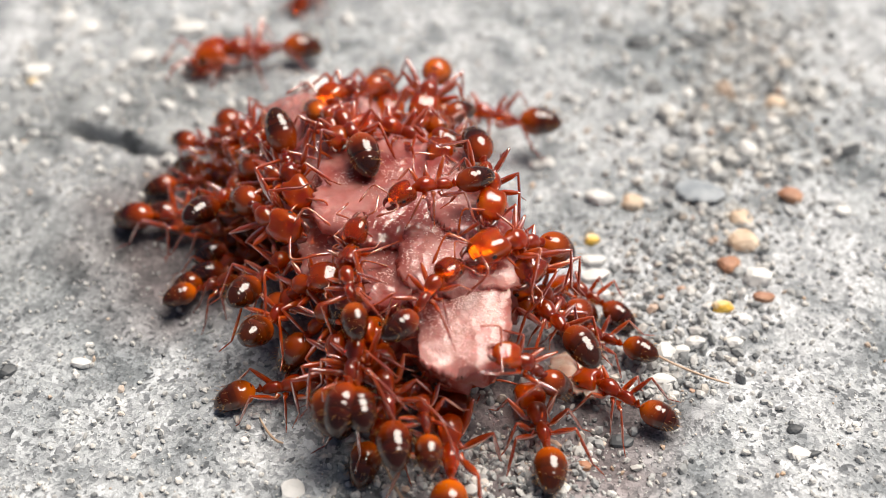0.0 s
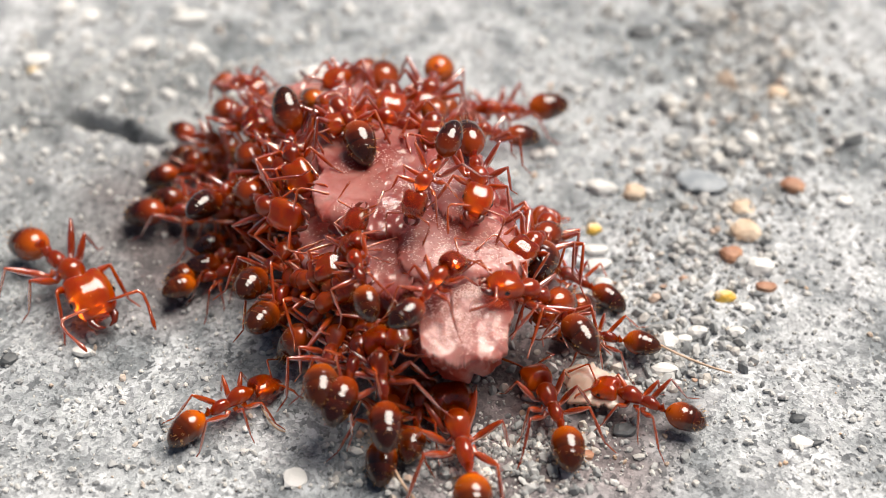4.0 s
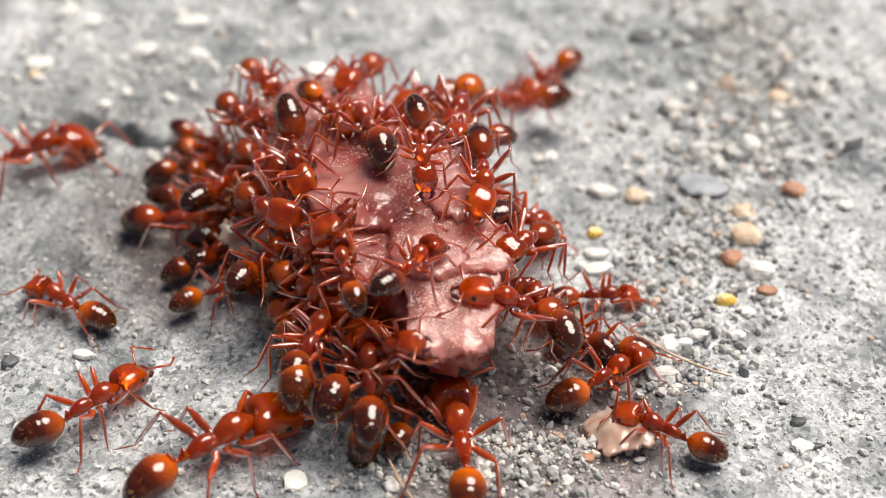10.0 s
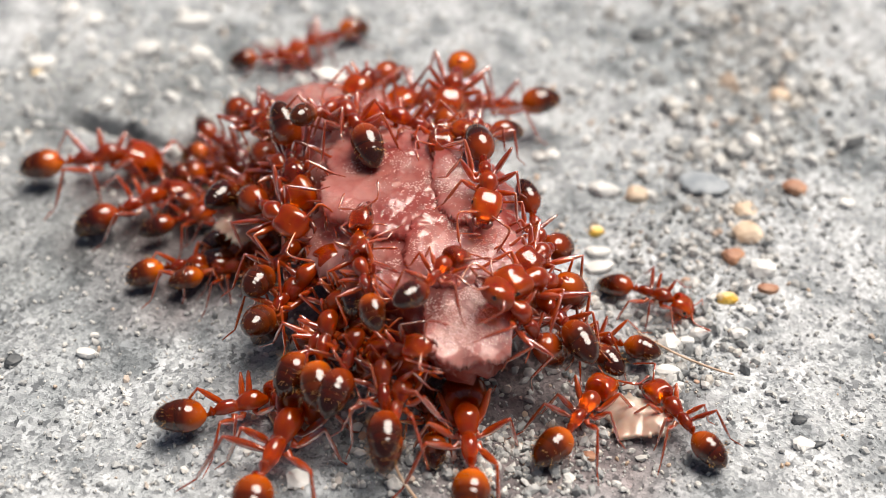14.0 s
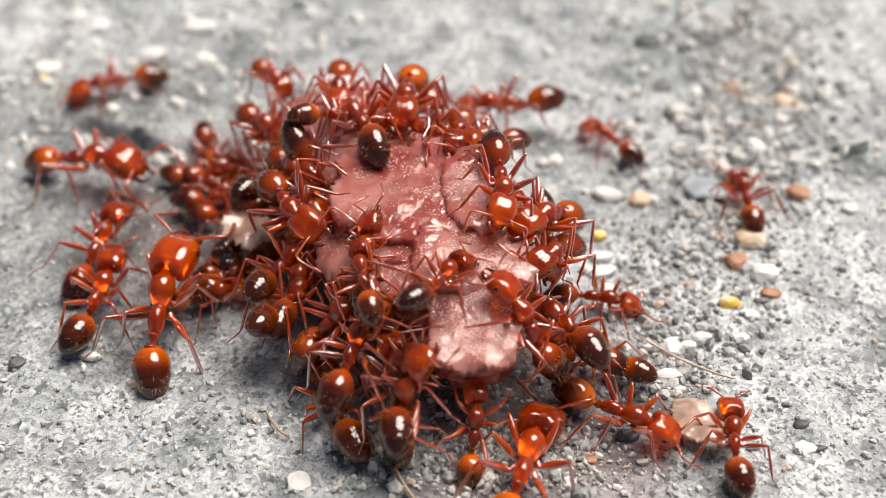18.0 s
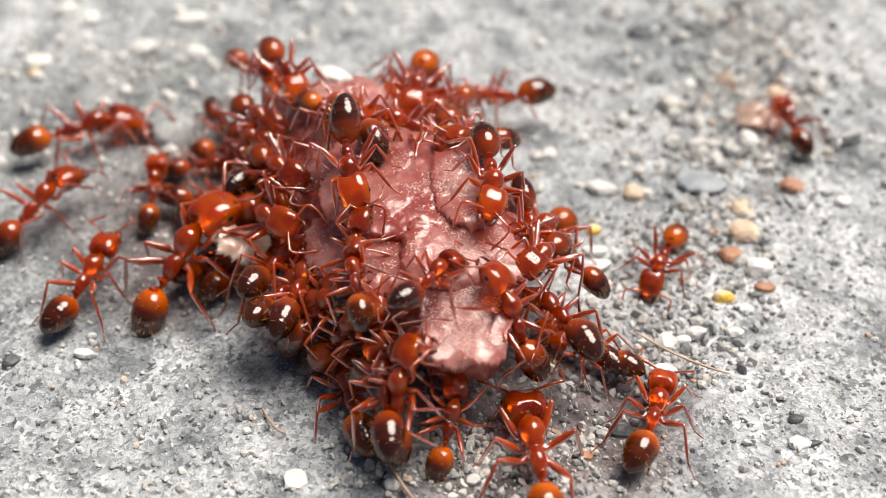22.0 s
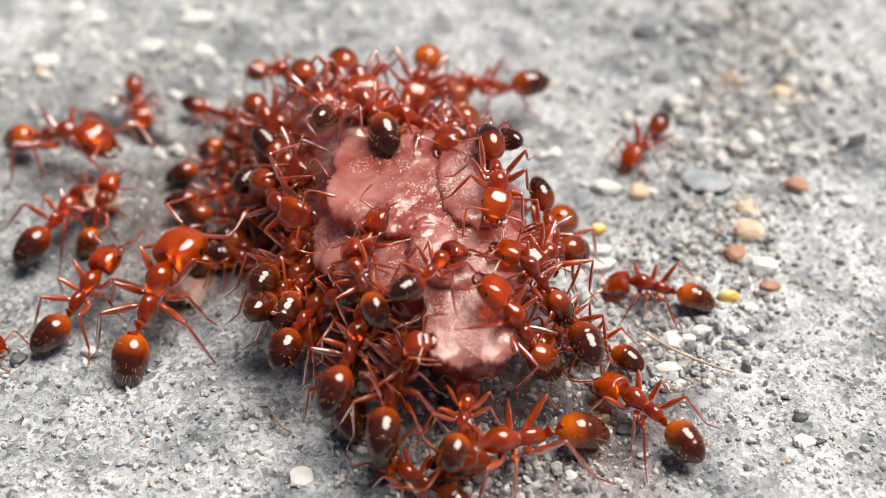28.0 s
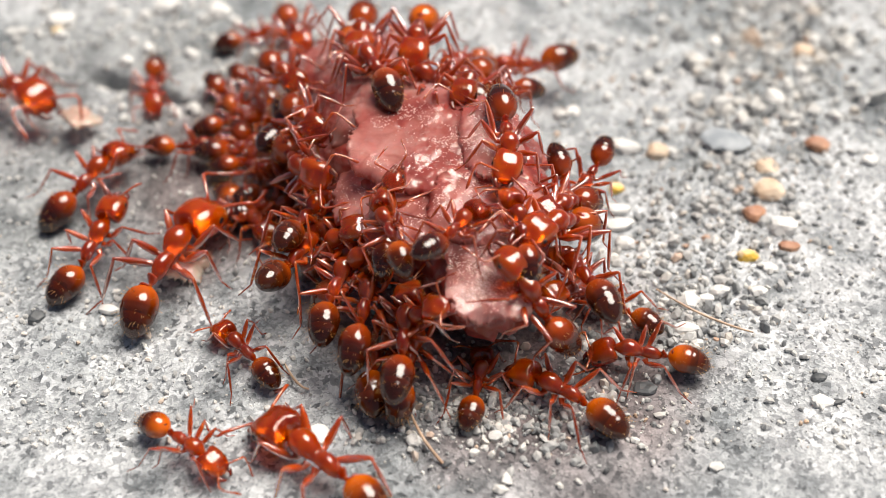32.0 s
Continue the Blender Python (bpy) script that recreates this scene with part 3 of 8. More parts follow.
def bristles(count, rx, ry, rz, length, seed, rear=0.3):
    rng = random.Random(seed)
    pieces = []
    for _ in range(count):
        d = Vector((rng.uniform(-1, rear), rng.uniform(-1, 1), rng.uniform(-0.2, 1))).normalized()
        foot = Vector((d.x * rx, d.y * ry, d.z * rz)) * 0.97
        tip = foot + (d + Vector((-0.5, 0, 0.1))).normalized() * length * rng.uniform(0.6, 1.2)
        pieces.append(tube((foot, tip), (0.0055, 0.0015), 3))
    return mesh_of("bristles", *scaled(joined(*pieces)), HAIR)


BRISTLES = bristles(36, 0.65, 0.45, 0.42, 0.17, 4, 0.6)
HEAD_BRISTLES = bristles(16, 0.48, 0.47, 0.37, 0.10, 9, 1.0)


def jaw(side):
    pts = [(0.40, 0.20 * side, -0.10), (0.55, 0.24 * side, -0.13), (0.68, 0.17 * side, -0.16), (0.74, 0.04 * side, -0.17)]
    return mesh_of("mandible", *scaled(tube(pts, (0.085, 0.09, 0.065, 0.015), 8)), JAW)


def eye(side):
    verts, faces = loft([(0.10 + 0.085 * math.cos(a), 0.06, 0.03 + 0.055 * math.sin(a), 0.085 * math.sin(a) + 0.002) for a in np.linspace(0.05, math.pi - 0.05, 8)], 10)
    return mesh_of("eye", *scaled(([Vector((x, y + 0.385 * side, z)) for x, y, z in verts], faces)), EYE_BLACK)


def feeler(side):
    scape = [(0, 0, 0), (0.09, 0.2 * side, 0.08), (0.18, 0.42 * side, 0.14), (0.26, 0.62 * side, 0.18)]
    tip = [(0.34, 0.68 * side, 0.12), (0.52, 0.66 * side, 0.0), (0.72, 0.60 * side, -0.10), (0.88, 0.55 * side, -0.18), (1.0, 0.52 * side, -0.26)]
    return mesh_of("antenna", *scaled(tube(scape + tip, (0.035, 0.032, 0.036, 0.04, 0.032, 0.03, 0.034, 0.05, 0.02), 7)), LIMB)


def limb(foot_x, side, reach, knee):
    """Coxa, thick femur, thin tibia and tarsus, from the hip at the origin down to the ground 0.5 below."""
    kx, ky = foot_x * 0.42, 0.62 * reach * side
    root, hip, knee_at = Vector((0, 0, 0)), Vector((kx * 0.12, 0.12 * side, -0.08)), Vector((kx, ky, knee))
    ankle, toe = Vector((foot_x * 0.76, ky * 1.42, -0.38)), Vector((foot_x, ky * 1.78, -0.53))
    pts = [root, hip, hip.lerp(knee_at, 0.3), hip.lerp(knee_at, 0.65), hip.lerp(knee_at, 0.94), knee_at]
    pts += [knee_at.lerp(ankle, 0.08), knee_at.lerp(ankle, 0.5), knee_at.lerp(ankle, 0.93), ankle, ankle.lerp(toe, 0.5), toe]
    radii = (0.10, 0.06, 0.088, 0.078, 0.044, 0.036, 0.034, 0.048, 0.036, 0.02, 0.02, 0.012)
    return mesh_of("leg", *scaled(tube(pts, radii, 8)), LIMB)


JAWS = [jaw(s) for s in (-1, 1)]
EYES = [eye(s) for s in (-1, 1)]
FEELERS = [feeler(s) for s in (-1, 1)]
HIPS = ((0.52, 0.95, 0.86, 0.34), (0.24, -0.2, 1.02, 0.42), (0.02, -1.4, 1.02, 0.5))
LEGS = [[limb(x, s, reach, knee) for s in (-1, 1)] for _, x, reach, knee in HIPS]
moving_parts = {}


def build_ant(key, size, tone, label, seed, raised=0.0):
    """An ant under an Empty at its feet; tone 0 has a nearly black gaster, 1 an amber one."""
    rng = random.Random(seed)
    root = new("ant")
    root.scale = (size, size, size)
    tagged(root, label, "ant", "ants round the meat")
    body = 0.66
    part("thorax", THORAX, root, "", pose(0.22 * MM, 0, body * MM, 0, rng.uniform(-4, 4), 0))
    waist = part("waist", WAIST, root, "two-noded amber waist", pose(-0.62 * MM, 0, body * MM, 0, rng.uniform(-6, 6), rng.uniform(-6, 6)))
    swing, dip = rng.uniform(-16, 16), rng.uniform(-16, 10) + raised
    hinge = pose(-0.80 * MM, 0, (body - 0.05) * MM, 0, dip, swing)
    gaster = part("gaster", GASTERS[tone], root, "dark glossy banded gaster" if tone == 0 else "brown and amber banded gaster", hinge @ pose((-0.46 if size < 1.3 else -0.42) * MM, 0, 0.02 * MM) @ Matrix.Scale(1.0 if size < 1.3 else 0.88, 4))
    part("bristles", BRISTLES, gaster, "fine golden bristles")
    head = part("head", HEAD, root, "", pose(0.88 * MM, 0, body * MM, 0, rng.uniform(8, 30), rng.uniform(-14, 14)) @ pose(0.44 * MM, 0, 0.0) @ Matrix.Scale(0.9 if size < 1.3 else 1.04, 4))
    part("bristles", HEAD_BRISTLES, head, "short golden bristles")
    feelers = []
    for i, side in enumerate((-1, 1)):
        part("mandible", JAWS[i], head, "dark brown mandible")
        part("eye", EYES[i], head, "small black eye")
        f = part("antenna", FEELERS[i], head, "thin elbowed antenna", pose(0.36 * MM, 0.13 * side * MM, 0.08 * MM, 0, rng.uniform(-20, 20), rng.uniform(-15, 15)))
        feelers.append((f, side, rng.uniform(0, 6.28)))
    legs = []
    for row, (hip, _, _, _) in enumerate(HIPS):
        for i, side in enumerate((-1, 1)):
            leg = part("leg", LEGS[row][i], root, "", pose(hip * MM, 0.16 * side * MM, 0.53 * MM, rng.uniform(-9, 9), rng.uniform(-8, 8), rng.uniform(-24, 24)))
            legs.append((leg, side, math.pi * ((row + i) % 2), leg.matrix_basis.copy()))
    moving_parts[key] = (root, legs, feelers)
    return root


# ---- grit and pebbles on the ground ----
def pebble_mesh(name, rng, rx, ry, rz, mat, detail=2):
    bm = bmesh.new()
    bmesh.ops.create_icosphere(bm, subdivisions=detail, radius=1.0)
    shift = Vector((rng.uniform(0, 50), rng.uniform(0, 50), rng.uniform(0, 50)))
    for v in bm.verts:
        d = v.co.normalized()
        r = 1 + 0.34 * noise.noise(d * 1.1 + shift) + 0.14 * noise.noise(d * 3 + shift)
        flat = max(-0.75, min(0.75, d.z))
        v.co = Vector((d.x * rx * r, d.y * ry * r, flat * rz * r)) * MM
    me = bpy.data.meshes.new(name)
    bm.to_mesh(me)
    bm.free()
    me.materials.append(mat)
    me.polygons.foreach_set("use_smooth", [detail > 2] * len(me.polygons))
    return me


def pebble(x, y, rx, ry, rz, mat, label, turn=0.0, seed=1):
    rng = random.Random(seed * 131 + int(x * 10))
    ob = new("pebble", pebble_mesh("pebble", rng, rx, ry, rz, mat))
    z = float(ground_height(x, y))
    ob.matrix_basis = pose(x * MM, y * MM, (z + 0.45 * rz) * MM, rng.uniform(-12, 12), rng.uniform(-12, 12), turn)
    tagged(ob, label, "pebble", "pebbles on the concrete")


pebble(5.40, 2.51, 0.5, 0.32, 0.25, WHITE_STONE, "chalky white angular pebble on the concrete", -20, 1)
pebble(4.95, 0.52, 0.26, 0.22, 0.2, YELLOW_STONE, "yellow and cream pebble among the gravel", 0, 2)
pebble(4.90, -0.60, 0.45, 0.25, 0.2, WHITE_STONE, "chalky white angular pebble on the concrete", 0, 3)
pebble(4.86, -1.33, 0.5, 0.25, 0.2, WHITE_STONE, "chalky white angular pebble on the concrete", 15, 4)
pebble(4.96, -2.16, 0.32, 0.25, 0.22, WHITE_STONE, "chalky white angular pebble on the concrete", 0, 5)
pebble(9.86, 0.17, 0.48, 0.5, 0.3, PEACH_STONE, "pale peach angular stone on the concrete", 30, 6)
pebble(9.23, -0.83, 0.4, 0.35, 0.25, RED_STONE, "reddish brown stone chip on the concrete", 40, 7)
pebble(8.70, -2.76, 0.38, 0.25, 0.22, YELLOW_STONE, "yellow and cream pebble among the gravel", 0, 8)
pebble(9.26, -3.23, 0.3, 0.2, 0.12, WHITE_STONE, "chalky white angular pebble on the concrete", 0, 9)
pebble(10.06, -2.30, 0.36, 0.2, 0.16, RED_STONE, "reddish brown stone chip on the concrete", 0, 10)
pebble(10.05, -1.47, 0.45, 0.4, 0.3, WHITE_STONE, "chalky white angular pebble on the concrete", 0, 11)
pebble(12.03, 2.65, 0.45, 0.35, 0.3, RED_STONE, "reddish brown stone chip on the concrete", 0, 12)
pebble(8.87, 2.83, 0.85, 0.75, 0.2, GREY_STONE, "blue-grey rounded stone bedded in the concrete", 0, 13)
pebble(10.47, 4.77, 0.7, 0.5, 0.25, DARK_STONE, "dark grey stone bedded in the concrete", 0, 14)
pebble(11.08, 5.38, 0.4, 0.4, 0.35, WHITE_STONE, "chalky white angular pebble on the concrete", 0, 15)
pebble(9.67, 4.04, 0.28, 0.3, 0.25, WHITE_STONE, "chalky white angular pebble on the concrete", 0, 16)
pebble(12.70, 8.33, 0.45, 0.4, 0.32, PEACH_STONE, "pale peach angular stone on the concrete", 0, 17)
pebble(-16.03, 10.26, 0.6, 0.45, 0.35, WHITE_STONE, "chalky white angular pebble on the concrete", 0, 18)
pebble(-15.95, 9.54, 0.25, 0.2, 0.15, YELLOW_STONE, "yellow and cream pebble among the gravel", 0, 19)
pebble(-15.73, 14.12, 0.5, 0.45, 0.4, WHITE_STONE, "chalky white angular pebble on the concrete", 0, 20)
pebble(-14.65, 13.58, 0.4, 0.4, 0.3, WHITE_STONE, "chalky white angular pebble on the concrete", 0, 21)
pebble(-11.95, 11.13, 0.6, 0.4, 0.35, WHITE_STONE, "chalky white angular pebble on the concrete", 0, 22)
pebble(-9.89, 11.02, 0.5, 0.45, 0.35, WHITE_STONE, "chalky white angular pebble on the concrete", 0, 23)
pebble(-10.69, 13.82, 0.8, 0.4, 0.3, WHITE_STONE, "chalky white angular pebble on the concrete", 0, 24)
pebble(-10.73, -4.99, 0.32, 0.2, 0.18, WHITE_STONE, "chalky white angular pebble on the concrete", 0, 25)
pebble(-5.52, -7.97, 0.12, 0.1, 0.1, WHITE_STONE, "chalky white angular pebble on the concrete", 0, 26)
pebble(6.64, -4.60, 0.32, 0.3, 0.25, WHITE_STONE, "chalky white angular pebble on the concrete", 0, 27)
pebble(6.41, -5.73, 0.4, 0.26, 0.22, WHITE_STONE, "chalky white angular pebble on the concrete", 0, 28)
pebble(3.86, -8.82, 0.2, 0.18, 0.12, RED_STONE, "reddish brown stone chip on the concrete", 0, 29)
pebble(0.76, -9.75, 0.2, 0.18, 0.16, WHITE_STONE, "chalky white angular pebble on the concrete", 0, 30)
pebble(-1.42, -9.85, 0.2, 0.22, 0.14, WHITE_STONE, "chalky white angular pebble on the concrete", 0, 31)
pebble(7.14, -4.50, 0.25, 0.2, 0.16, WHITE_STONE, "chalky white angular pebble on the concrete", 0, 32)
pebble(7.61, -4.22, 0.3, 0.25, 0.2, WHITE_STONE, "chalky white angular pebble on the concrete", 0, 33)
pebble(8.81, -4.22, 0.28, 0.2, 0.2, WHITE_STONE, "chalky white angular pebble on the concrete", 0, 34)
pebble(13.64, 1.92, 0.3, 0.25, 0.2, WHITE_STONE, "chalky white angular pebble on the concrete", 0, 35)
pebble(14.35, 5.46, 0.5, 0.2, 0.12, DARK_STONE, "dark grey stone bedded in the concrete", 0, 36)
pebble(10.40, 12.80, 0.6, 0.4, 0.2, DARK_STONE, "dark grey stone bedded in the concrete", 0, 37)
pebble(8.05, 12.57, 0.5, 0.4, 0.2, DARK_STONE, "dark grey stone bedded in the concrete", 0, 38)
pebble(-12.79, -5.43, 0.3, 0.2, 0.16, DARK_STONE, "dark grey stone bedded in the concrete", 60, 39)
pebble(6.55, 2.36, 0.4, 0.35, 0.3, PEACH_STONE, "pale peach angular stone on the concrete", 0, 40)
pebble(4.97, -7.92, 0.35, 0.25, 0.15, DARK_STONE, "dark grey stone bedded in the concrete", 0, 41)
pebble(9.83, -7.60, 0.25, 0.15, 0.1, DARK_STONE, "dark grey stone bedded in the concrete", 0, 42)
pebble(10.02, -8.50, 0.35, 0.1, 0.1, DARK_STONE, "dark grey stone bedded in the concrete", 0, 43)
pebble(10.08, 1.46, 0.4, 0.35, 0.25, PEACH_STONE, "pale peach angular stone on the concrete", 0, 44)
pebble(9.71, -8.50, 0.3, 0.22, 0.12, WHITE_STONE, "chalky white angular pebble on the concrete", 0, 45)
pebble(-3.99, -9.67, 0.35, 0.3, 0.15, WHITE_STONE, "chalky white angular pebble on the concrete", 0, 46)


def scatter(name, count, place, small, large, label, category, seed, mat=None):
    """Loose angular grains joined into one mesh."""
    rng = random.Random(seed)
    verts, faces = [], []
    base = bmesh.new()
    bmesh.ops.create_icosphere(base, subdivisions=1, radius=1.0)
    shape = [v.co.copy() for v in base.verts]
    tris = [tuple(v.index for v in f.verts) for f in base.faces]
    base.free()
    spots = [place(rng) for _ in range(count)]
    heights = ground_height([p[0] for p in spots], [p[1] for p in spots])
    for (x, y), z in zip(spots, heights):
        r = small + (large - small) * rng.random() ** 3
        turn = Euler((rng.uniform(0, 6.3), rng.uniform(0, 6.3), rng.uniform(0, 6.3))).to_matrix()
        a, b, c = r * rng.uniform(0.7, 1.3), r * rng.uniform(0.7, 1.3), r * rng.uniform(0.45, 0.9)
        n = len(verts)
        for d in shape:
            k = rng.uniform(0.75, 1.15)
            q = turn @ Vector((d.x * a * k, d.y * b * k, d.z * c * k))
            verts.append(((x + q.x) * MM, (y + q.y) * MM, (z + 0.3 * r + q.z) * MM))
        faces += [(i + n, j + n, k + n) for i, j, k in tris]
    tagged(new(name, mesh_of(name, verts, faces, mat or GRAINS, False)), label, category, kind="stuff")


def anywhere(rng):
    return rng.uniform(-18, 18), -10 + 32 * rng.random() ** 1.3


def along_band(rng):
    """The strip of loose gravel that runs past the meat."""
    y = -6.5 + 21.0 * rng.random() ** 1.2
    x = float(np.interp(y, (-6.5, -4.0, -1.5, 2.5, 6.0, 9.5, 14.5), (5.2, 6.5, 7.9, 9.6, 11.2, 12.0, 12.8)))
    return x + rng.gauss(0, 1.7 if y < 4 else 1.5), y


def before_meat(rng):
    return 1.2 + rng.gauss(0, 1.9), -8.9 + rng.gauss(0, 0.9)


def pale_patch(rng):
    if rng.random() < 0.6:
        return rng.uniform(-18, -4), rng.uniform(4, 20)
    return rng.uniform(3, 17), rng.uniform(2, 20)


def far_band(rng):
    y = rng.uniform(3.5, 19)
    return float(np.interp(y, (2.5, 9.5, 14.5, 19), (9.6, 12.0, 12.8, 13.0))) + rng.gauss(-0.6, 2.2), y


scatter("sand_grains", 8000, anywhere, 0.03, 0.14, "fine pale and grey sand grains scattered over concrete", "sand", 3)
scatter("gravel", 2800, along_band, 0.045, 0.23, "loose angular grey, white and tan gravel", "gravel", 5, BAND_GRAINS)
scatter("coarse_gravel", 150, far_band, 0.2, 0.55, "coarse pale, grey and tan stones in the gravel strip", "gravel", 6)
scatter("gravel", 600, before_meat, 0.04, 0.2, "loose gritty gravel in front of the meat", "gravel", 7)
scatter("dark_gravel", 600, before_meat, 0.04, 0.18, "fine dark and grey grit in front of the meat", "gravel", 8, BAND_GRAINS)
scatter("pale_gravel", 900, pale_patch, 0.06, 0.34, "scattered chalky white gravel on the concrete", "gravel", 11, WHITE_STONE)


def fibre(points, radius, label):
    pts = smooth_sections([tuple(p) for p in points], 6)
    vf = tube(pts, [radius * (0.6 + 0.4 * math.sin(3.14 * i / (len(pts) - 1))) for i in range(len(pts))], 6)
    tagged(new("dry_fibre", mesh_of("dry_fibre", *scaled(vf), STRAW)), label, "fibre", "dry fibres")


fibre(((-1.59, -8.96, 0.30), (-1.18, -10.03, 0.50), (-0.73, -10.53, 0.20), (-0.51, -10.72, 0.10)), 0.05, "thin pale dry plant fibre lying on concrete")
fibre(((-5.17, -7.22, 0.10), (-4.85, -7.85, 0.25), (-4.59, -8.11, 0.20), (-4.41, -8.12, 0.10)), 0.04, "thin pale dry plant fibre lying on concrete")
fibre(((5.6, -4.6, 0.5), (6.6, -5.3, 0.35), (7.6, -5.75, 0.2), (8.3, -5.95, 0.1)), 0.04, "thin pale dry plant fibre lying on concrete")


# ---- crumbs of meat that ants carry ----
def crumb(size, seed, label):
    """A torn flake of flesh: a thin curled sheet with a ragged outline."""
    rings, around = 12, 110
    co = []
    for i in range(rings + 1):
        for k in range(around):
            a, f = 2 * math.pi * k / around, i / rings
            way = Vector((math.cos(a), math.sin(a), seed))
            r = size * f * (1 + 0.55 * noise.noise(way * 0.9) + f ** 8 * (0.2 * noise.noise(way * 5) + 0.14 * noise.noise(way * 13) + 0.1 * noise.noise(way * 27)))
            x, y = r * math.cos(a), 0.85 * r * math.sin(a)
            co.append((x, y, 0.25 * size * noise.noise((1.2 * x / size, 1.2 * y / size, seed)) + 0.03 * noise.noise((5 * x, 5 * y, seed)) - 0.12 * f * f * size))
    n = len(co)
    co += [(x, y, z - 0.11) for x, y, z in co]
    faces = []
    for i in range(rings):
        for k in range(around):
            a, b = i * around + k, i * around + (k + 1) % around
            faces.append((a, a + around, b + around, b))
            faces.append((n + a, n + b, n + b + around, n + a + around))
    for k in range(around):
        a, b = rings * around + k, rings * around + (k + 1) % around
        faces.append((a, n + a, n + b, b))
    ob = new("meat_crumb", mesh_of("meat_crumb", *scaled((co, faces)), CRUMB))
    return tagged(ob, label, "meat crumb", "meat crumbs")


crumb_big = crumb(0.95, 5, "pale pink torn meat crumb dragged by an ant")
crumb_side = crumb(0.82, 8, "whitish meat crumb held by a large ant")
crumb_small = crumb(0.75, 12, "small translucent meat crumb pulled about by ants")


white_flake = new("white_flake", pebble_mesh("white_flake", random.Random(4), 0.62, 0.36, 0.3, WHITE_STONE, 4))
tagged(white_flake, "glossy white seed-like flake stuck on the meat", "flake")


# ---- the ants ----
ON_MEAT = "glossy red-amber ant clinging to the raw meat"
ON_GROUND = "glossy red-amber ant walking on gritty concrete"
CROWD = "red-amber ant crowded against the side of the meat"
build_ant("P1", 1.1, 0, ON_MEAT, 1, -22)
build_ant("P2", 1.1, 0, ON_MEAT, 2, 38)
build_ant("P3", 1.05, 0, ON_MEAT, 3)
build_ant("P4", 0.88, 0, ON_MEAT, 4, 25)
build_ant("P5", 1.18, 1, ON_MEAT, 5)
build_ant("P6", 1.22, 1, ON_MEAT, 6)
build_ant("P7", 0.85, 0, ON_MEAT, 7, 15)
build_ant("P8", 0.85, 0, ON_MEAT, 8, 20)
build_ant("P9", 0.85, 0, ON_MEAT, 9, 20)
build_ant("P11", 0.85, 0, CROWD, 10)
build_ant("P12", 0.85, 0, CROWD, 11)
build_ant("Z", 1.12, 0, ON_GROUND, 12)
build_ant("W1", 1.45, 1, "large-headed red-amber worker ant on gritty concrete", 13)
build_ant("W2", 0.95, 1, ON_GROUND, 14)
build_ant("W3", 1.1, 1, ON_GROUND, 15)
build_ant("X", 1.35, 1, "large-headed red-amber worker ant on gritty concrete", 16)
build_ant("Y", 0.85, 1, ON_GROUND, 17)
build_ant("V1", 1.06, 1, ON_GROUND, 18)
build_ant("V2", 0.9, 1, ON_MEAT, 19)
build_ant("V4", 0.85, 1, ON_GROUND, 20)
build_ant("V3", 0.95, 1, ON_GROUND, 21)
build_ant("R1", 0.91, 1, "glossy red-amber ant dragging a pale meat crumb", 22)
build_ant("R2", 1.06, 1, ON_GROUND, 23)
build_ant("R3", 1.05, 0, ON_MEAT, 24, 10)
build_ant("R4", 0.85, 1, ON_GROUND, 25)
build_ant("R5", 0.85, 0, ON_GROUND, 26)
build_ant("R6", 1.2, 1, ON_MEAT, 27)
build_ant("B1", 1.35, 1, "large-headed red-amber worker ant on gritty concrete", 28)
build_ant("B2", 0.85, 1, ON_GROUND, 29)
build_ant("S", 0.85, 1, ON_GROUND, 30)
build_ant("B3", 1.01, 1, CROWD, 31)
build_ant("B4", 1.1, 1, CROWD, 32)
build_ant("B5", 0.85, 1, CROWD, 33)
build_ant("B6", 1.05, 1, CROWD, 34, 20)
build_ant("B7", 1.05, 1, CROWD, 35)
build_ant("B8", 0.85, 1, CROWD, 36)
build_ant("U1", 0.85, 0, ON_GROUND, 37)
build_ant("Q1", 0.85, 1, ON_GROUND, 38)
build_ant("T1", 1.05, 0, ON_MEAT, 39)
build_ant("T2", 1.25, 0, ON_MEAT, 40)
build_ant("F1", 1.15, 0, ON_MEAT, 41)
build_ant("F3", 1.05, 0, CROWD, 43)
build_ant("F4", 1.05, 0, CROWD, 44)
build_ant("F5", 0.85, 0, ON_MEAT, 45)
build_ant("F6", 1.05, 1, ON_MEAT, 46)
build_ant("F8", 0.85, 0, CROWD, 47)
build_ant("F9", 0.85, 0, CROWD, 48)
build_ant("F10", 0.85, 1, ON_MEAT, 49)
build_ant("G1", 1.05, 0, ON_MEAT, 50)
build_ant("G2", 1.05, 0, CROWD, 51)
build_ant("G3", 0.85, 0, CROWD, 52)
build_ant("G4", 1.05, 1, CROWD, 53)
build_ant("G6", 1.05, 0, CROWD, 55)
build_ant("G8", 1.05, 0, CROWD, 57)
build_ant("G9", 0.85, 1, CROWD, 58)
build_ant("G10", 0.85, 0, CROWD, 59)
build_ant("G12", 0.85, 1, CROWD, 61)
build_ant("G13", 1.05, 0, ON_MEAT, 62)
build_ant("G14", 1.05, 0, CROWD, 63)
build_ant("G23", 1.05, 0, ON_MEAT, 66)
build_ant("G24", 1.05, 0, CROWD, 67)
build_ant("G25", 0.85, 0, CROWD, 68)
build_ant("G26", 0.85, 0, CROWD, 69)
build_ant("G27", 0.85, 0, CROWD, 70)
build_ant("G30", 1.05, 1, ON_MEAT, 72)
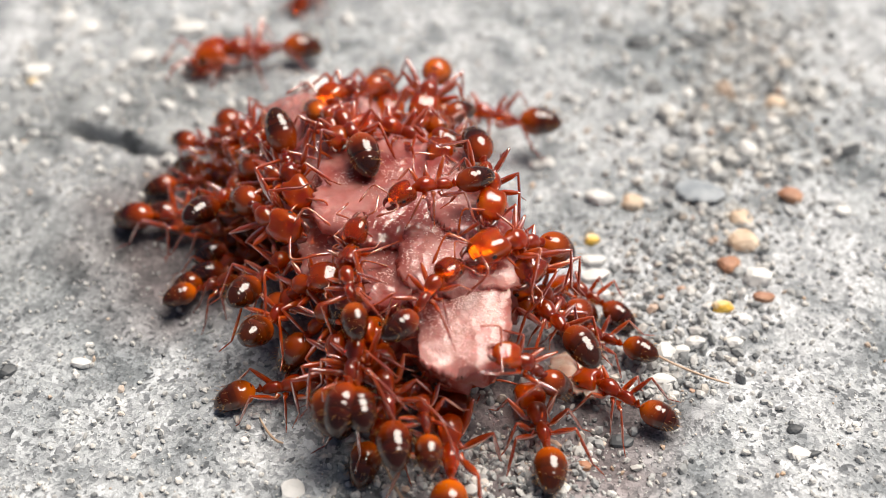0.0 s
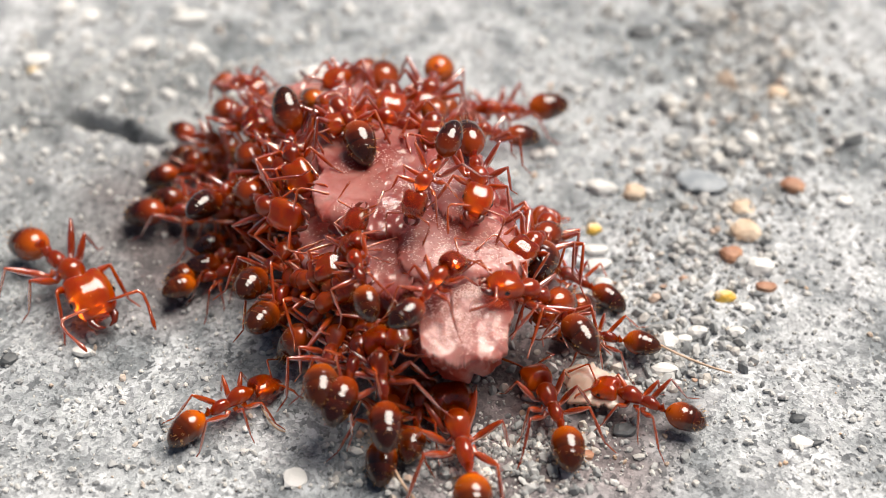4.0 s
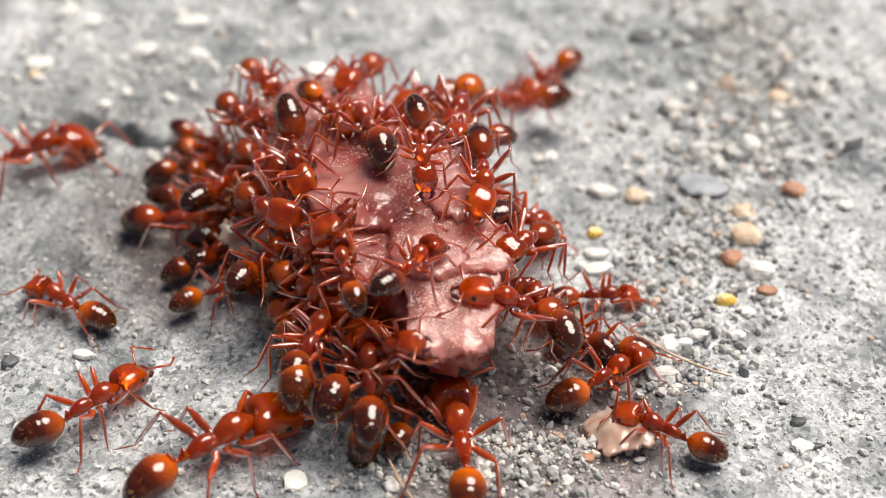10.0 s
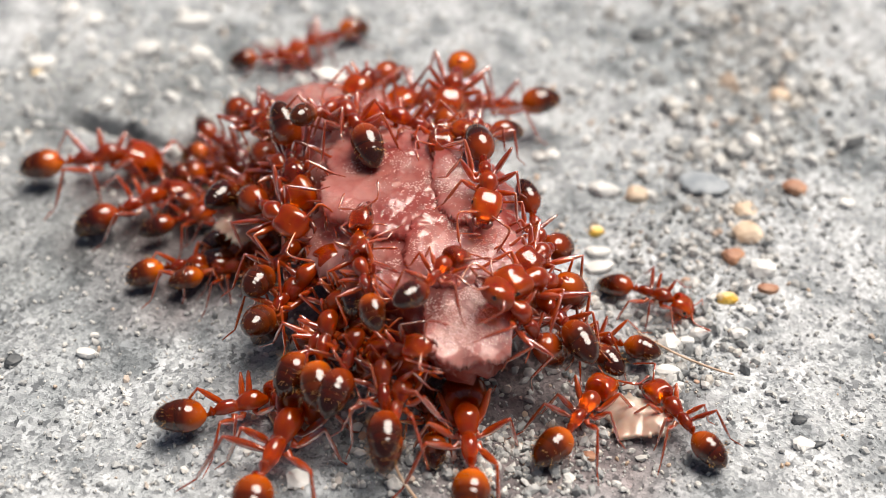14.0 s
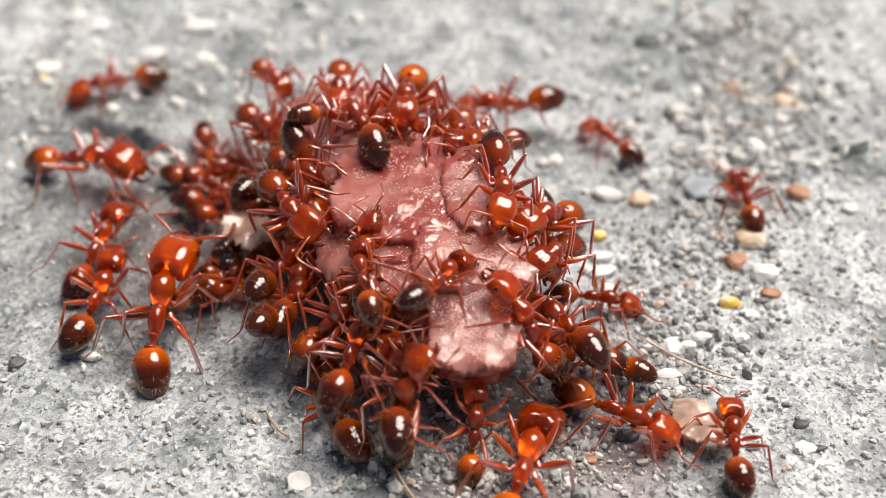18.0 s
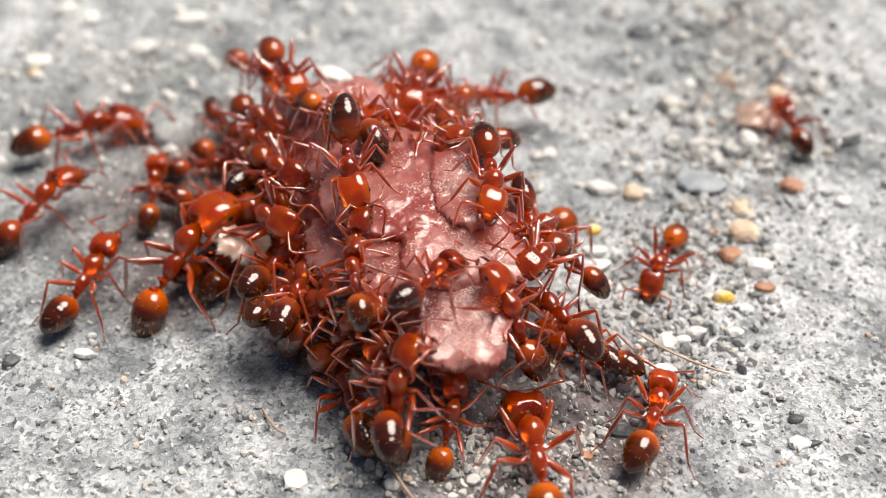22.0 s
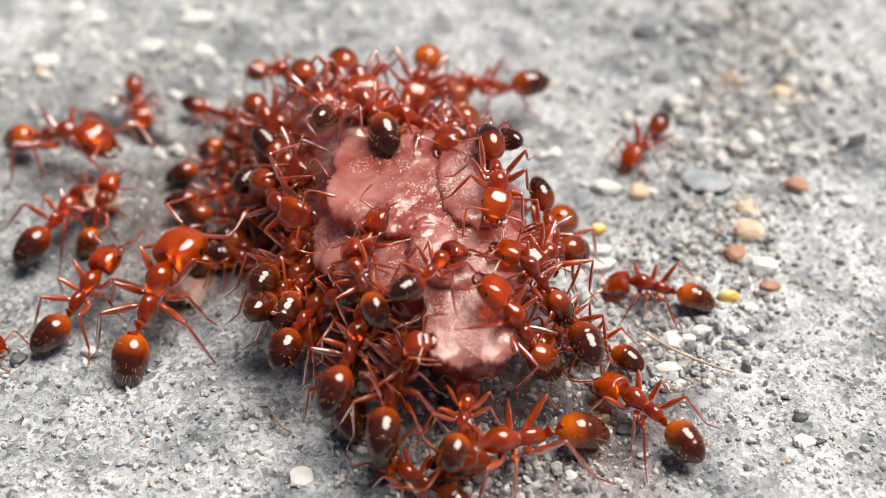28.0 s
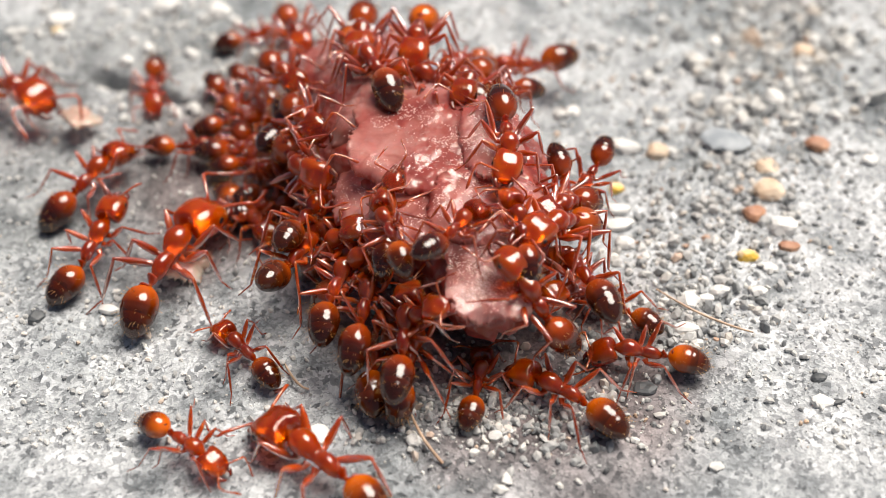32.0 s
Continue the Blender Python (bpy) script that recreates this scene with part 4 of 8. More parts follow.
build_ant("G31", 1.05, 1, ON_MEAT, 73)
build_ant("G34", 0.85, 1, CROWD, 76)


# ---- movement ----
def path(rows):
    return [(t, pose(x * MM, y * MM, z * MM, rx, ry, rz)) for t, x, y, z, rx, ry, rz in rows]


def roam(key, rows):
    """Key an ant along its rows; its legs step with the way it goes, its antennae feel about."""
    root, legs, feelers = moving_parts[key]
    keys = path(rows)
    walk(root, keys)
    for f, side, phase in feelers:
        rest = f.matrix_basis.copy()
        walk(f, [(t * 0.5, rest @ pose(0, 0, 0, 0, 16 * math.sin(2.1 * t + phase), 14 * math.sin(1.3 * t + 2 * phase))) for t in range(65)])
    times = [t for t, _ in keys]
    gone = [0.0]
    for (_, a), (_, b) in zip(keys, keys[1:]):
        gone.append(gone[-1] + (b.translation - a.translation).length / MM)
    if gone[-1] < 9:
        return
    steps = [i * 0.25 for i in range(129)]
    way = np.interp(steps, times, gone)
    speed = np.gradient(way, steps)
    stride = np.cumsum(np.clip(speed * 0.25 * 1.9, 0, 2.4))
    for leg, side, phase, rest in legs:
        walk(leg, [(t, rest @ pose(0, 0, 0, 7 * side * k * max(0.0, math.cos(s + phase)), 0, -side * 20 * k * math.sin(s + phase))) for t, s, k in zip(steps, stride, np.clip(speed / 1.2, 0.12, 1.0))])


def carried(thing, rows, before, after, t0, t1):
    """Key a thing that an ant holds: first in one place of the ant's space, then, from t0 to t1 on, shifted to another."""
    def held(t):
        f = min(1.0, max(0.0, (t - t0) / (t1 - t0)))
        x, y, z, turn = (unit * (a + (b - a) * f) for a, b, unit in zip(before, after, (MM, MM, MM, 1)))
        return pose(x, y, z, 0, 8, turn)
    walk(thing, [(t, p @ held(t)) for t, p in path(rows)])


def motions():
    meat_rows = [
        (0, -0.82, -2.22, 1.16),
        (1, -0.82, -2.23, 1.17),
        (2, -0.87, -2.23, 1.5),
        (3, -0.9, -2.21, 1.59),
        (3.5, -0.87, -2.23, 1.5),
        (5.5, -0.93, -2.01, 0.83),
        (6, -1.01, -1.9, 0.7),
        (7, -1.06, -1.81, 0.42),
        (8, -1.09, -1.92, 0.51),
        (9, -1.14, -1.92, 0.58),
        (10, -1.11, -1.86, -0.06),
        (11, -1.1, -1.85, 0.13),
        (12, -0.93, -2.1, 0.56),
        (13, -0.8, -2.2, 0),
        (14, -0.74, -2.21, 0.17),
        (14.5, -0.66, -2.3, -0.45),
        (16.5, -0.65, -2.28, -0.23),
        (17, -0.6, -2.31, -0.64),
        (18, -0.52, -2.29, -1.03),
        (19, -0.58, -2.16, -1.19),
        (20, -0.62, -2.11, -1.14),
        (21, -0.65, -2.14, -1.14),
        (22, -0.67, -2.26, -1.09),
        (23, -0.63, -2.31, -0.74),
        (24, -0.76, -2.34, -1.07),
        (25, -0.69, -2.32, -1.29),
        (25.5, -0.56, -2.46, -1.62),
        (28, -0.64, -2.27, -1.24),
        (29, -0.54, -2.27, -1.26),
        (30, -0.4, -2.36, -0.86),
        (31, -0.56, -2.14, -1.9),
        (32, -0.52, -2.14, -1.62),
    ]
    walk(meat_chunk, [(t, pose(x * MM, y * MM, MEAT_CENTRE[2] * MM, 0, 0, rz)) for t, x, y, rz in meat_rows])
    walk(white_flake, [(t, pose(x * MM, y * MM, MEAT_CENTRE[2] * MM, 0, 0, rz) @ pose(-3.21 * MM, 6.78 * MM, 1.60 * MM, 20, 10, -15)) for t, x, y, rz in meat_rows])
    roam("P1", [(0, -2.79, 0.1, 4.01, 1, 11, 115), (1, -2.73, 0.19, 3.99, 2, 11, 115), (2, -2.92, 0.18, 3.98, 1, 11, 115), (3, -2.89, 0.34, 3.97, 2, 10, 115), (3.5, -3, 0.17, 3.99, 0, 10, 115), (5.5, -2.87, 0.58, 3.96, 2, 10, 115), (6, -3.05, 0.68, 3.96, 1, 10, 115), (7, -3.27, 0.46, 3.98, -1, 10, 115), (8, -3.16, -0.1, 4.06, -2, 12, 115), (9, -2.95, -0.16, 4.09, -1, 12, 114), (10, -2.31, -0.21, 4.13, 3, 13, 112), (11, -2.72, 0.25, 4.05, 2, 12, 114), (12, -2.95, 0.62, 3.94, 1, 10, 115), (13, -2.81, 0.36, 3.96, 1, 10, 115), (14, -2.83, 0.13, 3.99, 0, 11, 115), (14.5, -2.72, -0.2, 4.03, -1, 12, 114), (16.5, -2.69, 0.3, 3.97, 1, 10, 115), (17, -2.62, 0.27, 3.96, 1, 10, 115), (18, -2.72, 0.44, 3.94, 0, 10, 115), (19, -2.56, 0.45, 3.97, 1, 10, 115), (20, -2.4, 0.38, 3.98, 2, 11, 114), (21, -2.56, 0.55, 3.96, 1, 10, 115), (22, -2.6, 0.43, 3.97, 1, 10, 115), (23, -2.74, 0.44, 3.96, 0, 10, 115), (24, -2.76, 0.29, 3.97, 1, 10, 115), (25, -2.73, 0.35, 3.97, 0, 10, 115), (25.5, -2.72, 0.27, 3.96, 0, 10, 115), (27.5, -2.48, 0.54, 3.96, 1, 10, 115), (28, -2.45, 0.76, 3.92, 3, 10, 115), (29, -2.5, 0.65, 3.93, 2, 10, 115), (30, -2.33, 0.5, 3.92, 2, 10, 114), (31, -2.74, 1.03, 3.88, 0, 10, 114), (32, -2.83, 0.93, 3.9, 0, 10, 114)])
    roam("P2", [(0, -4.31, -0.61, 3.47, 29, -3, -78), (1, -4.21, -0.84, 3.49, 30, -1, -79), (2, -4.21, -0.59, 3.56, 22, -1, -80), (3, -4.29, -0.49, 3.54, 22, -1, -81), (5.5, -4.37, -0.24, 3.52, 25, 0, -81), (6, -4.34, -0.49, 3.48, 29, 0, -81), (7, -4.76, -0.03, 3.05, 45, 13, -81), (8, -4.35, -0.67, 3.46, 31, 2, -81), (9, -4.3, -0.74, 3.55, 28, 1, -81), (10, -4.23, -0.58, 3.58, 25, -1, -81), (11, -3.92, -0.83, 3.75, 22, -2, -82), (12, -3.17, -2, 4.16, 17, -3, -82), (13, -4.35, -0.5, 3.3, 36, 3, -81), (14, -4.29, -0.58, 3.29, 36, 4, -81), (14.5, -3.84, -1.01, 3.53, 29, 0, -82), (16.5, -3.7, -1.03, 3.61, 24, -1, -82), (17, -3.99, -0.85, 3.32, 36, 4, -81), (18, -3.83, -1.09, 3.21, 45, 11, -81), (19, -3.47, -1.4, 3.85, 31, 5, -82), (20, -3.2, -1.6, 3.98, 28, 3, -82), (21, -2.71, -2.39, 4.41, 14, 1, -83), (22, -2.63, -2.06, 4.43, 12, 1, -83), (23, -2.86, -1.9, 4.31, 16, 1, -83), (24, -2.54, -2.2, 4.26, 7, -2, -84), (25, -3.54, -0.74, 3.82, 22, -3, -82), (25.5, -3.51, -0.76, 3.75, 25, -1, -82), (28, -4.74, 0.3, 1.98, 53, 18, -71), (29, -5.04, 0.69, 1.42, 36, 0, -75), (30, -3.7, -1.34, 3.17, 51, 12, -79), (31, -4.46, -0.06, 1.91, 52, 16, -75), (32, -4.95, 0.16, 1.43, 37, 0, -74)])
    roam("P3", [(0, 1.01, -2.04, 4.17, -21, 2, -81), (1, 0.87, -2.62, 4.14, -17, -2, -83), (2, 0.81, -2.6, 4.15, -16, -1, -85), (3, 0.66, -2.41, 4.31, -15, 2, -81), (6, 0.74, -2.51, 4.11, -15, 1, -93), (7, 0.59, -2.38, 4.09, -15, 0, -87), (8, 0.65, -2.38, 4.15, -16, 1, -89), (9, 0.61, -2.43, 4.13, -16, 1, -87), (10, 0.82, -2.32, 4.2, -19, 2, -89), (11, 0.71, -2.22, 4.22, -19, 1, -84), (12, 0.69, -2.46, 4.19, -14, 0, -87), (12.5, 0.85, -2.66, 4.16, -16, 3, -85), (13, 0.86, -2.6, 4.24, -16, 3, -85), (14, 0.87, -2.56, 4.26, -15, 3, -85), (14.5, 0.95, -2.55, 4.31, -15, 3, -86), (16.5, 0.9, -2.69, 4.23, -14, 3, -85), (17, 1.12, -2.88, 4.16, -17, 2, -86), (18, 1.24, -2.63, 4.28, -18, 3, -86), (19, 1, -2.62, 4.22, -14, 3, -86), (20, 1.07, -2.5, 4.26, -16, 3, -86), (21, 0.87, -2.74, 4.15, -14, 2, -85), (22, 1.09, -2.5, 4.32, -18, 3, -86), (23, 0.99, -2.41, 4.38, -15, 3, -85), (24, 0.86, -2.38, 4.4, -15, 4, -85), (25, 1.02, -2.52, 4.33, -17, 3, -86), (25.5, 1.06, -2.57, 4.36, -15, 3, -86), (27.5, 0.76, -0.91, 4.09, -7, -9, -87), (28, 1.09, -2.59, 4.28, -17, 3, -86), (29, 1.14, -2.46, 4.35, -16, 3, -85), (30, 1.2, -2.54, 4.36, -15, 4, -85), (31, 0.77, -2.74, 4.17, -11, 2, -85), (32, 0.95, -2.64, 4.21, -13, 3, -86)])
    roam("P4", [(0, -0.31, 2.36, 3.02, 0, -21, -131), (1, 1.19, 5.26, 0.76, 0, 0, 169), (2, 1.05, 0.41, 3.65, 4, -32, -137), (3, 1.48, 0.28, 3.55, 3, -34, -137), (6, 0.94, 5.22, 0.76, 0, 0, 167), (7, 0.75, 5.74, 0.75, 0, 0, 169), (8, 0.42, 0.58, 3.74, 5, -32, -137), (9, 0.51, 0.52, 3.73, 4, -32, -136), (10, 0.8, 0.32, 3.56, 4, -33, -137), (11, 0.81, 0.38, 3.58, 4, -33, -137), (12, 0.57, 0.48, 3.77, 4, -32, -133), (13, 0.89, 0.46, 3.6, 5, -32, -136), (14, 0.94, 0.41, 3.57, 5, -32, -137), (17, 1.03, 0.44, 3.56, 4, -31, -133), (18, 1.12, 0.29, 3.5, 4, -31, -137), (19, 1.09, 0.4, 3.49, 4, -31, -137), (20, 1.19, 0.3, 3.45, 4, -30, -138), (21, 1.06, -0.77, 4.16, 16, -3, 168), (22, 0.89, 0.06, 3.58, 5, -33, -141), (23, 1.11, -0.88, 4.2, 16, -5, 166), (24, 0.81, 1.13, 2.88, 0, -32, -148), (24.5, 0.89, 0.36, 3.4, 19, -12, 173), (25, 0.97, -0.4, 3.93, 22, 15, 142), (28, 0.9, -0.37, 3.85, 22, 15, 139), (29, 0.98, -0.4, 3.83, 22, 16, 141), (30, 1.15, -1.03, 4.08, 16, -3, 163), (31, 0.88, -0.14, 3.89, 21, 18, 141), (31.5, 0.9, 0.67, 3.35, 19, -9, 175), (32, 0.91, 1.48, 2.81, -1, -29, -145)])
    roam("P5", [(0, 1.96, 5.55, 0.6, 0, 0, 163), (1, 2.21, 5.2, 0.6, 0, 0, 165), (2, 2.39, 4.93, 0.6, 0, 0, 170), (2.5, 2.27, 4.57, 0.6, 0, 0, -177), (3, 2.29, 4.91, 0.6, 0, 0, -177), (3.5, 2.27, 5.13, 0.6, 0, 0, -177), (5.5, 1.93, 5.84, 0.6, 0, 0, -177), (6, 2.1, 5.46, 0.6, 0, 0, -177), (7, 2.16, 5.59, 0.6, 0, 0, -177), (8, 2.19, 5.47, 0.6, 0, 0, -177), (9, 2.29, 5.83, 0.6, 0, 0, -177), (10, 2.37, 6.19, 0.6, 0, 0, -176), (11, 2.32, 6.26, 0.6, 0, 0, -177), (12, 2.55, 6.18, 0.6, 0, 0, -176), (13, 2.66, 5.78, 0.6, 0, 0, -176), (14, 1.87, 5.8, 0.6, 0, 0, -176), (14.5, 1.89, 6.46, 0.6, 0, 0, -177), (16.5, 1.9, 6.38, 0.6, 0, 0, -177), (17, 1.97, 6.67, 0.6, 0, 0, -176), (18, 1.99, 6.26, 0.6, 0, 0, -176), (19, 2.08, 6.26, 0.6, 0, 0, -177), (20, 1.78, 6.38, 0.6, 0, 0, -177), (21, 1.86, 6.01, 0.6, 0, 0, -177), (22, 1.86, 6.29, 0.6, 0, 0, -177), (23, 1.82, 6.5, 0.6, 0, 0, -177), (24, 1.9, 6.16, 0.6, 0, 0, -177), (25, 1.94, 6.41, 0.6, 0, 0, -177), (25.5, 2.14, 6.27, 0.6, 0, 0, -177), (28, 1.45, 6.89, 0.6, 0, 0, 180), (29, 1.84, 6.54, 0.6, 0, 0, -174), (30, 1.73, 6.17, 0.6, 0, 0, -173), (31, 1.79, 5.68, 0.6, 0, 0, -169), (32, 1.85, 5.6, 0.6, 0, 0, -170)])
    roam("P6", [(0, -0.52, 4.25, 2.75, -7, -9, -97), (1, -0.41, 4.22, 2.76, -7, -9, -97), (2, -0.4, 4.1, 2.74, -7, -9, -97), (3, -0.41, 3.97, 2.66, -8, -9, -98), (3.5, -0.55, 3.93, 2.61, -7, -9, -97), (5.5, -0.2, 3.96, 2.63, -8, -9, -98), (6, -0.08, 3.07, 3.18, -1, -12, -97), (7, -0.02, 2.96, 3.13, -1, -11, -97), (8, -0, 2.9, 3.18, -1, -12, -97), (9, 0.18, 2.91, 3.25, -1, -12, -98), (10, 0.48, 2.53, 2.98, -2, -11, -98), (11, -0, 3.04, 3.2, -1, -12, -97), (12, 0.27, 3.01, 3.4, -1, -12, -97), (13, 0.02, 4.2, 2.76, -8, -9, -98), (14, 0.14, 4.11, 2.77, -8, -9, -98), (14.5, -0.09, 4.4, 2.82, -7, -9, -98), (16.5, -0.67, 4.53, 2.77, -5, -9, -97), (17, -1.27, 2.16, 3.82, -3, -13, -94), (18, -1.4, 2.01, 3.87, -2, -14, -93), (19, -1.28, 3.13, 3.56, -4, -12, -94), (20, -1.19, 2.84, 3.68, -4, -12, -94), (21, -0.65, 4.45, 2.62, -6, -8, -96), (22, -0.95, 4.44, 2.53, -5, -8, -96), (23, -1.21, 5.45, 2.06, -10, -5, -96), (24, -0.62, 4.32, 2.62, -6, -9, -96), (25, -0.65, 4.18, 2.52, -6, -9, -96), (25.5, -0.58, 4.04, 2.5, -6, -9, -96), (28, -1.12, 5.48, 2.06, -10, -7, -96), (29, -1.17, 3.26, 3.31, -8, -12, -93), (30, -1.21, 3.26, 3.36, -6, -11, -94), (31, -1.44, 3.76, 3.31, -7, -12, -94), (32, -1.59, 3, 3.63, 0, -13, -93)])
    roam("P7", [(0, -0.38, -6.29, 3.54, 0, -16, 57), (1, -0.36, -6.43, 3.48, 1, -15, 56), (2, -0.41, -6.34, 3.53, 0, -16, 58), (3, -0.36, -6.35, 3.52, 2, -15, 58), (5.5, -0.59, -6.81, 3.7, -1, 3, 62), (6, -0.76, -6.85, 3.61, -5, -1, 62), (7, -0.85, -6.43, 3.79, -2, 4, 62), (8, -0.78, -6.17, 3.92, 1, 4, 61), (9, -0.88, -6.1, 3.93, 1, 4, 61), (10, -0.95, -5.96, 3.95, 1, 3, 61), (11, -0.81, -5.61, 4.05, 5, 3, 61), (12, -0.54, -6.04, 4.01, 5, 3, 61), (13, -0.37, -6.52, 3.89, 2, 5, 61), (14, -0.39, -6.42, 3.93, 2, 4, 61), (14.5, -0.41, -6.56, 3.92, 1, 4, 61), (16.5, -0.37, -6.43, 3.96, 3, 5, 60), (17, -0.39, -6.47, 3.96, 2, 5, 60), (18, -0.27, -6.46, 3.95, 2, 5, 60), (19, -0.43, -6.35, 3.95, 2, 5, 59), (20, -0.45, -6.34, 3.93, 1, 5, 59), (21, -0.48, -6.51, 3.89, 0, 5, 60), (22, -0.43, -6.52, 3.94, 2, 6, 60), (23, -0.38, -6.65, 3.91, 1, 6, 60), (24, -0.54, -6.78, 3.88, 0, 6, 60), (25, -0.55, -6.66, 3.91, 0, 6, 60), (25.5, -0.61, -7.01, 3.8, -3, 2, 60), (27.5, -0.62, -6.54, 3.89, -1, 3, 59), (28, -0.53, -6.3, 3.99, 3, 4, 59), (29, -0.32, -6.59, 3.92, 1, 6, 60), (30, -0.01, -6.88, 3.84, 2, 6, 61), (31, -0.34, -6.27, 3.97, 3, 4, 59), (32, -0.37, -6.28, 3.96, 2, 4, 59)])
    roam("P8", [(0, -2.35, -4.7, 3.43, -12, -51, 68), (1, -2.39, -4.66, 3.44, -13, -51, 68), (2, -2.47, -4.57, 3.25, -10, -60, 61), (3, -2.47, -4.62, 3.34, -6, -56, 57), (6, -2.68, -4.19, 3.25, 6, -60, 34), (7, -2.76, -4.01, 3.22, 10, -62, 24), (8, -2.8, -4.13, 3.17, 11, -64, 23), (9, -3.01, -4.09, 3.08, 18, -59, 18), (10, -2.8, -4.16, 3.26, -5, -62, 50), (11, -2.45, -4.63, 3.56, -29, -36, 88), (12, -2.37, -4.65, 3.41, -16, -50, 73), (13, -2.07, -5.07, 3.68, -30, -27, 94), (14, -2.22, -4.84, 3.54, -23, -42, 81), (16.5, -2.29, -4.6, 3.51, -13, -49, 65), (17, -2.24, -4.63, 3.45, -9, -52, 59), (18, -1.99, -4.83, 3.54, -24, -43, 81), (19, -2.25, -4.44, 3.36, -15, -57, 66), (20, -2.3, -4.46, 3.4, -16, -54, 68), (21, -2.27, -4.5, 3.39, -9, -54, 60), (22, -2.29, -4.65, 3.44, -12, -52, 64), (23, -2.22, -4.72, 3.41, -11, -53, 64), (24, -2.26, -4.85, 3.43, -15, -50, 70), (25, -2.18, -4.89, 3.34, -24, -53, 79), (28, -2.14, -4.75, 3.45, -4, -49, 56), (29, -1.87, -5, 3.46, -27, -43, 82), (30, -1.71, -5.1, 3.47, -21, -43, 75), (31, -2.05, -4.59, 3.35, 0, -54, 50), (32, -1.88, -4.9, 3.42, -23, -45, 77)])
    roam("P9", [(0, -0.15, -3.36, 4.85, -1, -5, -163), (1, -0.43, -2.58, 4.79, -1, 2, -111), (2, -1, -3.02, 5.21, -8, 19, -97), (3, -0.17, -3.4, 5.2, -2, 21, -124), (6, -0.58, -3.25, 5.08, -1, 20, -119), (7, -0.44, -3.05, 5.03, 0, 10, -140), (8, -0.74, -3.08, 5.23, 0, 22, -116), (9, -0.84, -3.23, 5.11, -1, 22, -115), (10, -0.79, -2.27, 5.33, -10, 18, -87), (11, -0.09, -0.56, 4.51, -6, -10, -82), (12, 0.38, -4.11, 4.63, -8, 17, -33), (13, 1.81, -2.14, 2.75, -32, 15, -79), (14, 2.24, -2.63, 2.56, -35, 11, -84), (17, 2.39, -2.95, 2.48, -36, 10, -87), (18, 2.56, -2.78, 2.52, -36, 12, -87), (19, 2.57, -2.69, 2.54, -35, 13, -85), (20, 2.4, -2.55, 2.55, -35, 12, -85), (21, 2.59, -2.53, 2.59, -35, 14, -85), (22, 2.18, -2.53, 2.59, -35, 13, -85), (23, 2.57, -2.65, 2.61, -35, 14, -86), (24, 3.36, -0.47, 0.39, 0, 0, -88), (25, 2.64, -2.57, 2.64, -35, 16, -85), (28, 2.58, -2.66, 2.59, -35, 14, -84), (29, 2.69, -2.73, 2.54, -36, 14, -85), (30, 2.86, -2.95, 2.52, -36, 13, -88), (31, 2.37, -2.51, 2.55, -35, 13, -85), (32, 2.54, -2.82, 2.48, -35, 10, -86)])
    roam("P11", [(0, -7.97, 3.56, 1.11, 13, -16, -33), (1, -7.92, 3.37, 1.12, 13, -16, -30), (2, -8.34, 4.1, 1.23, 10, -14, -30), (3, -8.14, 3.47, 1.13, 13, -15, -31), (6, -8.44, 4.92, 0, 0, 0, -29), (7, -8.6, 4.93, 0, 0, 0, -22), (8, -7.67, 4.29, 1.08, 13, -17, -39), (9, -7.62, 3.63, 1.15, 14, -14, -36), (10, -8.59, 4.88, 0, 0, 0, -30), (11, -8.47, 4.92, 0, 0, 0, -40), (12, -8.72, 5.39, 0, 0, 0, -39), (13, -8.57, 5.28, 0, 0, 0, -46), (14, -8.03, 4.55, 0, 0, 0, -47), (17, -7.95, 5.22, 0, 0, 0, -71), (18, -8.51, 4.49, 0, 0, 0, -63), (19, -8.4, 6.15, 0, 0, 0, -45), (20, -7.17, 4.91, 1.26, 16, -8, -61), (21, -7.28, 4.61, 1.29, 17, -7, -61), (22, -8.02, 5.68, 0, 0, 0, -58), (23, -8.77, 6.25, 0, 0, 0, -51), (24, -7.94, 5.24, 0, 0, 0, -56), (25, -7.08, 5.03, 1.52, 8, -18, -48), (28, -8.54, 6.29, 0, 0, 0, -24), (29, -8.49, 4.48, 0, 0, 0, -16), (30, -8.17, 4.68, 0, 0, 0, -46), (31, -8.57, 4.61, 0, 0, 0, -35), (32, -8.42, 4.74, 0, 0, 0, -46)])
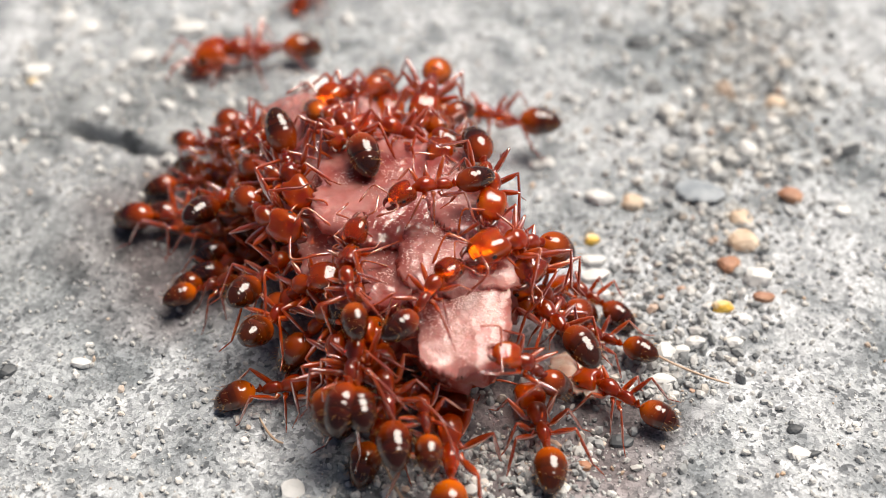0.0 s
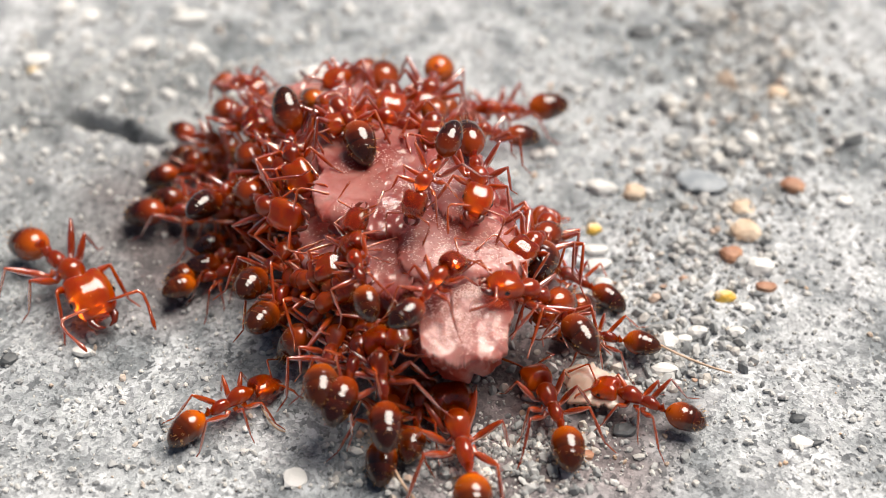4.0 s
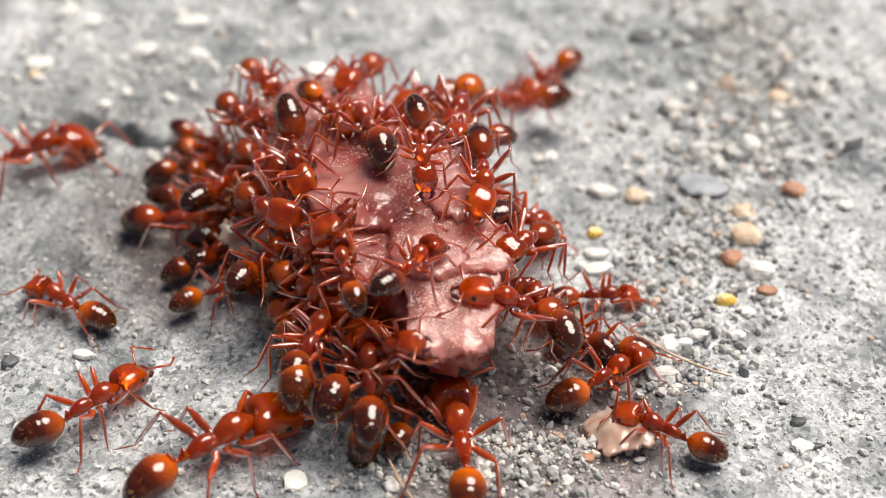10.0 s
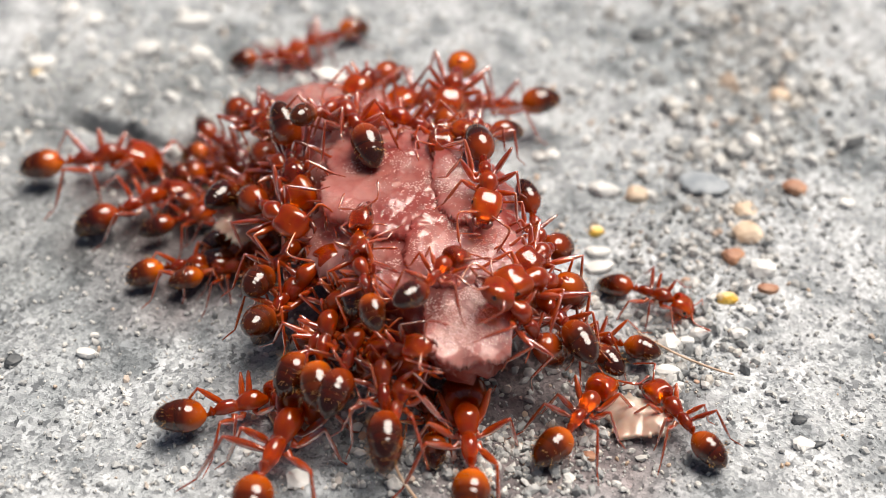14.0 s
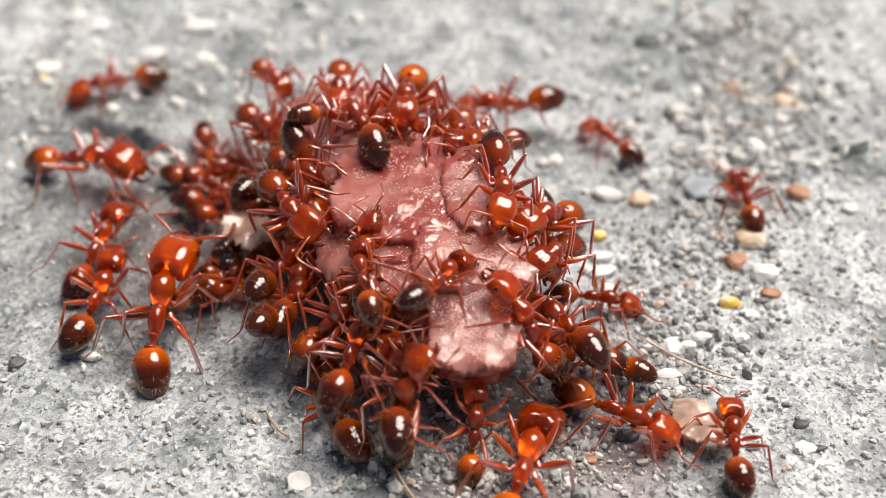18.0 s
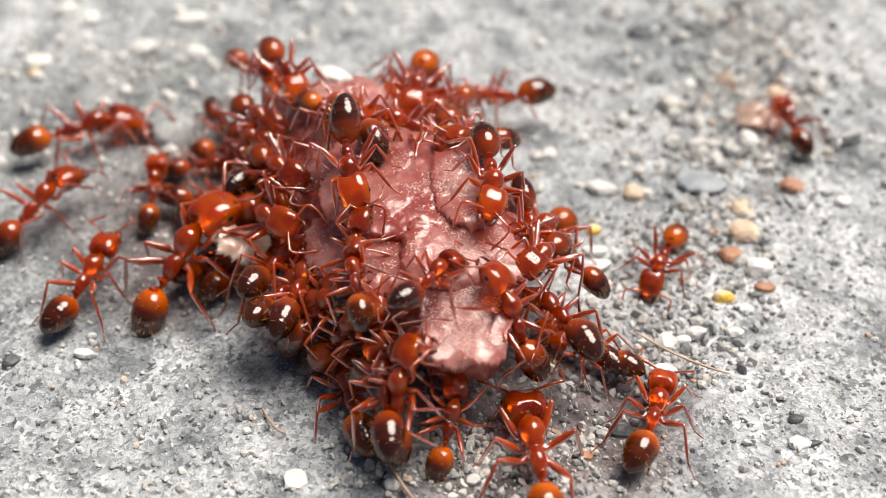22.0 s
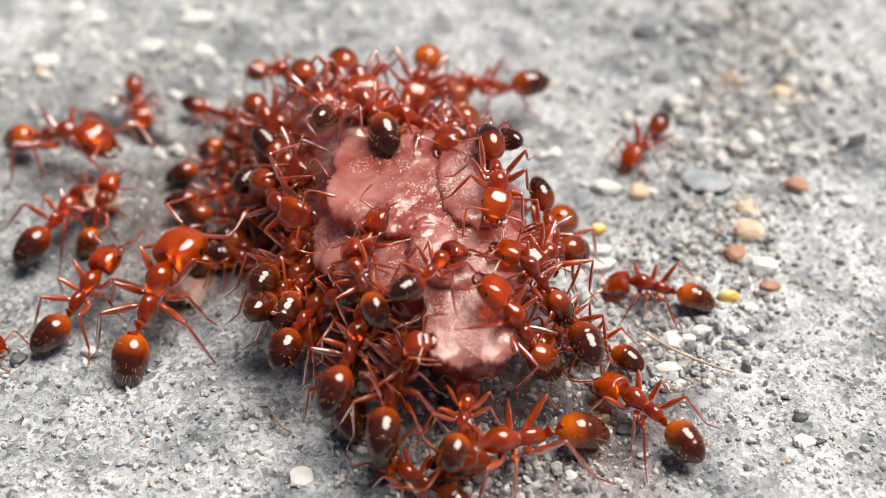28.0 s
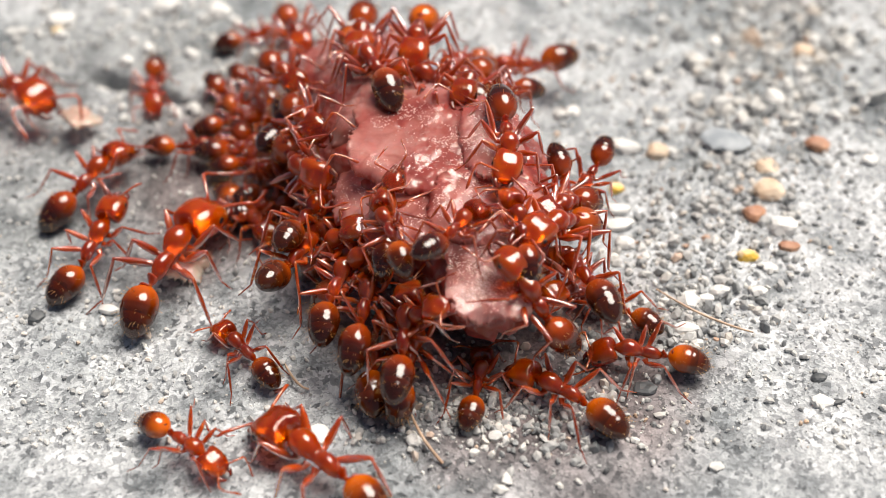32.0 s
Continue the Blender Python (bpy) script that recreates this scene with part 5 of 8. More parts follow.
    roam("P12", [(0, -6.47, 0.17, 1.2, 17, -12, -40), (1, -6.69, 0.13, 1.11, 15, -17, -34), (2, -7.33, 0.98, 0, 0, 0, -12), (3, -6.32, -0.62, 1.12, 17, -16, -36), (6, -6.05, -0.5, 1.02, 17, -23, -33), (7, -6.75, 0.24, 0, 0, 0, -4), (8, -6.95, 0.27, 0, 0, 0, -4), (9, -7.06, 0.44, 0, 0, 0, 20), (10, -6.76, 0.19, 1.08, 16, -18, -37), (11, -7.44, 1.37, 0, 0, 0, -7), (11.33, -7.77, 1.09, 0, 0, 0, 45), (11.67, -8.11, 0.81, 0, 0, 0, 115), (12, -8.45, 0.53, 0, 0, 0, 167), (12.33, -8.2, 1.14, 0, 0, 0, -140), (12.67, -7.96, 1.75, 0, 0, 0, -69), (13, -7.71, 2.36, 0, 0, 0, -16), (14, -8.5, 0.55, 0, 0, 0, 25), (15, -7.74, -0.16, 0, 0, 0, 76), (16, -6.98, -0.88, 0, 0, 0, 143), (17, -6.22, -1.59, 0, 0, 0, -166), (17.5, -5.35, -1.17, 0.93, 23, 15, -126), (18, -4.49, -0.75, 1.85, 51, 10, -83), (19, -4.38, -0.37, 2.31, 71, 7, -72), (20, -4.72, 0.37, 2.4, 70, 6, -71), (21, -4.81, -0.04, 2.48, 52, 2, -68), (22, -5.28, 0.62, 1.56, 37, 0, -68), (23, -5.69, 0.73, 1.36, 18, -4, -68), (24, -5.83, 0.38, 1.41, 18, -3, -66), (25, -5.73, 0.43, 1.42, 18, -2, -65), (28, -7, 2.36, 0, 0, 0, -49), (29, -6.85, 1.52, 0, 0, 0, -55), (30, -6.92, 2.12, 0, 0, 0, -52), (31, -6.77, 1.97, 0, 0, 0, -58), (32, -7.33, 1.96, 0, 0, 0, -61)])
    roam("Z", [(0, -8.89, 0.78, 0, 0, 0, -5), (1, -9.19, 0.72, 0, 0, 0, -9), (2, -8.87, 1.77, 0, 0, 0, -3), (3, -8.69, 1.07, 0, 0, 0, -3), (6, -8.14, 0.26, 0, 0, 0, 2), (7, -8.26, 0.69, 0, 0, 0, -3), (8, -8.37, 0.43, 0, 0, 0, -3), (9, -8.65, 0.67, 0, 0, 0, -3), (10, -8.61, 0.35, 0, 0, 0, -2), (11, -9.53, 1.57, 0, 0, 0, -7), (12, -9.21, 0.46, 0, 0, 0, -2), (13, -10.07, 0.65, 0, 0, 0, 14), (14, -10.28, 1, 0, 0, 0, 32), (17, -11, -1.24, 0.3, 0, -21, 56), (18, -11.17, -1.04, 0.22, 0, -15, 76), (19, -10.93, 0.2, 0.21, 0, -15, 59), (20, -13, -0.01, 0.21, 0, -14, 60), (21, -12.4, 0.31, 0.23, 0, -16, 49), (22, -13.31, 0.74, 0.25, 0, -17, 54), (23, -12.55, 0.63, 0.13, 0, -6, 39), (24, -13.75, 1.09, 0, 0, 4, 58), (25, -13.54, -0.5, 0, 0, 4, 28), (28, -12.85, 0.22, 0, 0, 3, 70), (29, -12.21, 0.01, 0.13, 0, -8, 75), (30, -11.62, -0.12, 0.26, 0, -18, 51), (31, -11.8, 0.68, 0.21, 0, -14, 62), (32, -12.28, 0, 0.15, 0, -10, 58)])
    roam("W1", [(0, -7.29, 10.76, -0.05, 0, 0, -171), (0.5, -11.45, 5.46, -0.01, 0, 0, -109), (1, -12.4, -0.62, 0.05, 0, -3, -79), (1.3, -11.57, -2.89, 0.05, 0, -3, -66), (1.5, -11.17, -3.04, 0.15, 0, -8, -63), (1.6, -11.09, -3.1, 0.2, 0, -11, -62), (1.8, -11.21, -2.89, 0.11, 0, -6, -52), (2, -11.29, -2.84, 0.06, 0, -3, -57), (2.2, -11.41, -3.08, 0.25, 0, -13, -61), (2.4, -11.61, -3.13, 0.39, 0, -21, -64), (2.5, -11.84, -3.12, 0.4, 0, -21, -64), (2.6, -11.9, -2.98, 0.4, 0, -22, -65), (2.8, -11.88, -2.93, 0.31, 0, -17, -59), (3, -12.13, -2.54, 0.27, 0, -14, -52), (3.2, -11.72, -2.61, 0.24, 0, -13, -49), (3.5, -11.75, -2.3, 0.14, 0, -7, -46), (5.5, -11.95, -2.36, 0, 0, 0, -44), (6, -11.81, -2.57, 0, 0, 0, -46), (6.5, -11.78, -2.56, 0, 0, 0, -38), (7, -10.6, -2.9, 0, 0, 0, -27), (7.5, -10.49, -3.27, 0, 0, 0, -28), (8, -9.16, -7.44, 0, 0, 0, -56), (8.25, -7.88, -8.31, 0, 0, 0, -6), (8.5, -6.59, -9.17, 0, 0, 0, 44), (9, -6.39, -8.89, 0, 0, 0, 36), (10, -6.27, -9.06, 0, 0, 0, 35), (11, -6.4, -8.83, 0, 0, 0, 49), (11.5, -6.6, -9.25, 0, 0, 0, 48), (12, -6.44, -10.44, 0, 0, 0, -19), (12.5, -5.39, -10.49, 0, 0, 0, 20), (13, -4.33, -10.55, 0, 0, 0, 59), (14, -4.52, -9.23, 0, 0, 0, 70), (14.5, -2.64, -8.06, 0.01, 0, 0, 79), (16.5, -5.58, -7.9, 0.02, 0, -1, 88), (17, -6.44, -8.14, 0.03, 0, -1, 89), (17.5, -7.82, -5.89, 0.24, 0, -13, 87), (18, -8.5, -4.14, 0.46, 0, -25, 84), (18.5, -8.11, -2.73, 0.49, 0, -27, 67), (19, -7.9, -2.18, 0.52, 0, -29, 65), (20, -7.61, -2.3, 0.58, 0, -32, 65), (21, -7.83, -1.89, 0.58, 0, -32, 55), (22, -7.88, -2.11, 0.58, 0, -32, 51), (23, -8.13, -1.89, 0.57, 0, -32, 53), (24, -8.11, -1.9, 0.57, 0, -31, 52), (25, -7.83, -2.42, 0.54, 0, -30, 57), (28, -8.72, -3.9, 0.46, 0, -25, 68), (29, -9.24, -3.57, 0.36, 0, -20, 76), (30, -9.11, -4.05, 0.27, 0, -14, 67), (31, -8.81, -3.48, 0.22, 0, -12, 63), (32, -8.94, -3.91, 0.17, 0, -9, 67)])
    roam("W2", [(0, -4.7, -6.53, 0, 0, 0, 7), (1, -4.82, -6.4, 0, 0, 0, -8), (1.5, -5.28, -7.59, 0, 0, 0, 21), (2, -5.79, -8.01, 0, 0, 0, 10), (3, -6.03, -7.64, 0, 0, 0, 29), (6, -6.24, -7.57, 0, 0, 0, 35), (7, -6.21, -7.72, 0, 0, 0, 24), (8, -6.65, -7.09, 0, 0, 0, 62), (9, -6.33, -6.35, 0, 0, 0, 60), (9.5, -7.49, -4.29, 0, 0, 0, 103), (10, -11.51, -3.37, 0, 0, 0, 146), (10.5, -11.31, -1.24, 0, 0, 0, 106), (11, -11.71, -0.49, 0, 0, 0, 95), (12, -11.98, -0.63, 0, 0, 0, 76), (13, -10.59, -1.61, 0, 0, 0, 20), (14, -8.29, -1.87, 0, 0, 0, 7), (17, -8.11, -1.5, 0, 0, 0, -19), (18, -6.66, -1.88, 0, 0, 0, 41), (20, -6.3, -1.87, 0, 0, 0, 40), (24, -6.14, -2, 0, 0, 0, 14), (28, -6.23, -1.43, 0, 0, 0, -51), (32, -6.99, -1.32, 0, 0, 0, -54)])
    roam("W3", [(0, -14.95, -11.22, 0, 0, 0, 35), (7.5, -13.79, -10.08, 0, 0, 0, 64), (8.5, -11.13, -9.33, 0, 0, 0, 54), (9, -10.57, -7.76, 0, 0, 0, 69), (10, -9.9, -7.6, 0, 0, 0, 44), (11, -8.68, -6.33, 0, 0, 0, 52), (12, -7.68, -5.75, 0, 0, 0, 54), (13, -8.5, -6.3, 0, 0, 0, 38), (14, -5.95, -7.71, 0, 0, 0, 19), (14.5, -7.38, -7.45, 0, 0, 0, 30), (16.5, -8.56, -7.03, 0, 0, 0, 64), (17, -9.72, -5.96, 0.2, 0, -14, 91), (17.5, -10.84, -4.66, 0.19, 0, -13, 79), (18, -10.67, -3.26, 0.17, 0, -12, 79), (19, -11.59, -3.13, 0.14, 0, -10, 80), (20, -11.13, -3.16, 0.11, 0, -8, 70), (21, -10.7, -2.49, 0.13, 0, -9, 73), (22, -10.97, -2.66, 0.16, 0, -11, 71), (23, -10.9, -2.93, 0.2, 0, -14, 64), (24, -10.72, -3.03, 0.25, 0, -18, 63), (25, -10.54, -3.09, 0.25, 0, -18, 57), (28, -11.06, -3.5, 0.24, 0, -17, 63), (29, -10.99, -3.46, 0.22, 0, -16, 64), (30, -11.01, -3.67, 0.2, 0, -14, 66), (31, -11.19, -3.31, 0.24, 0, -17, 68), (32, -11.33, -3.12, 0.28, 0, -20, 67)])
    roam("X", [(0, -23.79, 1.46, -0.02, 0, 0, 5), (7.5, -20.42, 2.25, 0, 0, 0, 19), (8.5, -15.02, 3.37, 0, 0, 0, 26), (9, -14.58, 5.16, 0, 0, 0, 34), (10, -14.58, 3.79, 0, 0, 0, 29), (11, -13.34, 4.57, 0, 0, 0, -9), (12, -13.33, 4.71, 0, 0, 0, -6), (13, -12.96, 3.77, 0, 0, 0, -24), (14, -12.3, 3.24, 0, 0, 0, 9), (17, -12.37, 3.07, 0.06, 0, -3, -8), (18, -12.6, 3.23, 0.24, 0, -13, -14), (19, -12.94, 4.11, 0.12, 0, -7, 16), (20, -13.03, 4.87, 0, 0, 0, 24), (21, -13.81, 4.96, 0, 0, 0, 21), (22, -13.05, 4.98, 0, 0, 0, 25), (23, -12.83, 4.49, 0, 0, 0, 11), (24, -12.48, 4.25, 0.01, 0, -1, 4), (25, -12.64, 4.24, 0.08, 0, -5, -7), (28, -13.69, 4.12, 0.29, 0, -17, -19), (29, -13.94, 4.37, 0.23, 0, -13, -11), (30, -14.02, 3.98, 0.17, 0, -11, -49), (31, -14.59, 4.44, 0.19, 0, -11, -10), (32, -16.25, 4.67, 0.2, 0, -14, -32)])
    roam("Y", [(0, -7.79, 3.06, 0, 0, 0, -26), (10, -7.78, 2.8, 0, 0, 0, -20), (17, -7.89, 2.64, 0, 0, 0, -11), (18, -8.61, 2.66, 0, 0, 0, -18), (19, -10.31, 1.93, 0, 0, 0, 21), (19.5, -10.48, 1.33, 0, 0, 0, 58), (20, -10.48, 0.75, 0.34, 0, -32, 80), (21, -9.53, 2.05, 0.3, 0, -29, 89), (22, -9.76, 1.92, 0.27, 0, -25, 88), (23, -10, 1.06, 0.23, 0, -21, 97), (24, -10, 0.95, 0.19, 0, -17, 95), (25, -10.24, 0.38, 0.23, 0, -21, 91), (28, -11.46, 0.68, 0.34, 0, -32, 75), (28.5, -10.55, 1.21, 0, 0, 0, 48), (29, -9.46, 1.19, 0, 0, 0, -8), (30, -9.44, 1.88, 0, 0, 0, 20), (31, -9.52, 1.92, 0, 0, 0, 22), (32, -9.35, 2.02, 0, 0, 0, 4)])
    roam("V1", [(0, 12.7, 44.35, -0.3, 0, 0, -130), (7, 8.45, 27.21, -0.19, 0, 0, -121), (8.5, 5.35, 16.18, -0.09, 0, -1, -112), (9, 3.99, 11.31, -0.04, 0, -1, -128), (10, 3.97, 9.06, -0.01, 0, -1, -127), (11, 4.14, 9.29, -0.01, 0, -1, -132), (12, 2.85, 10.9, -0.03, 0, 0, -180), (13, -2.21, 11.2, -0.04, 0, 0, -162), (14, -4.86, 11.4, -0.04, 0, 0, -141), (16.5, -7.9, 11.63, -0.05, 0, 0, -165), (17, -9.03, 11.56, -0.05, 0, 0, -165), (18, -12.88, 8.7, -0.03, 0, 0, -158), (18.6, -16.44, 6.6, -0.02, 0, 0, -145), (20, -20.83, 4.75, -0.03, 0, 0, -163), (32, -22.93, 2.23, -0.02, 0, 0, -164)])
    roam("V2", [(0, -5.47, 16.07, -0.07, 0, 0, -119), (1, -6.99, 12.24, -0.04, 0, 0, -115), (1.5, -6.86, 8.94, 0.88, 3, -12, -82), (2, -6.73, 5.64, 1.8, 0, -23, -48), (3, -7.06, 5.48, 1.75, 2, -26, -47), (6, -6.84, 5.83, 1.78, 0, -20, -44), (7, -6.76, 6.07, 1.73, 2, -21, -53), (8, -6.86, 6.03, 1.74, 3, -18, -59), (9, -6.72, 6.22, 1.85, 2, -14, -59), (10, -6.26, 4.94, 2.65, 4, -18, -62), (11, -6.57, 6.43, 1.89, 1, -14, -59), (12, -6.55, 6.39, 2.02, 1, -17, -59), (13, -7.41, 9.68, -0.02, 0, 0, 8), (14, -6.82, 10.19, -0.02, 0, 0, 7), (17, -7.23, 10.13, -0.03, 0, 0, -40), (18, -6.29, 6.18, 1.97, 3, -16, -60), (19, -6.51, 6.29, 1.99, 2, -17, -57), (20, -6.42, 6.21, 1.93, 3, -14, -57), (21, -6.63, 6.41, 2.05, 4, -11, -63), (22, -6.66, 6.09, 2.15, 0, -9, -47), (23, -8.51, 9.21, -0.01, 0, 0, -29), (24, -7.13, 5.76, 1.89, 5, -13, -54), (25, -6.74, 5.23, 1.71, 0, -22, -36), (28, -6.09, 6.04, 1.98, -2, -24, -42), (29, -5.14, 3.79, 2.99, -2, -18, -37), (30, -6.73, 5.56, 1.89, 1, -25, -41), (31, -7.91, 8.67, -0.02, 0, 0, -13), (32, -7.97, 8.62, -0.01, 0, 0, 20)])
    roam("V4", [(0, 25.16, 8.68, -0.07, 0, 0, 169), (16, 17.74, 6.31, -0.02, 0, 0, 159), (17, 11.3, 5.36, 0, 0, 0, 151), (17.5, 7.7, 5.08, 0, 0, 0, 99), (18, 5.75, 5.27, 0, 0, 0, 124), (19, 1.11, 7.17, 0, 0, 0, 164), (20, 0.64, 5.51, 1.23, 3, -11, -161), (21, 0.16, 3.85, 2.45, -2, -21, -124), (25, 0.09, 3.61, 2.47, 0, -26, -131), (28, -0.41, 5.03, 1.76, -4, -28, -135), (30, -0.07, 3.56, 2.33, 0, -25, -125), (32, -0.16, 3.74, 2.27, 0, -26, -126)])
    roam("V3", [(0, 22.17, 1.75, 0, 0, 0, 171), (16.5, 19.23, 1.97, 0, 0, 0, 160), (17.2, 15.75, 3.29, 0, 0, 0, 141), (18, 9.98, 1.9, 0, 0, 0, 91), (18.25, 9.63, 1.82, 0, 0, 0, 127), (18.5, 9.27, 1.74, 0, 0, 0, 164), (19, 7.85, 0.17, 0, 0, 0, -162), (20, 7.65, 0.1, 0, 0, 0, 166), (21, 7.32, 0.45, 0, 0, 0, 151), (21.5, 7.12, -0.49, 0, 0, 0, -163), (22, 6.93, -1.44, 0, 0, 0, -118), (23, 6.68, -2.39, 0, 0, 0, -177), (24, 6.25, -1.84, 0, 0, 0, 167), (25, 6.24, -1.24, 0, 0, 0, 118), (27.5, 6.27, -2.52, 0, 0, 0, 153), (28, 6.37, -2.93, 0, 0, 0, 163), (29, 6.25, -3.12, 0, 0, 0, 173), (30, 7.43, -3.25, 0, 0, 0, -170), (31, 6.79, -6.14, 0, 0, 0, -163), (32, 5.01, -7.16, 0, 0, 0, 171)])
    rows = [(0, 5.06, -6.84, 0, 0, 0, 141), (1, 5.37, -6.93, 0, 0, 0, 148), (2, 5.36, -7.04, 0, 0, 0, 138), (3, 5.43, -7.16, 0, 0, 0, 146), (6, 5.74, -7.95, 0, 0, 0, 155), (7, 5.62, -7.95, 0, 0, 0, 161), (8, 5.61, -8.17, 0, 0, 0, 162), (9, 5.93, -8.15, 0, 0, 0, 164), (10, 6.02, -8.32, 0, 0, 0, 147), (11, 6.14, -8.09, 0, 0, 0, 140), (12, 6.43, -7.82, 0, 0, 0, 106), (13, 6.59, -7.89, 0, 0, 0, 103), (14, 6.42, -7.98, 0, 0, 0, 116), (17, 7.34, -8.36, 0, 0, 0, 89), (18, 7.71, -8.58, 0, 0, 0, 83), (19, 7.64, -9.04, 0, 0, 0, 96), (20, 7.58, -6.86, 0, 0, 0, 86), (21, 8.12, -6.08, 0, 0, 0, 69), (21.5, 10.05, -1.96, 0, 0, 0, 76), (22, 12.58, 5.79, -0, 0, 0, 93), (22.5, 11.44, 11.03, -0.04, 0, 1, 89), (23, 13.46, 20.65, -0.12, 0, 0, 88), (24, 15.98, 40.87, -0.24, 0, 0, 86), (32, 14.09, 38.23, -0.23, 0, 0, 87)]
    roam("R1", rows)
    carried(crumb_big, rows, (1.45, -0.1, 0.48, 0), (0.75, 0.75, 0.4, 50), 8, 11.5)
    roam("R2", [(0, 2.7, -8.09, 0, 0, 0, 101), (1, 2.91, -7.37, 0, 0, 0, 90), (2, 2.92, -7.26, 0, 0, 0, 96), (3, 2.95, -7.5, 0, 0, 0, 115), (6, 3, -8.01, 0, 0, 0, 82), (7, 3.04, -7.9, 0, 0, 0, 70), (8, 3.1, -7.26, 0, 0, 0, 35), (9, 3.74, -7, 0, 0, 0, 51), (10, 4.52, -6.41, 0, 0, 0, 39), (11, 3.7, -6.65, 0, 0, 0, 43), (12, 3.38, -7.02, 0, 0, 0, 40), (13, 3.62, -6.91, 0, 0, 0, 54), (14, 3.63, -7.95, 0, 0, 0, 57), (15.5, 3.39, -8.58, 0, 0, 0, 93), (17, 3.15, -9.2, 0, 0, 0, 130), (17.33, 3.64, -8.69, 0, 0, 0, 82), (17.67, 4.13, -8.17, 0, 0, 0, 22), (18, 4.63, -7.65, 0, 0, 0, -26), (18.25, 4.58, -8, 0, 0, 0, 11), (18.5, 4.53, -8.35, 0, 0, 0, 48), (19, 4.18, -7.79, 0, 0, 0, 55), (20, 4.3, -8.6, 0, 0, 0, 74), (21, 4.82, -8.96, 0, 0, 0, 76), (22, 5.75, -7.93, 0, 0, 0, 71), (23, 5.51, -8.01, 0, 0, 0, 93), (24, 5.51, -7.98, 0, 0, 0, 88), (25, 4.91, -8.59, 0, 0, 0, 137), (28, 5.48, -7.85, 0, 0, 0, 134), (29, 5.37, -7.53, 0, 0, 0, 127), (30, 5.48, -6.82, 0, 0, 0, 110), (31, 3.64, -7.53, 0, 0, 0, 147), (32, 2.68, -8.65, 0, 0, 0, 146)])
    roam("R3", [(0, 2.84, -4.02, 0.96, -5, -40, -165), (1, 2.65, -5.31, 2.07, -19, -42, -144), (2, 2.89, -4.19, 0.85, -9, -35, -157), (3, 2.33, -5.73, 2.45, -14, -47, -149), (6, 2, -5.94, 2.6, -7, -33, -151), (7, 1.87, -6.31, 2.43, -10, -32, -149), (8, 1.25, -6.54, 2.62, -12, -58, 179), (9, 1.07, -5.99, 2.76, 8, -60, 141), (10, 1.66, -5.87, 2.41, -5, -33, -168), (11, 1.24, -6.46, 2.63, -10, -58, 175), (12, 1.39, -6.27, 2.69, 2, -60, 158), (13, 1.37, -6.29, 2.7, 8, -61, 141), (14, 1.58, -6.65, 2.66, -8, -59, 177), (17, 1.48, -6.5, 2.68, -1, -59, 155), (18, 1.63, -6.52, 2.68, 2, -59, 152), (19, 1.52, -6.44, 2.73, 9, -57, 133), (20, 2, -6.3, 2.41, -3, -34, 175), (21, 1.54, -6.48, 2.69, 12, -60, 131), (22, 1.41, -6.37, 2.7, 9, -61, 136), (23, 1.5, -6.43, 2.69, 3, -60, 151), (24, 1.53, -6.58, 2.69, 4, -63, 156), (25, 1.38, -6.57, 2.68, 6, -60, 142), (28, 1.41, -6.78, 2.66, -4, -58, 157), (29, 1.55, -6.56, 2.68, 10, -59, 131), (30, 2.24, -6.93, 2.35, -6, -32, -162), (31, 1.46, -6.93, 2.6, -12, -56, 166), (32, 1.42, -7.12, 2.56, -11, -56, 154)])
    roam("R4", [(0, 4.82, -4.56, 0, 0, 0, 157), (3, 4.74, -4.88, 0, 0, 0, 169), (6, 4.59, -4.96, 0, 0, 0, 166), (8, 4.55, -4.82, 0, 0, 0, 163), (9, 4.54, -4.86, 0, 0, 0, 169), (11, 4.46, -5.21, 0, 0, 0, 170), (13, 4.54, -4.96, 0, 0, 0, 163), (14, 4.64, -4.99, 0, 0, 0, 164), (17, 4.4, -5.41, 0, 0, 0, 165), (18, 4.45, -5.62, 0, 0, 0, 159), (19, 4.52, -5.46, 0, 0, 0, 160), (20, 4.54, -5.52, 0, 0, 0, 154), (21, 4.41, -5.39, 0, 0, 0, 149), (22, 4.31, -5.46, 0, 0, 0, 154), (23, 4.39, -5.27, 0, 0, 0, 158), (24, 4.48, -5.41, 0, 0, 0, 155), (25, 4.27, -5.43, 0, 0, 0, 151), (28, 4.27, -5.18, 0, 0, 0, 146), (29, 4.4, -5.3, 0, 0, 0, 152), (30, 4.73, -5.4, 0, 0, 0, 153), (31, 4.21, -5.03, 0, 0, 0, 159), (32, 4.32, -5.32, 0, 0, 0, 146)])
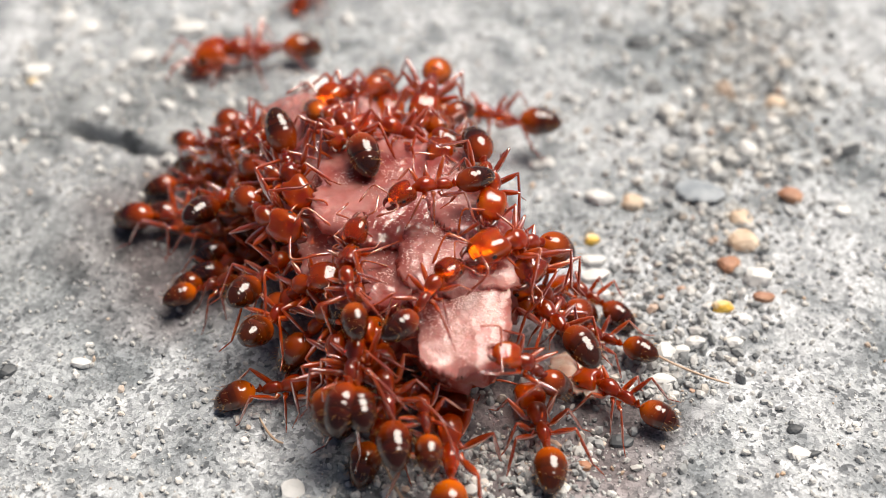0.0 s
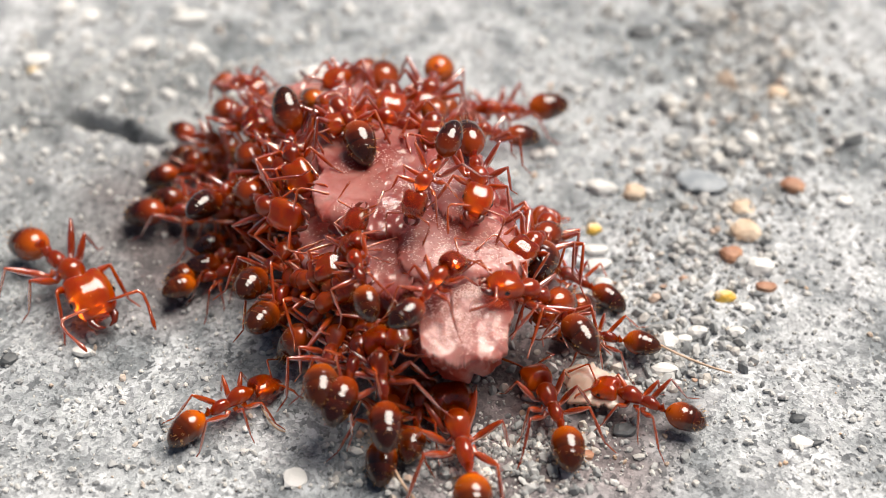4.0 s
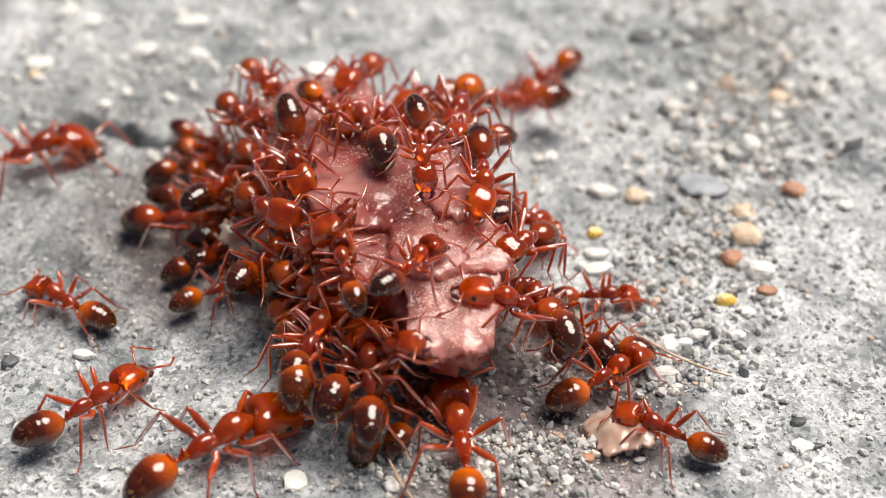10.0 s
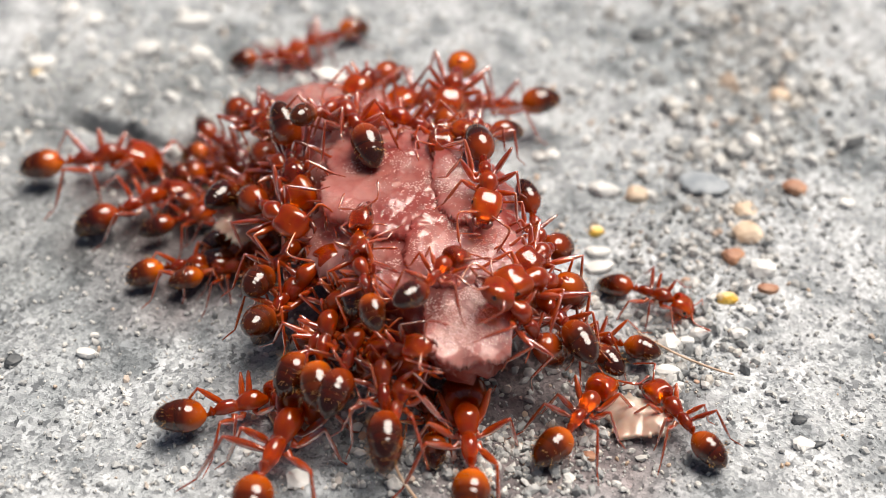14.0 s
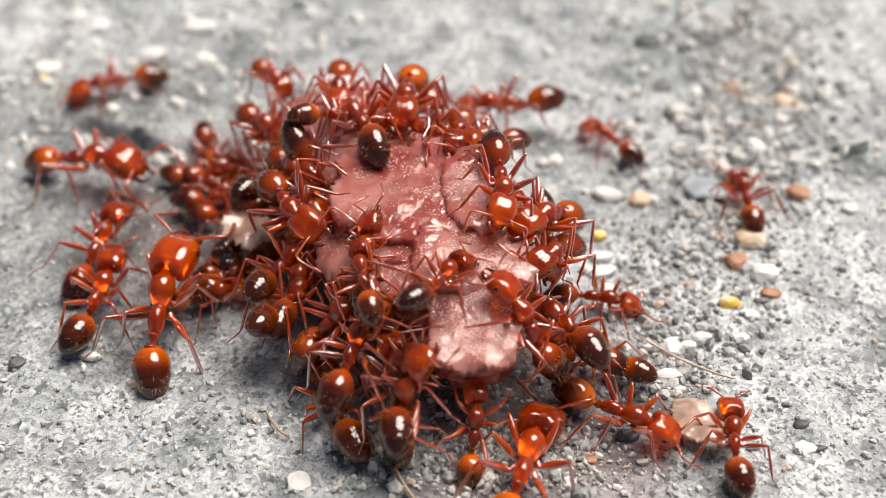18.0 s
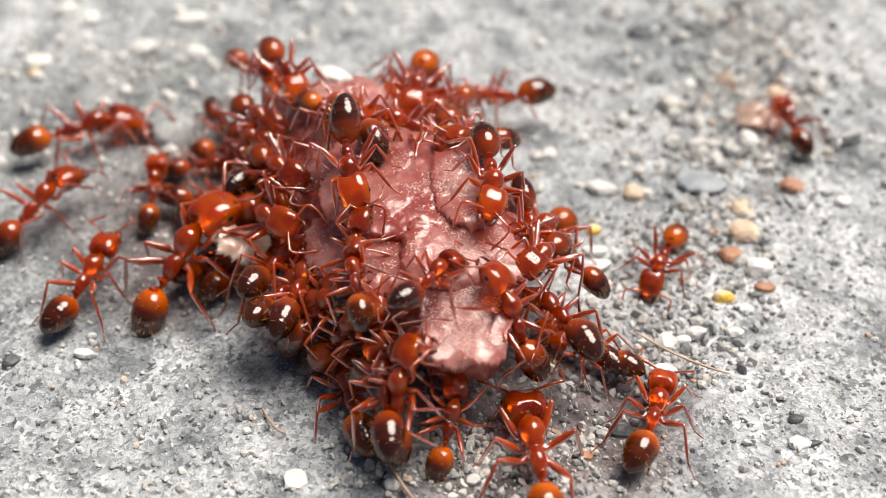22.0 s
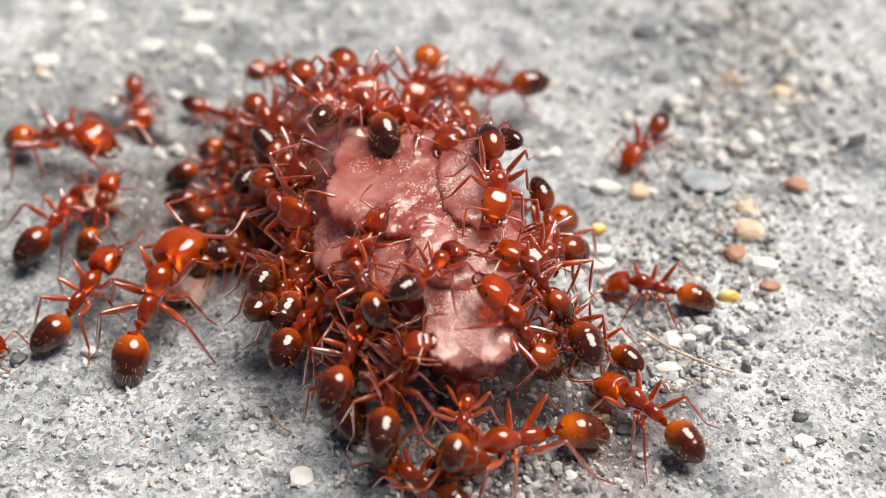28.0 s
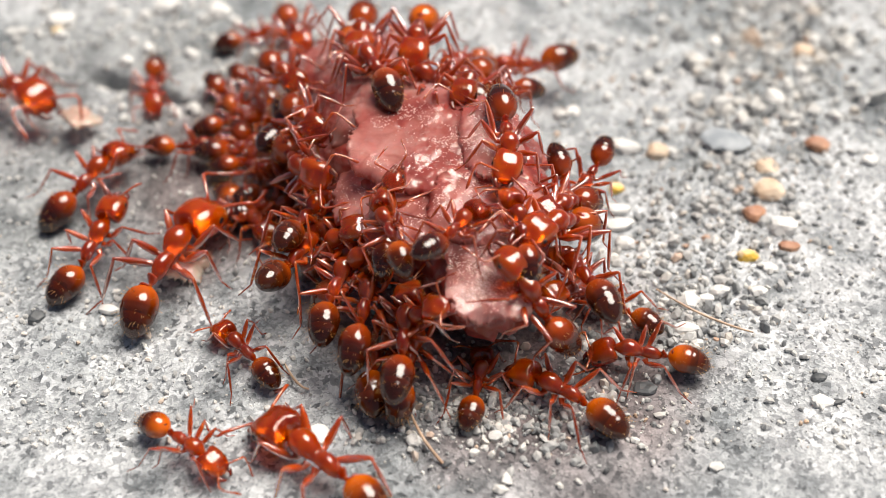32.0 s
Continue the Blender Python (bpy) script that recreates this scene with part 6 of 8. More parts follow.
    roam("R5", [(0, 4.53, -2.8, 0, 0, 0, 139), (1, 4.33, -2.76, 0, 0, 0, 148), (2, 4.19, -2.49, 0, 0, 0, 142), (3, 4.11, -2.47, 0, 0, 0, 143), (6, 4.19, -2.88, 0, 0, 0, 150), (7, 3.92, -2.93, 0, 0, 0, 175), (8, 4.49, -3.2, 0, 0, 0, 163), (9, 5.49, -3.08, 0, 0, 0, 148), (9.33, 5.19, -3.06, 0, 0, 0, 103), (9.67, 4.9, -3.04, 0, 0, 0, 47), (10, 4.6, -3.02, 0, 0, 0, 2), (11, 4.77, -2.93, 0, 0, 0, -14), (12, 5.72, -2.99, 0, 0, 0, -18), (13, 6.03, -3.17, 0, 0, 0, -44), (14, 6.17, -3, 0, 0, 0, -26), (15.25, 6.12, -4.14, 0, 0, 0, 21), (16.5, 6.07, -5.29, 0, 0, 0, 67), (17, 6.05, -5.84, 0, 0, 0, 71), (17.6, 5, -3.79, 0, 0, 0, 44), (18, 4.47, -3.01, 0, 0, 0, -12), (18.33, 4.17, -3.19, 0.37, 18, -7, 36), (18.67, 3.87, -3.38, 0.74, 24, -33, 101), (19, 3.57, -3.57, 1.1, 5, -45, 163), (20, 3.35, -3.25, 1.18, 9, -44, 152), (21, 3.26, -3.09, 1.23, 9, -43, 152), (22, 3.47, -2.99, 1.46, 8, -28, 155), (23, 2.72, -4.3, 2.71, -2, -44, -176), (24, 2.76, -4.82, 2.86, 2, -34, 170), (25, 2.69, -5.21, 3.12, -1, -32, 175), (28, 2.09, -5.45, 3.12, 7, -40, 147), (29, 1.62, -5.12, 3.12, 14, -53, 141), (30, 1.37, -5.71, 3.78, 11, -15, 106), (31, 1.21, -5.49, 3.76, 14, -15, 94), (32, 1.27, -5.8, 3.7, 13, -15, 101)])
    roam("R6", [(0, 1.99, -4.09, 3.13, -10, -31, -140), (1, 3.09, -1.08, 1.29, 2, -43, -177), (2, 2.56, -3.35, 2.68, -15, -34, -136), (2.5, 2.73, -3.32, 2.37, 12, -23, 162), (3, 2.89, -3.29, 2.05, 16, 2, 112), (4.5, 2.65, -2.31, 1.63, 20, 22, 81), (6, 2.4, -1.34, 1.2, 12, 41, 44), (7, 2.06, -1.47, 1.43, 8, 42, 33), (8, 2.23, -0.93, 1.25, 9, 42, 32), (9, 2.79, -0.81, 1.11, 13, 37, 45), (10, 2.19, -1.39, 1.36, 12, 40, 47), (10.33, 2.14, -2.52, 1.79, 37, 13, 99), (10.67, 2.08, -3.65, 2.21, 26, -32, 157), (11, 2.03, -4.78, 2.64, -15, -40, -137), (12, 3.39, -2.59, 0, 0, 0, -110), (13, 2.56, -4.69, 1.05, -20, -11, -107), (14, 2.24, -5.5, 2.64, -15, -37, -137), (17, 4.49, -1.07, 0, 0, 0, -170), (18, 2.59, -2.65, 2.76, -19, -32, -122), (19, 3.63, -1.03, 1.11, -14, -35, -130), (20, 3.18, -1.29, 0.97, -16, -25, -113), (21, 2.82, -1.08, 1.06, -16, -32, -118), (23, 3.05, -1.58, 0.99, -16, -28, -114), (25, 3.04, -1.58, 0.98, -16, -27, -115), (28, 2.84, -1.75, 1.09, -17, -20, -110), (29, 2.91, -1.67, 1.13, -16, -18, -111), (30, 3.2, -2.79, 0.89, -16, -27, -117), (31, 2.94, -2.32, 0.87, -16, -28, -121), (32, 2.3, -5.01, 2.77, -16, -33, -126)])
    roam("B1", [(0, 0.2, -9.01, 0, 0, 0, 91), (1, 0.43, -8.92, 0, 0, 0, 89), (2, 0.3, -9.72, 1.12, -4, 0, 98), (3, 0.36, -9.07, 0, 0, 0, 105), (6, 0.65, -9.51, 0, 0, 0, 89), (7, 0.7, -9.51, 0, 0, 0, 88), (8, 0.72, -8.81, 0, 0, 0, 93), (9, 0.75, -8.95, 0, 0, 0, 95), (10, 0.41, -8.91, 0, 0, 0, 98), (11, 0.46, -8.87, 0, 0, 0, 92), (12, 0.54, -8.98, 0, 0, 0, 100), (13, 0.67, -9.19, 0, 0, 0, 94), (14, 0.55, -8.98, 0, 0, 0, 94), (16.5, 1.06, -9.34, 0, 0, 0, 99), (17, 1.26, -9.54, 0, 0, 0, 95), (18, 1.98, -9.72, 0, 0, 0, 72), (19, 2.01, -10.07, 0, 0, 0, 64), (20, 2.26, -9.89, 0, 0, 0, 72), (21, 2.51, -9.9, 0, 0, 0, 71), (22, 2.41, -9.43, 0, 0, 0, 98), (23, 2.61, -9.38, 0, 0, 0, 98), (24, 2.48, -8.71, 0, 0, 0, 97), (25, 2.37, -8.32, 0, 0, 0, 81), (27.5, 2.24, -8.5, 0, 0, 0, 138), (28, 1.98, -8.97, 0, 0, 0, -164), (28.5, 0.59, -10.99, 0, 0, 0, -180), (29, 0.24, -12.59, 0, 0, 0, 166), (30, -3.51, -11.25, 0, 0, 0, 143), (31, -3.78, -10.9, 0, 0, 0, 137), (32, -3.7, -11.03, 0, 0, 0, 141)])
    roam("B2", [(0, -2.34, -13.79, 0, 0, 0, 134), (14, -2.46, -14.09, 0, 0, 0, 134), (25, -0.42, -13, 0, 0, 0, 151), (27.5, 0.38, -11.34, 0, 0, 0, 149), (28, -0.78, -10.13, 0, 0, 0, 148), (28.5, -3.58, -8.93, 0, 0, 0, 142), (29, -4, -9.09, 0, 0, 0, 138), (30, -4.34, -8.27, 0, 0, 0, 120), (31, -5.07, -7.31, 0, 0, 0, 131), (32, -6.29, -7.07, 0, 0, 0, 134)])
    roam("S", [(0, -19.86, -2.43, 0, 0, 0, 18), (26, -18.17, -3.19, 0, 0, 0, 14), (27.6, -15.79, -3.54, 0, 0, 0, -4), (28.2, -13.19, -5.83, 0, 0, 0, -25), (28.6, -9.22, -7.86, 0, 0, 0, 0), (29, -8.18, -8.43, 0, 0, 0, 21), (29.5, -8.04, -9.18, 0, 0, 0, -10), (30, -7.17, -10.12, 0, 0, 0, -38), (31, -7.55, -9.78, 0, 0, 0, -24), (32, -7.49, -10.21, 0, 0, 0, -35)])
    roam("B3", [(0, -1.75, -7.91, 0, 0, 0, 72), (1, -1.71, -8.06, 0, 0, 0, 72), (2, -1.73, -7.94, 0, 0, 0, 70), (3, -1.49, -8.33, 0, 0, 0, 82), (6, -1.78, -7.78, 0, 0, 0, 79), (7, -1.65, -7.77, 0.82, -5, -39, 61), (8, -1.63, -8.31, 1.29, -12, -3, 77), (9, -1.6, -7.51, 0.82, -7, -39, 63), (10, -1.67, -7.57, 0.82, -9, -39, 67), (11, -1.6, -7.58, 0.82, -8, -38, 67), (12, -1.36, -7.64, 0.84, -10, -40, 69), (13, -1.24, -8.09, 0.82, -12, -38, 78), (14, -1.22, -8.72, 1.31, -10, -2, 75), (17, -1.12, -7.94, 0.89, -3, -28, 78), (18, -0.73, -8.31, 1.8, -11, -65, 56), (19, -1.17, -7.74, 0.82, -8, -39, 63), (20, -1.24, -7.74, 0.77, -3, -23, 77), (21, -0.86, -8.24, 1.8, -24, -60, 75), (22, -0.84, -8.3, 1.93, -24, -58, 75), (23, -0.81, -8.37, 1.98, -9, -62, 56), (24, -0.97, -8.5, 2.11, -10, -57, 60), (25, -1.06, -8.24, 1.85, -10, -63, 49), (28, -1.43, -8.18, 1.27, -3, -19, 75), (29, -1.25, -7.76, 1.03, 1, -35, 70), (30, -0.72, -8.38, 1.86, -2, -63, 42), (31, -1.01, -8.26, 1.86, -10, -61, 53), (32, -1.41, -7.8, 0.91, -2, -27, 71)])
    roam("B4", [(0, -2.73, -6.99, 1.51, -19, -11, 82), (2, -2.94, -7.29, 1.49, -12, 8, 77), (6, -3.02, -6.77, 1.39, -13, 4, 79), (9, -3.36, -6.7, 1.77, -12, -12, 71), (12, -3.46, -6.64, 1.77, -6, -15, 59), (13, -3.22, -5.34, 1.52, 24, -57, 4), (13.5, -3.16, -6.03, 1.63, -11, -38, 53), (14, -3.1, -6.71, 1.74, -19, -9, 79), (16.5, -3.16, -7.35, 0, 0, 0, 96), (17, -3.11, -7.56, 0, 0, 0, 92), (18, -3.19, -7.44, 0, 0, 0, 110), (19, -2.98, -7.24, 0, 0, 0, 107), (20, -3.06, -7.06, 0, 0, 0, 108), (21, -2.69, -7.24, 0, 0, 0, 102), (22, -2.67, -7.25, 0, 0, 0, 103), (23, -2.74, -7.1, 0, 0, 0, 100), (24, -2.8, -7.13, 0, 0, 0, 100), (25, -2.84, -7, 0, 0, 0, 97), (28, -2.97, -6.73, 0, 0, 0, 93), (29, -2.55, -7.16, 0, 0, 0, 86), (30, -1.46, -7.95, 1.64, -29, -3, 90), (31, -1.76, -6.84, 1.84, -1, -60, 43), (31.5, -2.13, -7.06, 0.92, -7, -30, 66), (32, -2.5, -7.28, 0, 0, 0, 82)])
    roam("B5", [(0, -0.37, -8.69, 1.4, -11, -4, 98), (6, -0.86, -7.7, 0, 0, 0, 78), (9, -1, -7.58, 0, 0, 0, 76), (12, -0.9, -7.61, 0, 0, 0, 77), (14, -0.51, -7.94, 0, 0, 0, 99), (17, 0.3, -9, 1.37, 10, -5, 71), (18, 0.67, -8.47, 0.84, 6, -49, 83), (19, 0.49, -8.99, 1.33, 4, -7, 85), (20, 0.35, -8.28, 0.85, 10, -48, 72), (21, 0.3, -8.25, 0.85, 10, -48, 71), (22, 0.16, -8.37, 0.85, 9, -48, 71), (23, 0.28, -8.31, 0.85, 10, -49, 71), (24, 0.23, -9.02, 1.35, 7, -6, 78), (25, 0.19, -8.99, 1.35, 6, -6, 81), (28, 0.29, -9.11, 1.4, 6, -3, 80), (29, 0.49, -9.08, 1.41, 6, -2, 80), (30, 0.62, -9.09, 1.34, 7, -7, 79), (31, 0.44, -8.34, 0.84, 9, -49, 75), (32, 0.31, -8.18, 0, 0, 0, 81)])
    roam("B6", [(0, -4.54, -5.03, 1.41, -12, 4, 62), (1, -4.67, -4.91, 1.42, -12, 5, 61), (2, -4.79, -5.17, 1.43, -12, 5, 62), (3, -4.28, -4.7, 1.53, -22, -7, 67), (6, -4.64, -4.79, 1.39, -11, 3, 63), (7.5, -4.26, -4.59, 1.94, -6, -26, 30), (9, -3.88, -4.39, 2.49, 22, -45, -18), (10, -3.47, -3.99, 2.88, 36, -58, -25), (11, -3.44, -4.07, 2.68, 50, -47, -45), (12, -3.42, -3.79, 2.72, 53, -56, -60), (12.5, -3.98, -4.28, 2.06, -8, -39, 26), (13, -4.55, -4.77, 1.41, -14, 4, 66), (14, -4.6, -4.96, 1.39, -12, 3, 62), (17, -4.49, -4.94, 1.38, -13, 3, 62), (20, -4.6, -4.55, 1.37, -14, 2, 61), (23, -4.4, -4.63, 1.38, -14, 3, 62), (25, -4.23, -5.11, 1.39, -11, 3, 61), (28, -4.64, -4.42, 1.37, -14, 2, 61), (29, -4.61, -5, 1.39, -13, 3, 62), (30, -4.49, -5.01, 1.38, -13, 2, 63), (31, -4.73, -4.61, 1.37, -14, 2, 62), (32, -4.74, -4.85, 1.38, -13, 2, 61)])
    roam("B7", [(0, -1.93, -7.75, 2.04, -28, 3, 89), (1, -2.79, -6.26, 1.83, -21, -35, 51), (2, -3.64, -4.78, 1.62, 29, -53, -20), (6, -3.85, -4.27, 2.07, 27, -49, -25), (9, -2.82, -4.65, 2.72, 46, -56, -19), (9.5, -3.23, -5.56, 2.1, -2, -33, 43), (10, -3.65, -6.48, 1.48, -10, 6, 72), (12, -3.89, -6.26, 1.44, -4, 3, 63), (13, -3.65, -6.65, 1.48, -6, 4, 62), (15, -3.12, -6.15, 1.65, -1, -28, 30), (17, -2.59, -5.65, 1.82, 30, -50, -20), (18.5, -3.08, -5.85, 1.82, -9, -36, 34), (20, -3.56, -6.06, 1.82, -20, -7, 67), (20.5, -3.42, -5.51, 1.68, -10, -36, 42), (21, -3.27, -4.96, 1.53, 25, -54, -6), (22, -3.41, -4.89, 1.53, 24, -54, -11), (23, -3.39, -4.9, 1.65, 27, -55, -15), (24, -3.47, -4.97, 1.6, 24, -56, -11), (25, -3.39, -5.03, 1.55, 27, -55, -12), (26.5, -3.69, -5.37, 1.49, -4, -29, 36), (28, -4, -5.71, 1.43, -7, 4, 63), (29, -3.33, -6.33, 1.68, -20, -9, 69), (29.5, -3.12, -5.8, 1.57, -9, -37, 42), (30, -2.91, -5.27, 1.47, 27, -53, -8), (31, -3.07, -5.07, 1.42, 26, -52, -4), (31.5, -3.21, -5.58, 1.5, -11, -36, 44), (32, -3.34, -6.08, 1.58, -23, -7, 71)])
    roam("B8", [(0, -7.14, -2.26, 0, 0, 0, 21), (1, -7.26, -2.26, 0, 0, 0, 22), (2, -7.13, -2.64, 0, 0, 0, 19), (3, -7.36, -2.22, 0, 0, 0, 20), (6, -6.71, -2.8, 0, 0, 0, 24), (7, -6.89, -2.64, 0, 0, 0, 18), (8, -7.15, -2.78, 0, 0, 0, 20), (9, -7.12, -2.57, 0, 0, 0, 20), (10, -6.96, -2.78, 0, 0, 0, 24), (11, -6.83, -3.01, 0, 0, 0, 21), (12, -7, -2.68, 0, 0, 0, 27), (13, -7.64, -1.86, 0, 0, 0, 35), (14, -7.1, -2.05, 0, 0, 0, 15), (17, -7.66, -3.16, 0, 0, 0, 39), (19, -7.26, -2.5, 0, 0, 0, 0), (23, -7.02, -1.85, 0, 0, 0, 9), (28, -7.03, -1.5, 0, 0, 0, -9), (30, -6.9, -1.83, 0, 0, 0, -19), (32, -7.5, -1.54, 0, 0, 0, -8)])
    roam("U1", [(0, 19.7, -4.13, 0, 0, 0, 144), (24, 17.05, -4.39, 0, 0, 0, 137), (25, 13.16, -3.9, 0, 0, 0, 117), (25.5, 10.7, -2.22, 0, 0, 0, 180), (27.5, 8.29, 4.16, 0, 0, 0, -131), (28, 7.03, 4.75, 0, 0, 0, -127), (29, 5.95, 0.09, 0, 0, 0, -116), (30, 5.79, -0.44, 0, 0, 0, 177), (31, 4.4, -1.1, 0, 0, 0, 166), (31.5, 4.01, -1.37, 1, -9, -1, -156), (32, 3.61, -1.64, 1.99, -16, 4, -118)])
    roam("Q1", [(0, -25.05, 8.7, -0.01, 0, -1, -10), (1, -19.5, 7.6, 0, 0, 0, -20), (1.3, -12.09, 5.81, 0.03, 0, -5, -66), (1.6, -12.05, 1.63, -0.02, 0, 6, -71), (1.8, -12.6, 1.99, -0.02, 0, 6, -73), (2, -12.67, 1.22, -0.02, 0, 6, -81), (2.2, -12.29, 1.08, -0.02, 0, 1, -70), (2.4, -13.89, 0.45, 0.16, 0, -12, -90), (2.8, -17.45, -0.78, 0.16, 0, -12, -95), (4.5, -24, 4, -0.05, 0, 0, -110), (21, -26.87, 20.13, -0.15, 0, 0, -33), (22.4, -19.87, 14.79, -0.09, 0, 0, -12), (23, -16.76, 13.53, -0.07, 0, 0, -20), (24, -7.71, 11.97, -0.04, 0, 0, -15), (25, -9.27, 12.31, -0.04, 0, -1, -62), (26.25, -9.12, 12.4, -0.04, 0, 0, -108), (27.5, -8.97, 12.49, -0.04, 0, 0, -153), (27.75, -10.33, 9.85, -0.03, 0, 0, -111), (28, -11.69, 7.2, -0.01, 0, 0, -69), (29, -12.64, 9.03, -0.03, 0, 0, -32), (29.33, -12.5, 8.75, -0.03, 0, 0, -83), (29.67, -12.37, 8.46, -0.03, 0, 0, -151), (30, -12.23, 8.18, -0.03, 0, 0, 158), (30.5, -11.78, 7.24, -0.02, 0, 0, -135), (31, -11.33, 6.3, -0.01, 0, 0, -67), (32, -11.39, 5.59, 0, 0, 0, -79)])
    roam("T1", [(0, -3.06, 3.82, 2.99, -1, -25, -124), (3, -3.32, 4.72, 2.55, 3, -27, -110), (6, -2.9, 4.64, 2.57, -1, -30, -114), (7, -2.96, 4.81, 2.63, -1, -28, -112), (8, -3.2, 4.91, 2.77, 0, -22, -106), (9, -3.04, 4.9, 2.69, -2, -23, -105), (10, -2.99, 4.84, 2.75, -2, -23, -105), (11, -2.83, 4.57, 2.81, -3, -22, -106), (12, -2.94, 4.58, 2.78, -1, -22, -108), (13, -2.64, 4.17, 2.77, -1, -25, -111), (14, -2.6, 4.23, 2.78, -1, -24, -111), (17, -3.32, 3.38, 3.25, 0, -15, -107), (18, -3.7, 3.78, 3.07, 1, -15, -85), (20, -4.45, 4.27, 3.08, 1, -14, -75), (21, -4.63, 4.11, 3.06, 2, -15, -76), (22, -5.31, 4.1, 3.38, 2, -5, -64), (23, -4.92, 3.88, 2.96, 3, -18, -73), (24, -5.03, 4.11, 3.29, 3, -8, -74), (25, -4.91, 3.57, 2.95, 3, -19, -71), (28, -4.39, 2.97, 3.33, 3, -11, -67), (29, -4.06, 4.31, 3, 2, -16, -84), (30, -5.1, 3.67, 2.77, 3, -22, -62), (31, -5.43, 6.59, 1.76, 2, -19, -70), (32, -6.07, 6.35, 1.73, 6, -13, -70)])
    roam("T2", [(0, -2.1, 5.54, 1.44, -11, -19, -78), (6, -2.1, 2.87, 2.96, -19, -19, -85), (9, -0.66, 4.21, 1.94, -3, -26, -115), (11, -0.76, 4.21, 1.88, -2, -29, -117), (13, -0.99, 5.28, 1.09, -6, -29, -120), (14, -1.09, 5.33, 1.11, -7, -31, -118), (17, -1.49, 3.52, 2.38, -8, -31, -114), (19, -1.39, 3.27, 2.51, -6, -30, -113), (21, -0.6, 5.39, 1.14, -7, -29, -114), (23, -2.46, 6.18, 1.49, -11, -13, -74), (24, -2.19, 8.62, -0.01, 0, 0, -53), (24.5, -1.47, 8.44, -0.01, 0, 0, -104), (25, -0.75, 8.26, 0, 0, 0, -155), (26.5, -2, 6.04, 1.49, 0, -11, -113), (28, -3.25, 3.82, 2.99, -7, -19, -69), (30, -2.5, 3.55, 2.68, -23, -19, -62), (32, -3.52, 4.16, 2.9, 0, -19, -85)])
    roam("F1", [(0, -4.76, -1.88, 3.08, 60, -18, -60), (6, -4.74, -2.01, 3.08, 62, -22, -61), (9, -4.91, -1.87, 3.11, 61, -22, -60), (12, -4.6, -2.23, 3.11, 59, -25, -60), (14, -4.79, -2.11, 2.73, 42, -21, -59), (17, -4.14, -2.62, 3.59, 39, -8, -66), (20, -4.77, -1.72, 2.51, 46, -24, -60), (25, -4.98, -1.69, 2.21, 49, -26, -60), (28, -4.63, -1.54, 2.96, 63, -16, -65), (32, -4.48, -1.45, 2.81, 71, -19, -66)])
    roam("F3", [(0, -3.65, -4.48, 2.04, 26, -51, -26), (6, -3.59, -4.59, 1.86, 24, -55, -8), (12, -3.66, -4.53, 1.85, 26, -53, -20), (14.5, -3.99, -4.39, 1.61, -13, -33, 43), (17, -4.32, -4.25, 1.37, -18, 1, 79), (23, -3.85, -4.7, 1.79, -26, 0, 75), (28, -4.13, -4.09, 1.36, -17, 1, 74), (30, -3.77, -4.21, 1.5, -14, -34, 39), (32, -3.41, -4.34, 1.64, 26, -56, -25)])
    roam("F4", [(0, -2.1, -7.78, 2.24, -24, 0, 82), (6, -2.41, -7.35, 1.4, -10, 4, 78), (12, -2.61, -7.15, 1.39, -10, 3, 78), (17, -2.25, -7.59, 2.28, -23, -1, 77), (20, -2.3, -6.79, 1.98, -16, -35, 47), (23, -2.35, -5.98, 1.69, 24, -56, -11), (25.5, -2.36, -6.77, 1.94, -15, -35, 45), (28, -2.37, -7.57, 2.19, -22, -3, 74), (32, -2.56, -6.75, 1.54, -20, -10, 81)])
    roam("F5", [(0, -6.49, 2.37, 2.38, 21, -22, -50), (6, -6.37, 3.06, 2.51, 32, -26, -56), (12, -6.46, 3.07, 2.39, 17, -27, -56), (17, -5.84, 2.51, 2.53, 20, -16, -62), (20, -6.15, 2.65, 1.69, 27, -33, -48), (23, -6.25, 2.38, 2.17, 26, -16, -52), (28, -6.78, 3.33, 1.11, 17, -16, -49), (32, -7.7, 5.59, 0, 0, 0, -45)])
    roam("F6", [(0, -0.39, 3.51, 1.96, -5, -22, -109), (6, -0.39, 3.51, 1.87, -6, -29, -110), (9, -0.58, 3.82, 1.97, -6, -23, -108), (12, -0.38, 3.45, 1.9, -7, -25, -107), (17, -0.05, 3.32, 1.87, -6, -23, -110), (20, 0.02, 3.16, 1.73, -7, -26, -110), (24, -0.08, 3.28, 1.88, -6, -25, -111), (28, -0.07, 3.27, 1.82, -6, -25, -111), (30, 0.21, 2.97, 1.79, -7, -27, -110), (32, -0.14, 1.86, 2.82, -9, -27, -108)])
    roam("F8", [(0, -2.46, -6.57, 0, 0, 0, 79), (3, -1.98, -6.78, 1.05, -1, -31, 34), (6, -1.49, -7, 2.1, 32, -49, -32), (12, -1.27, -7.31, 2.22, 22, -44, -16), (17, -1.1, -7.44, 2.03, 29, -51, -27), (23, -1.14, -7.51, 2.27, 18, -46, -10), (28, -1.16, -7.68, 2.25, 17, -55, -2), (32, -1.08, -7.45, 2.01, 27, -54, -18)])
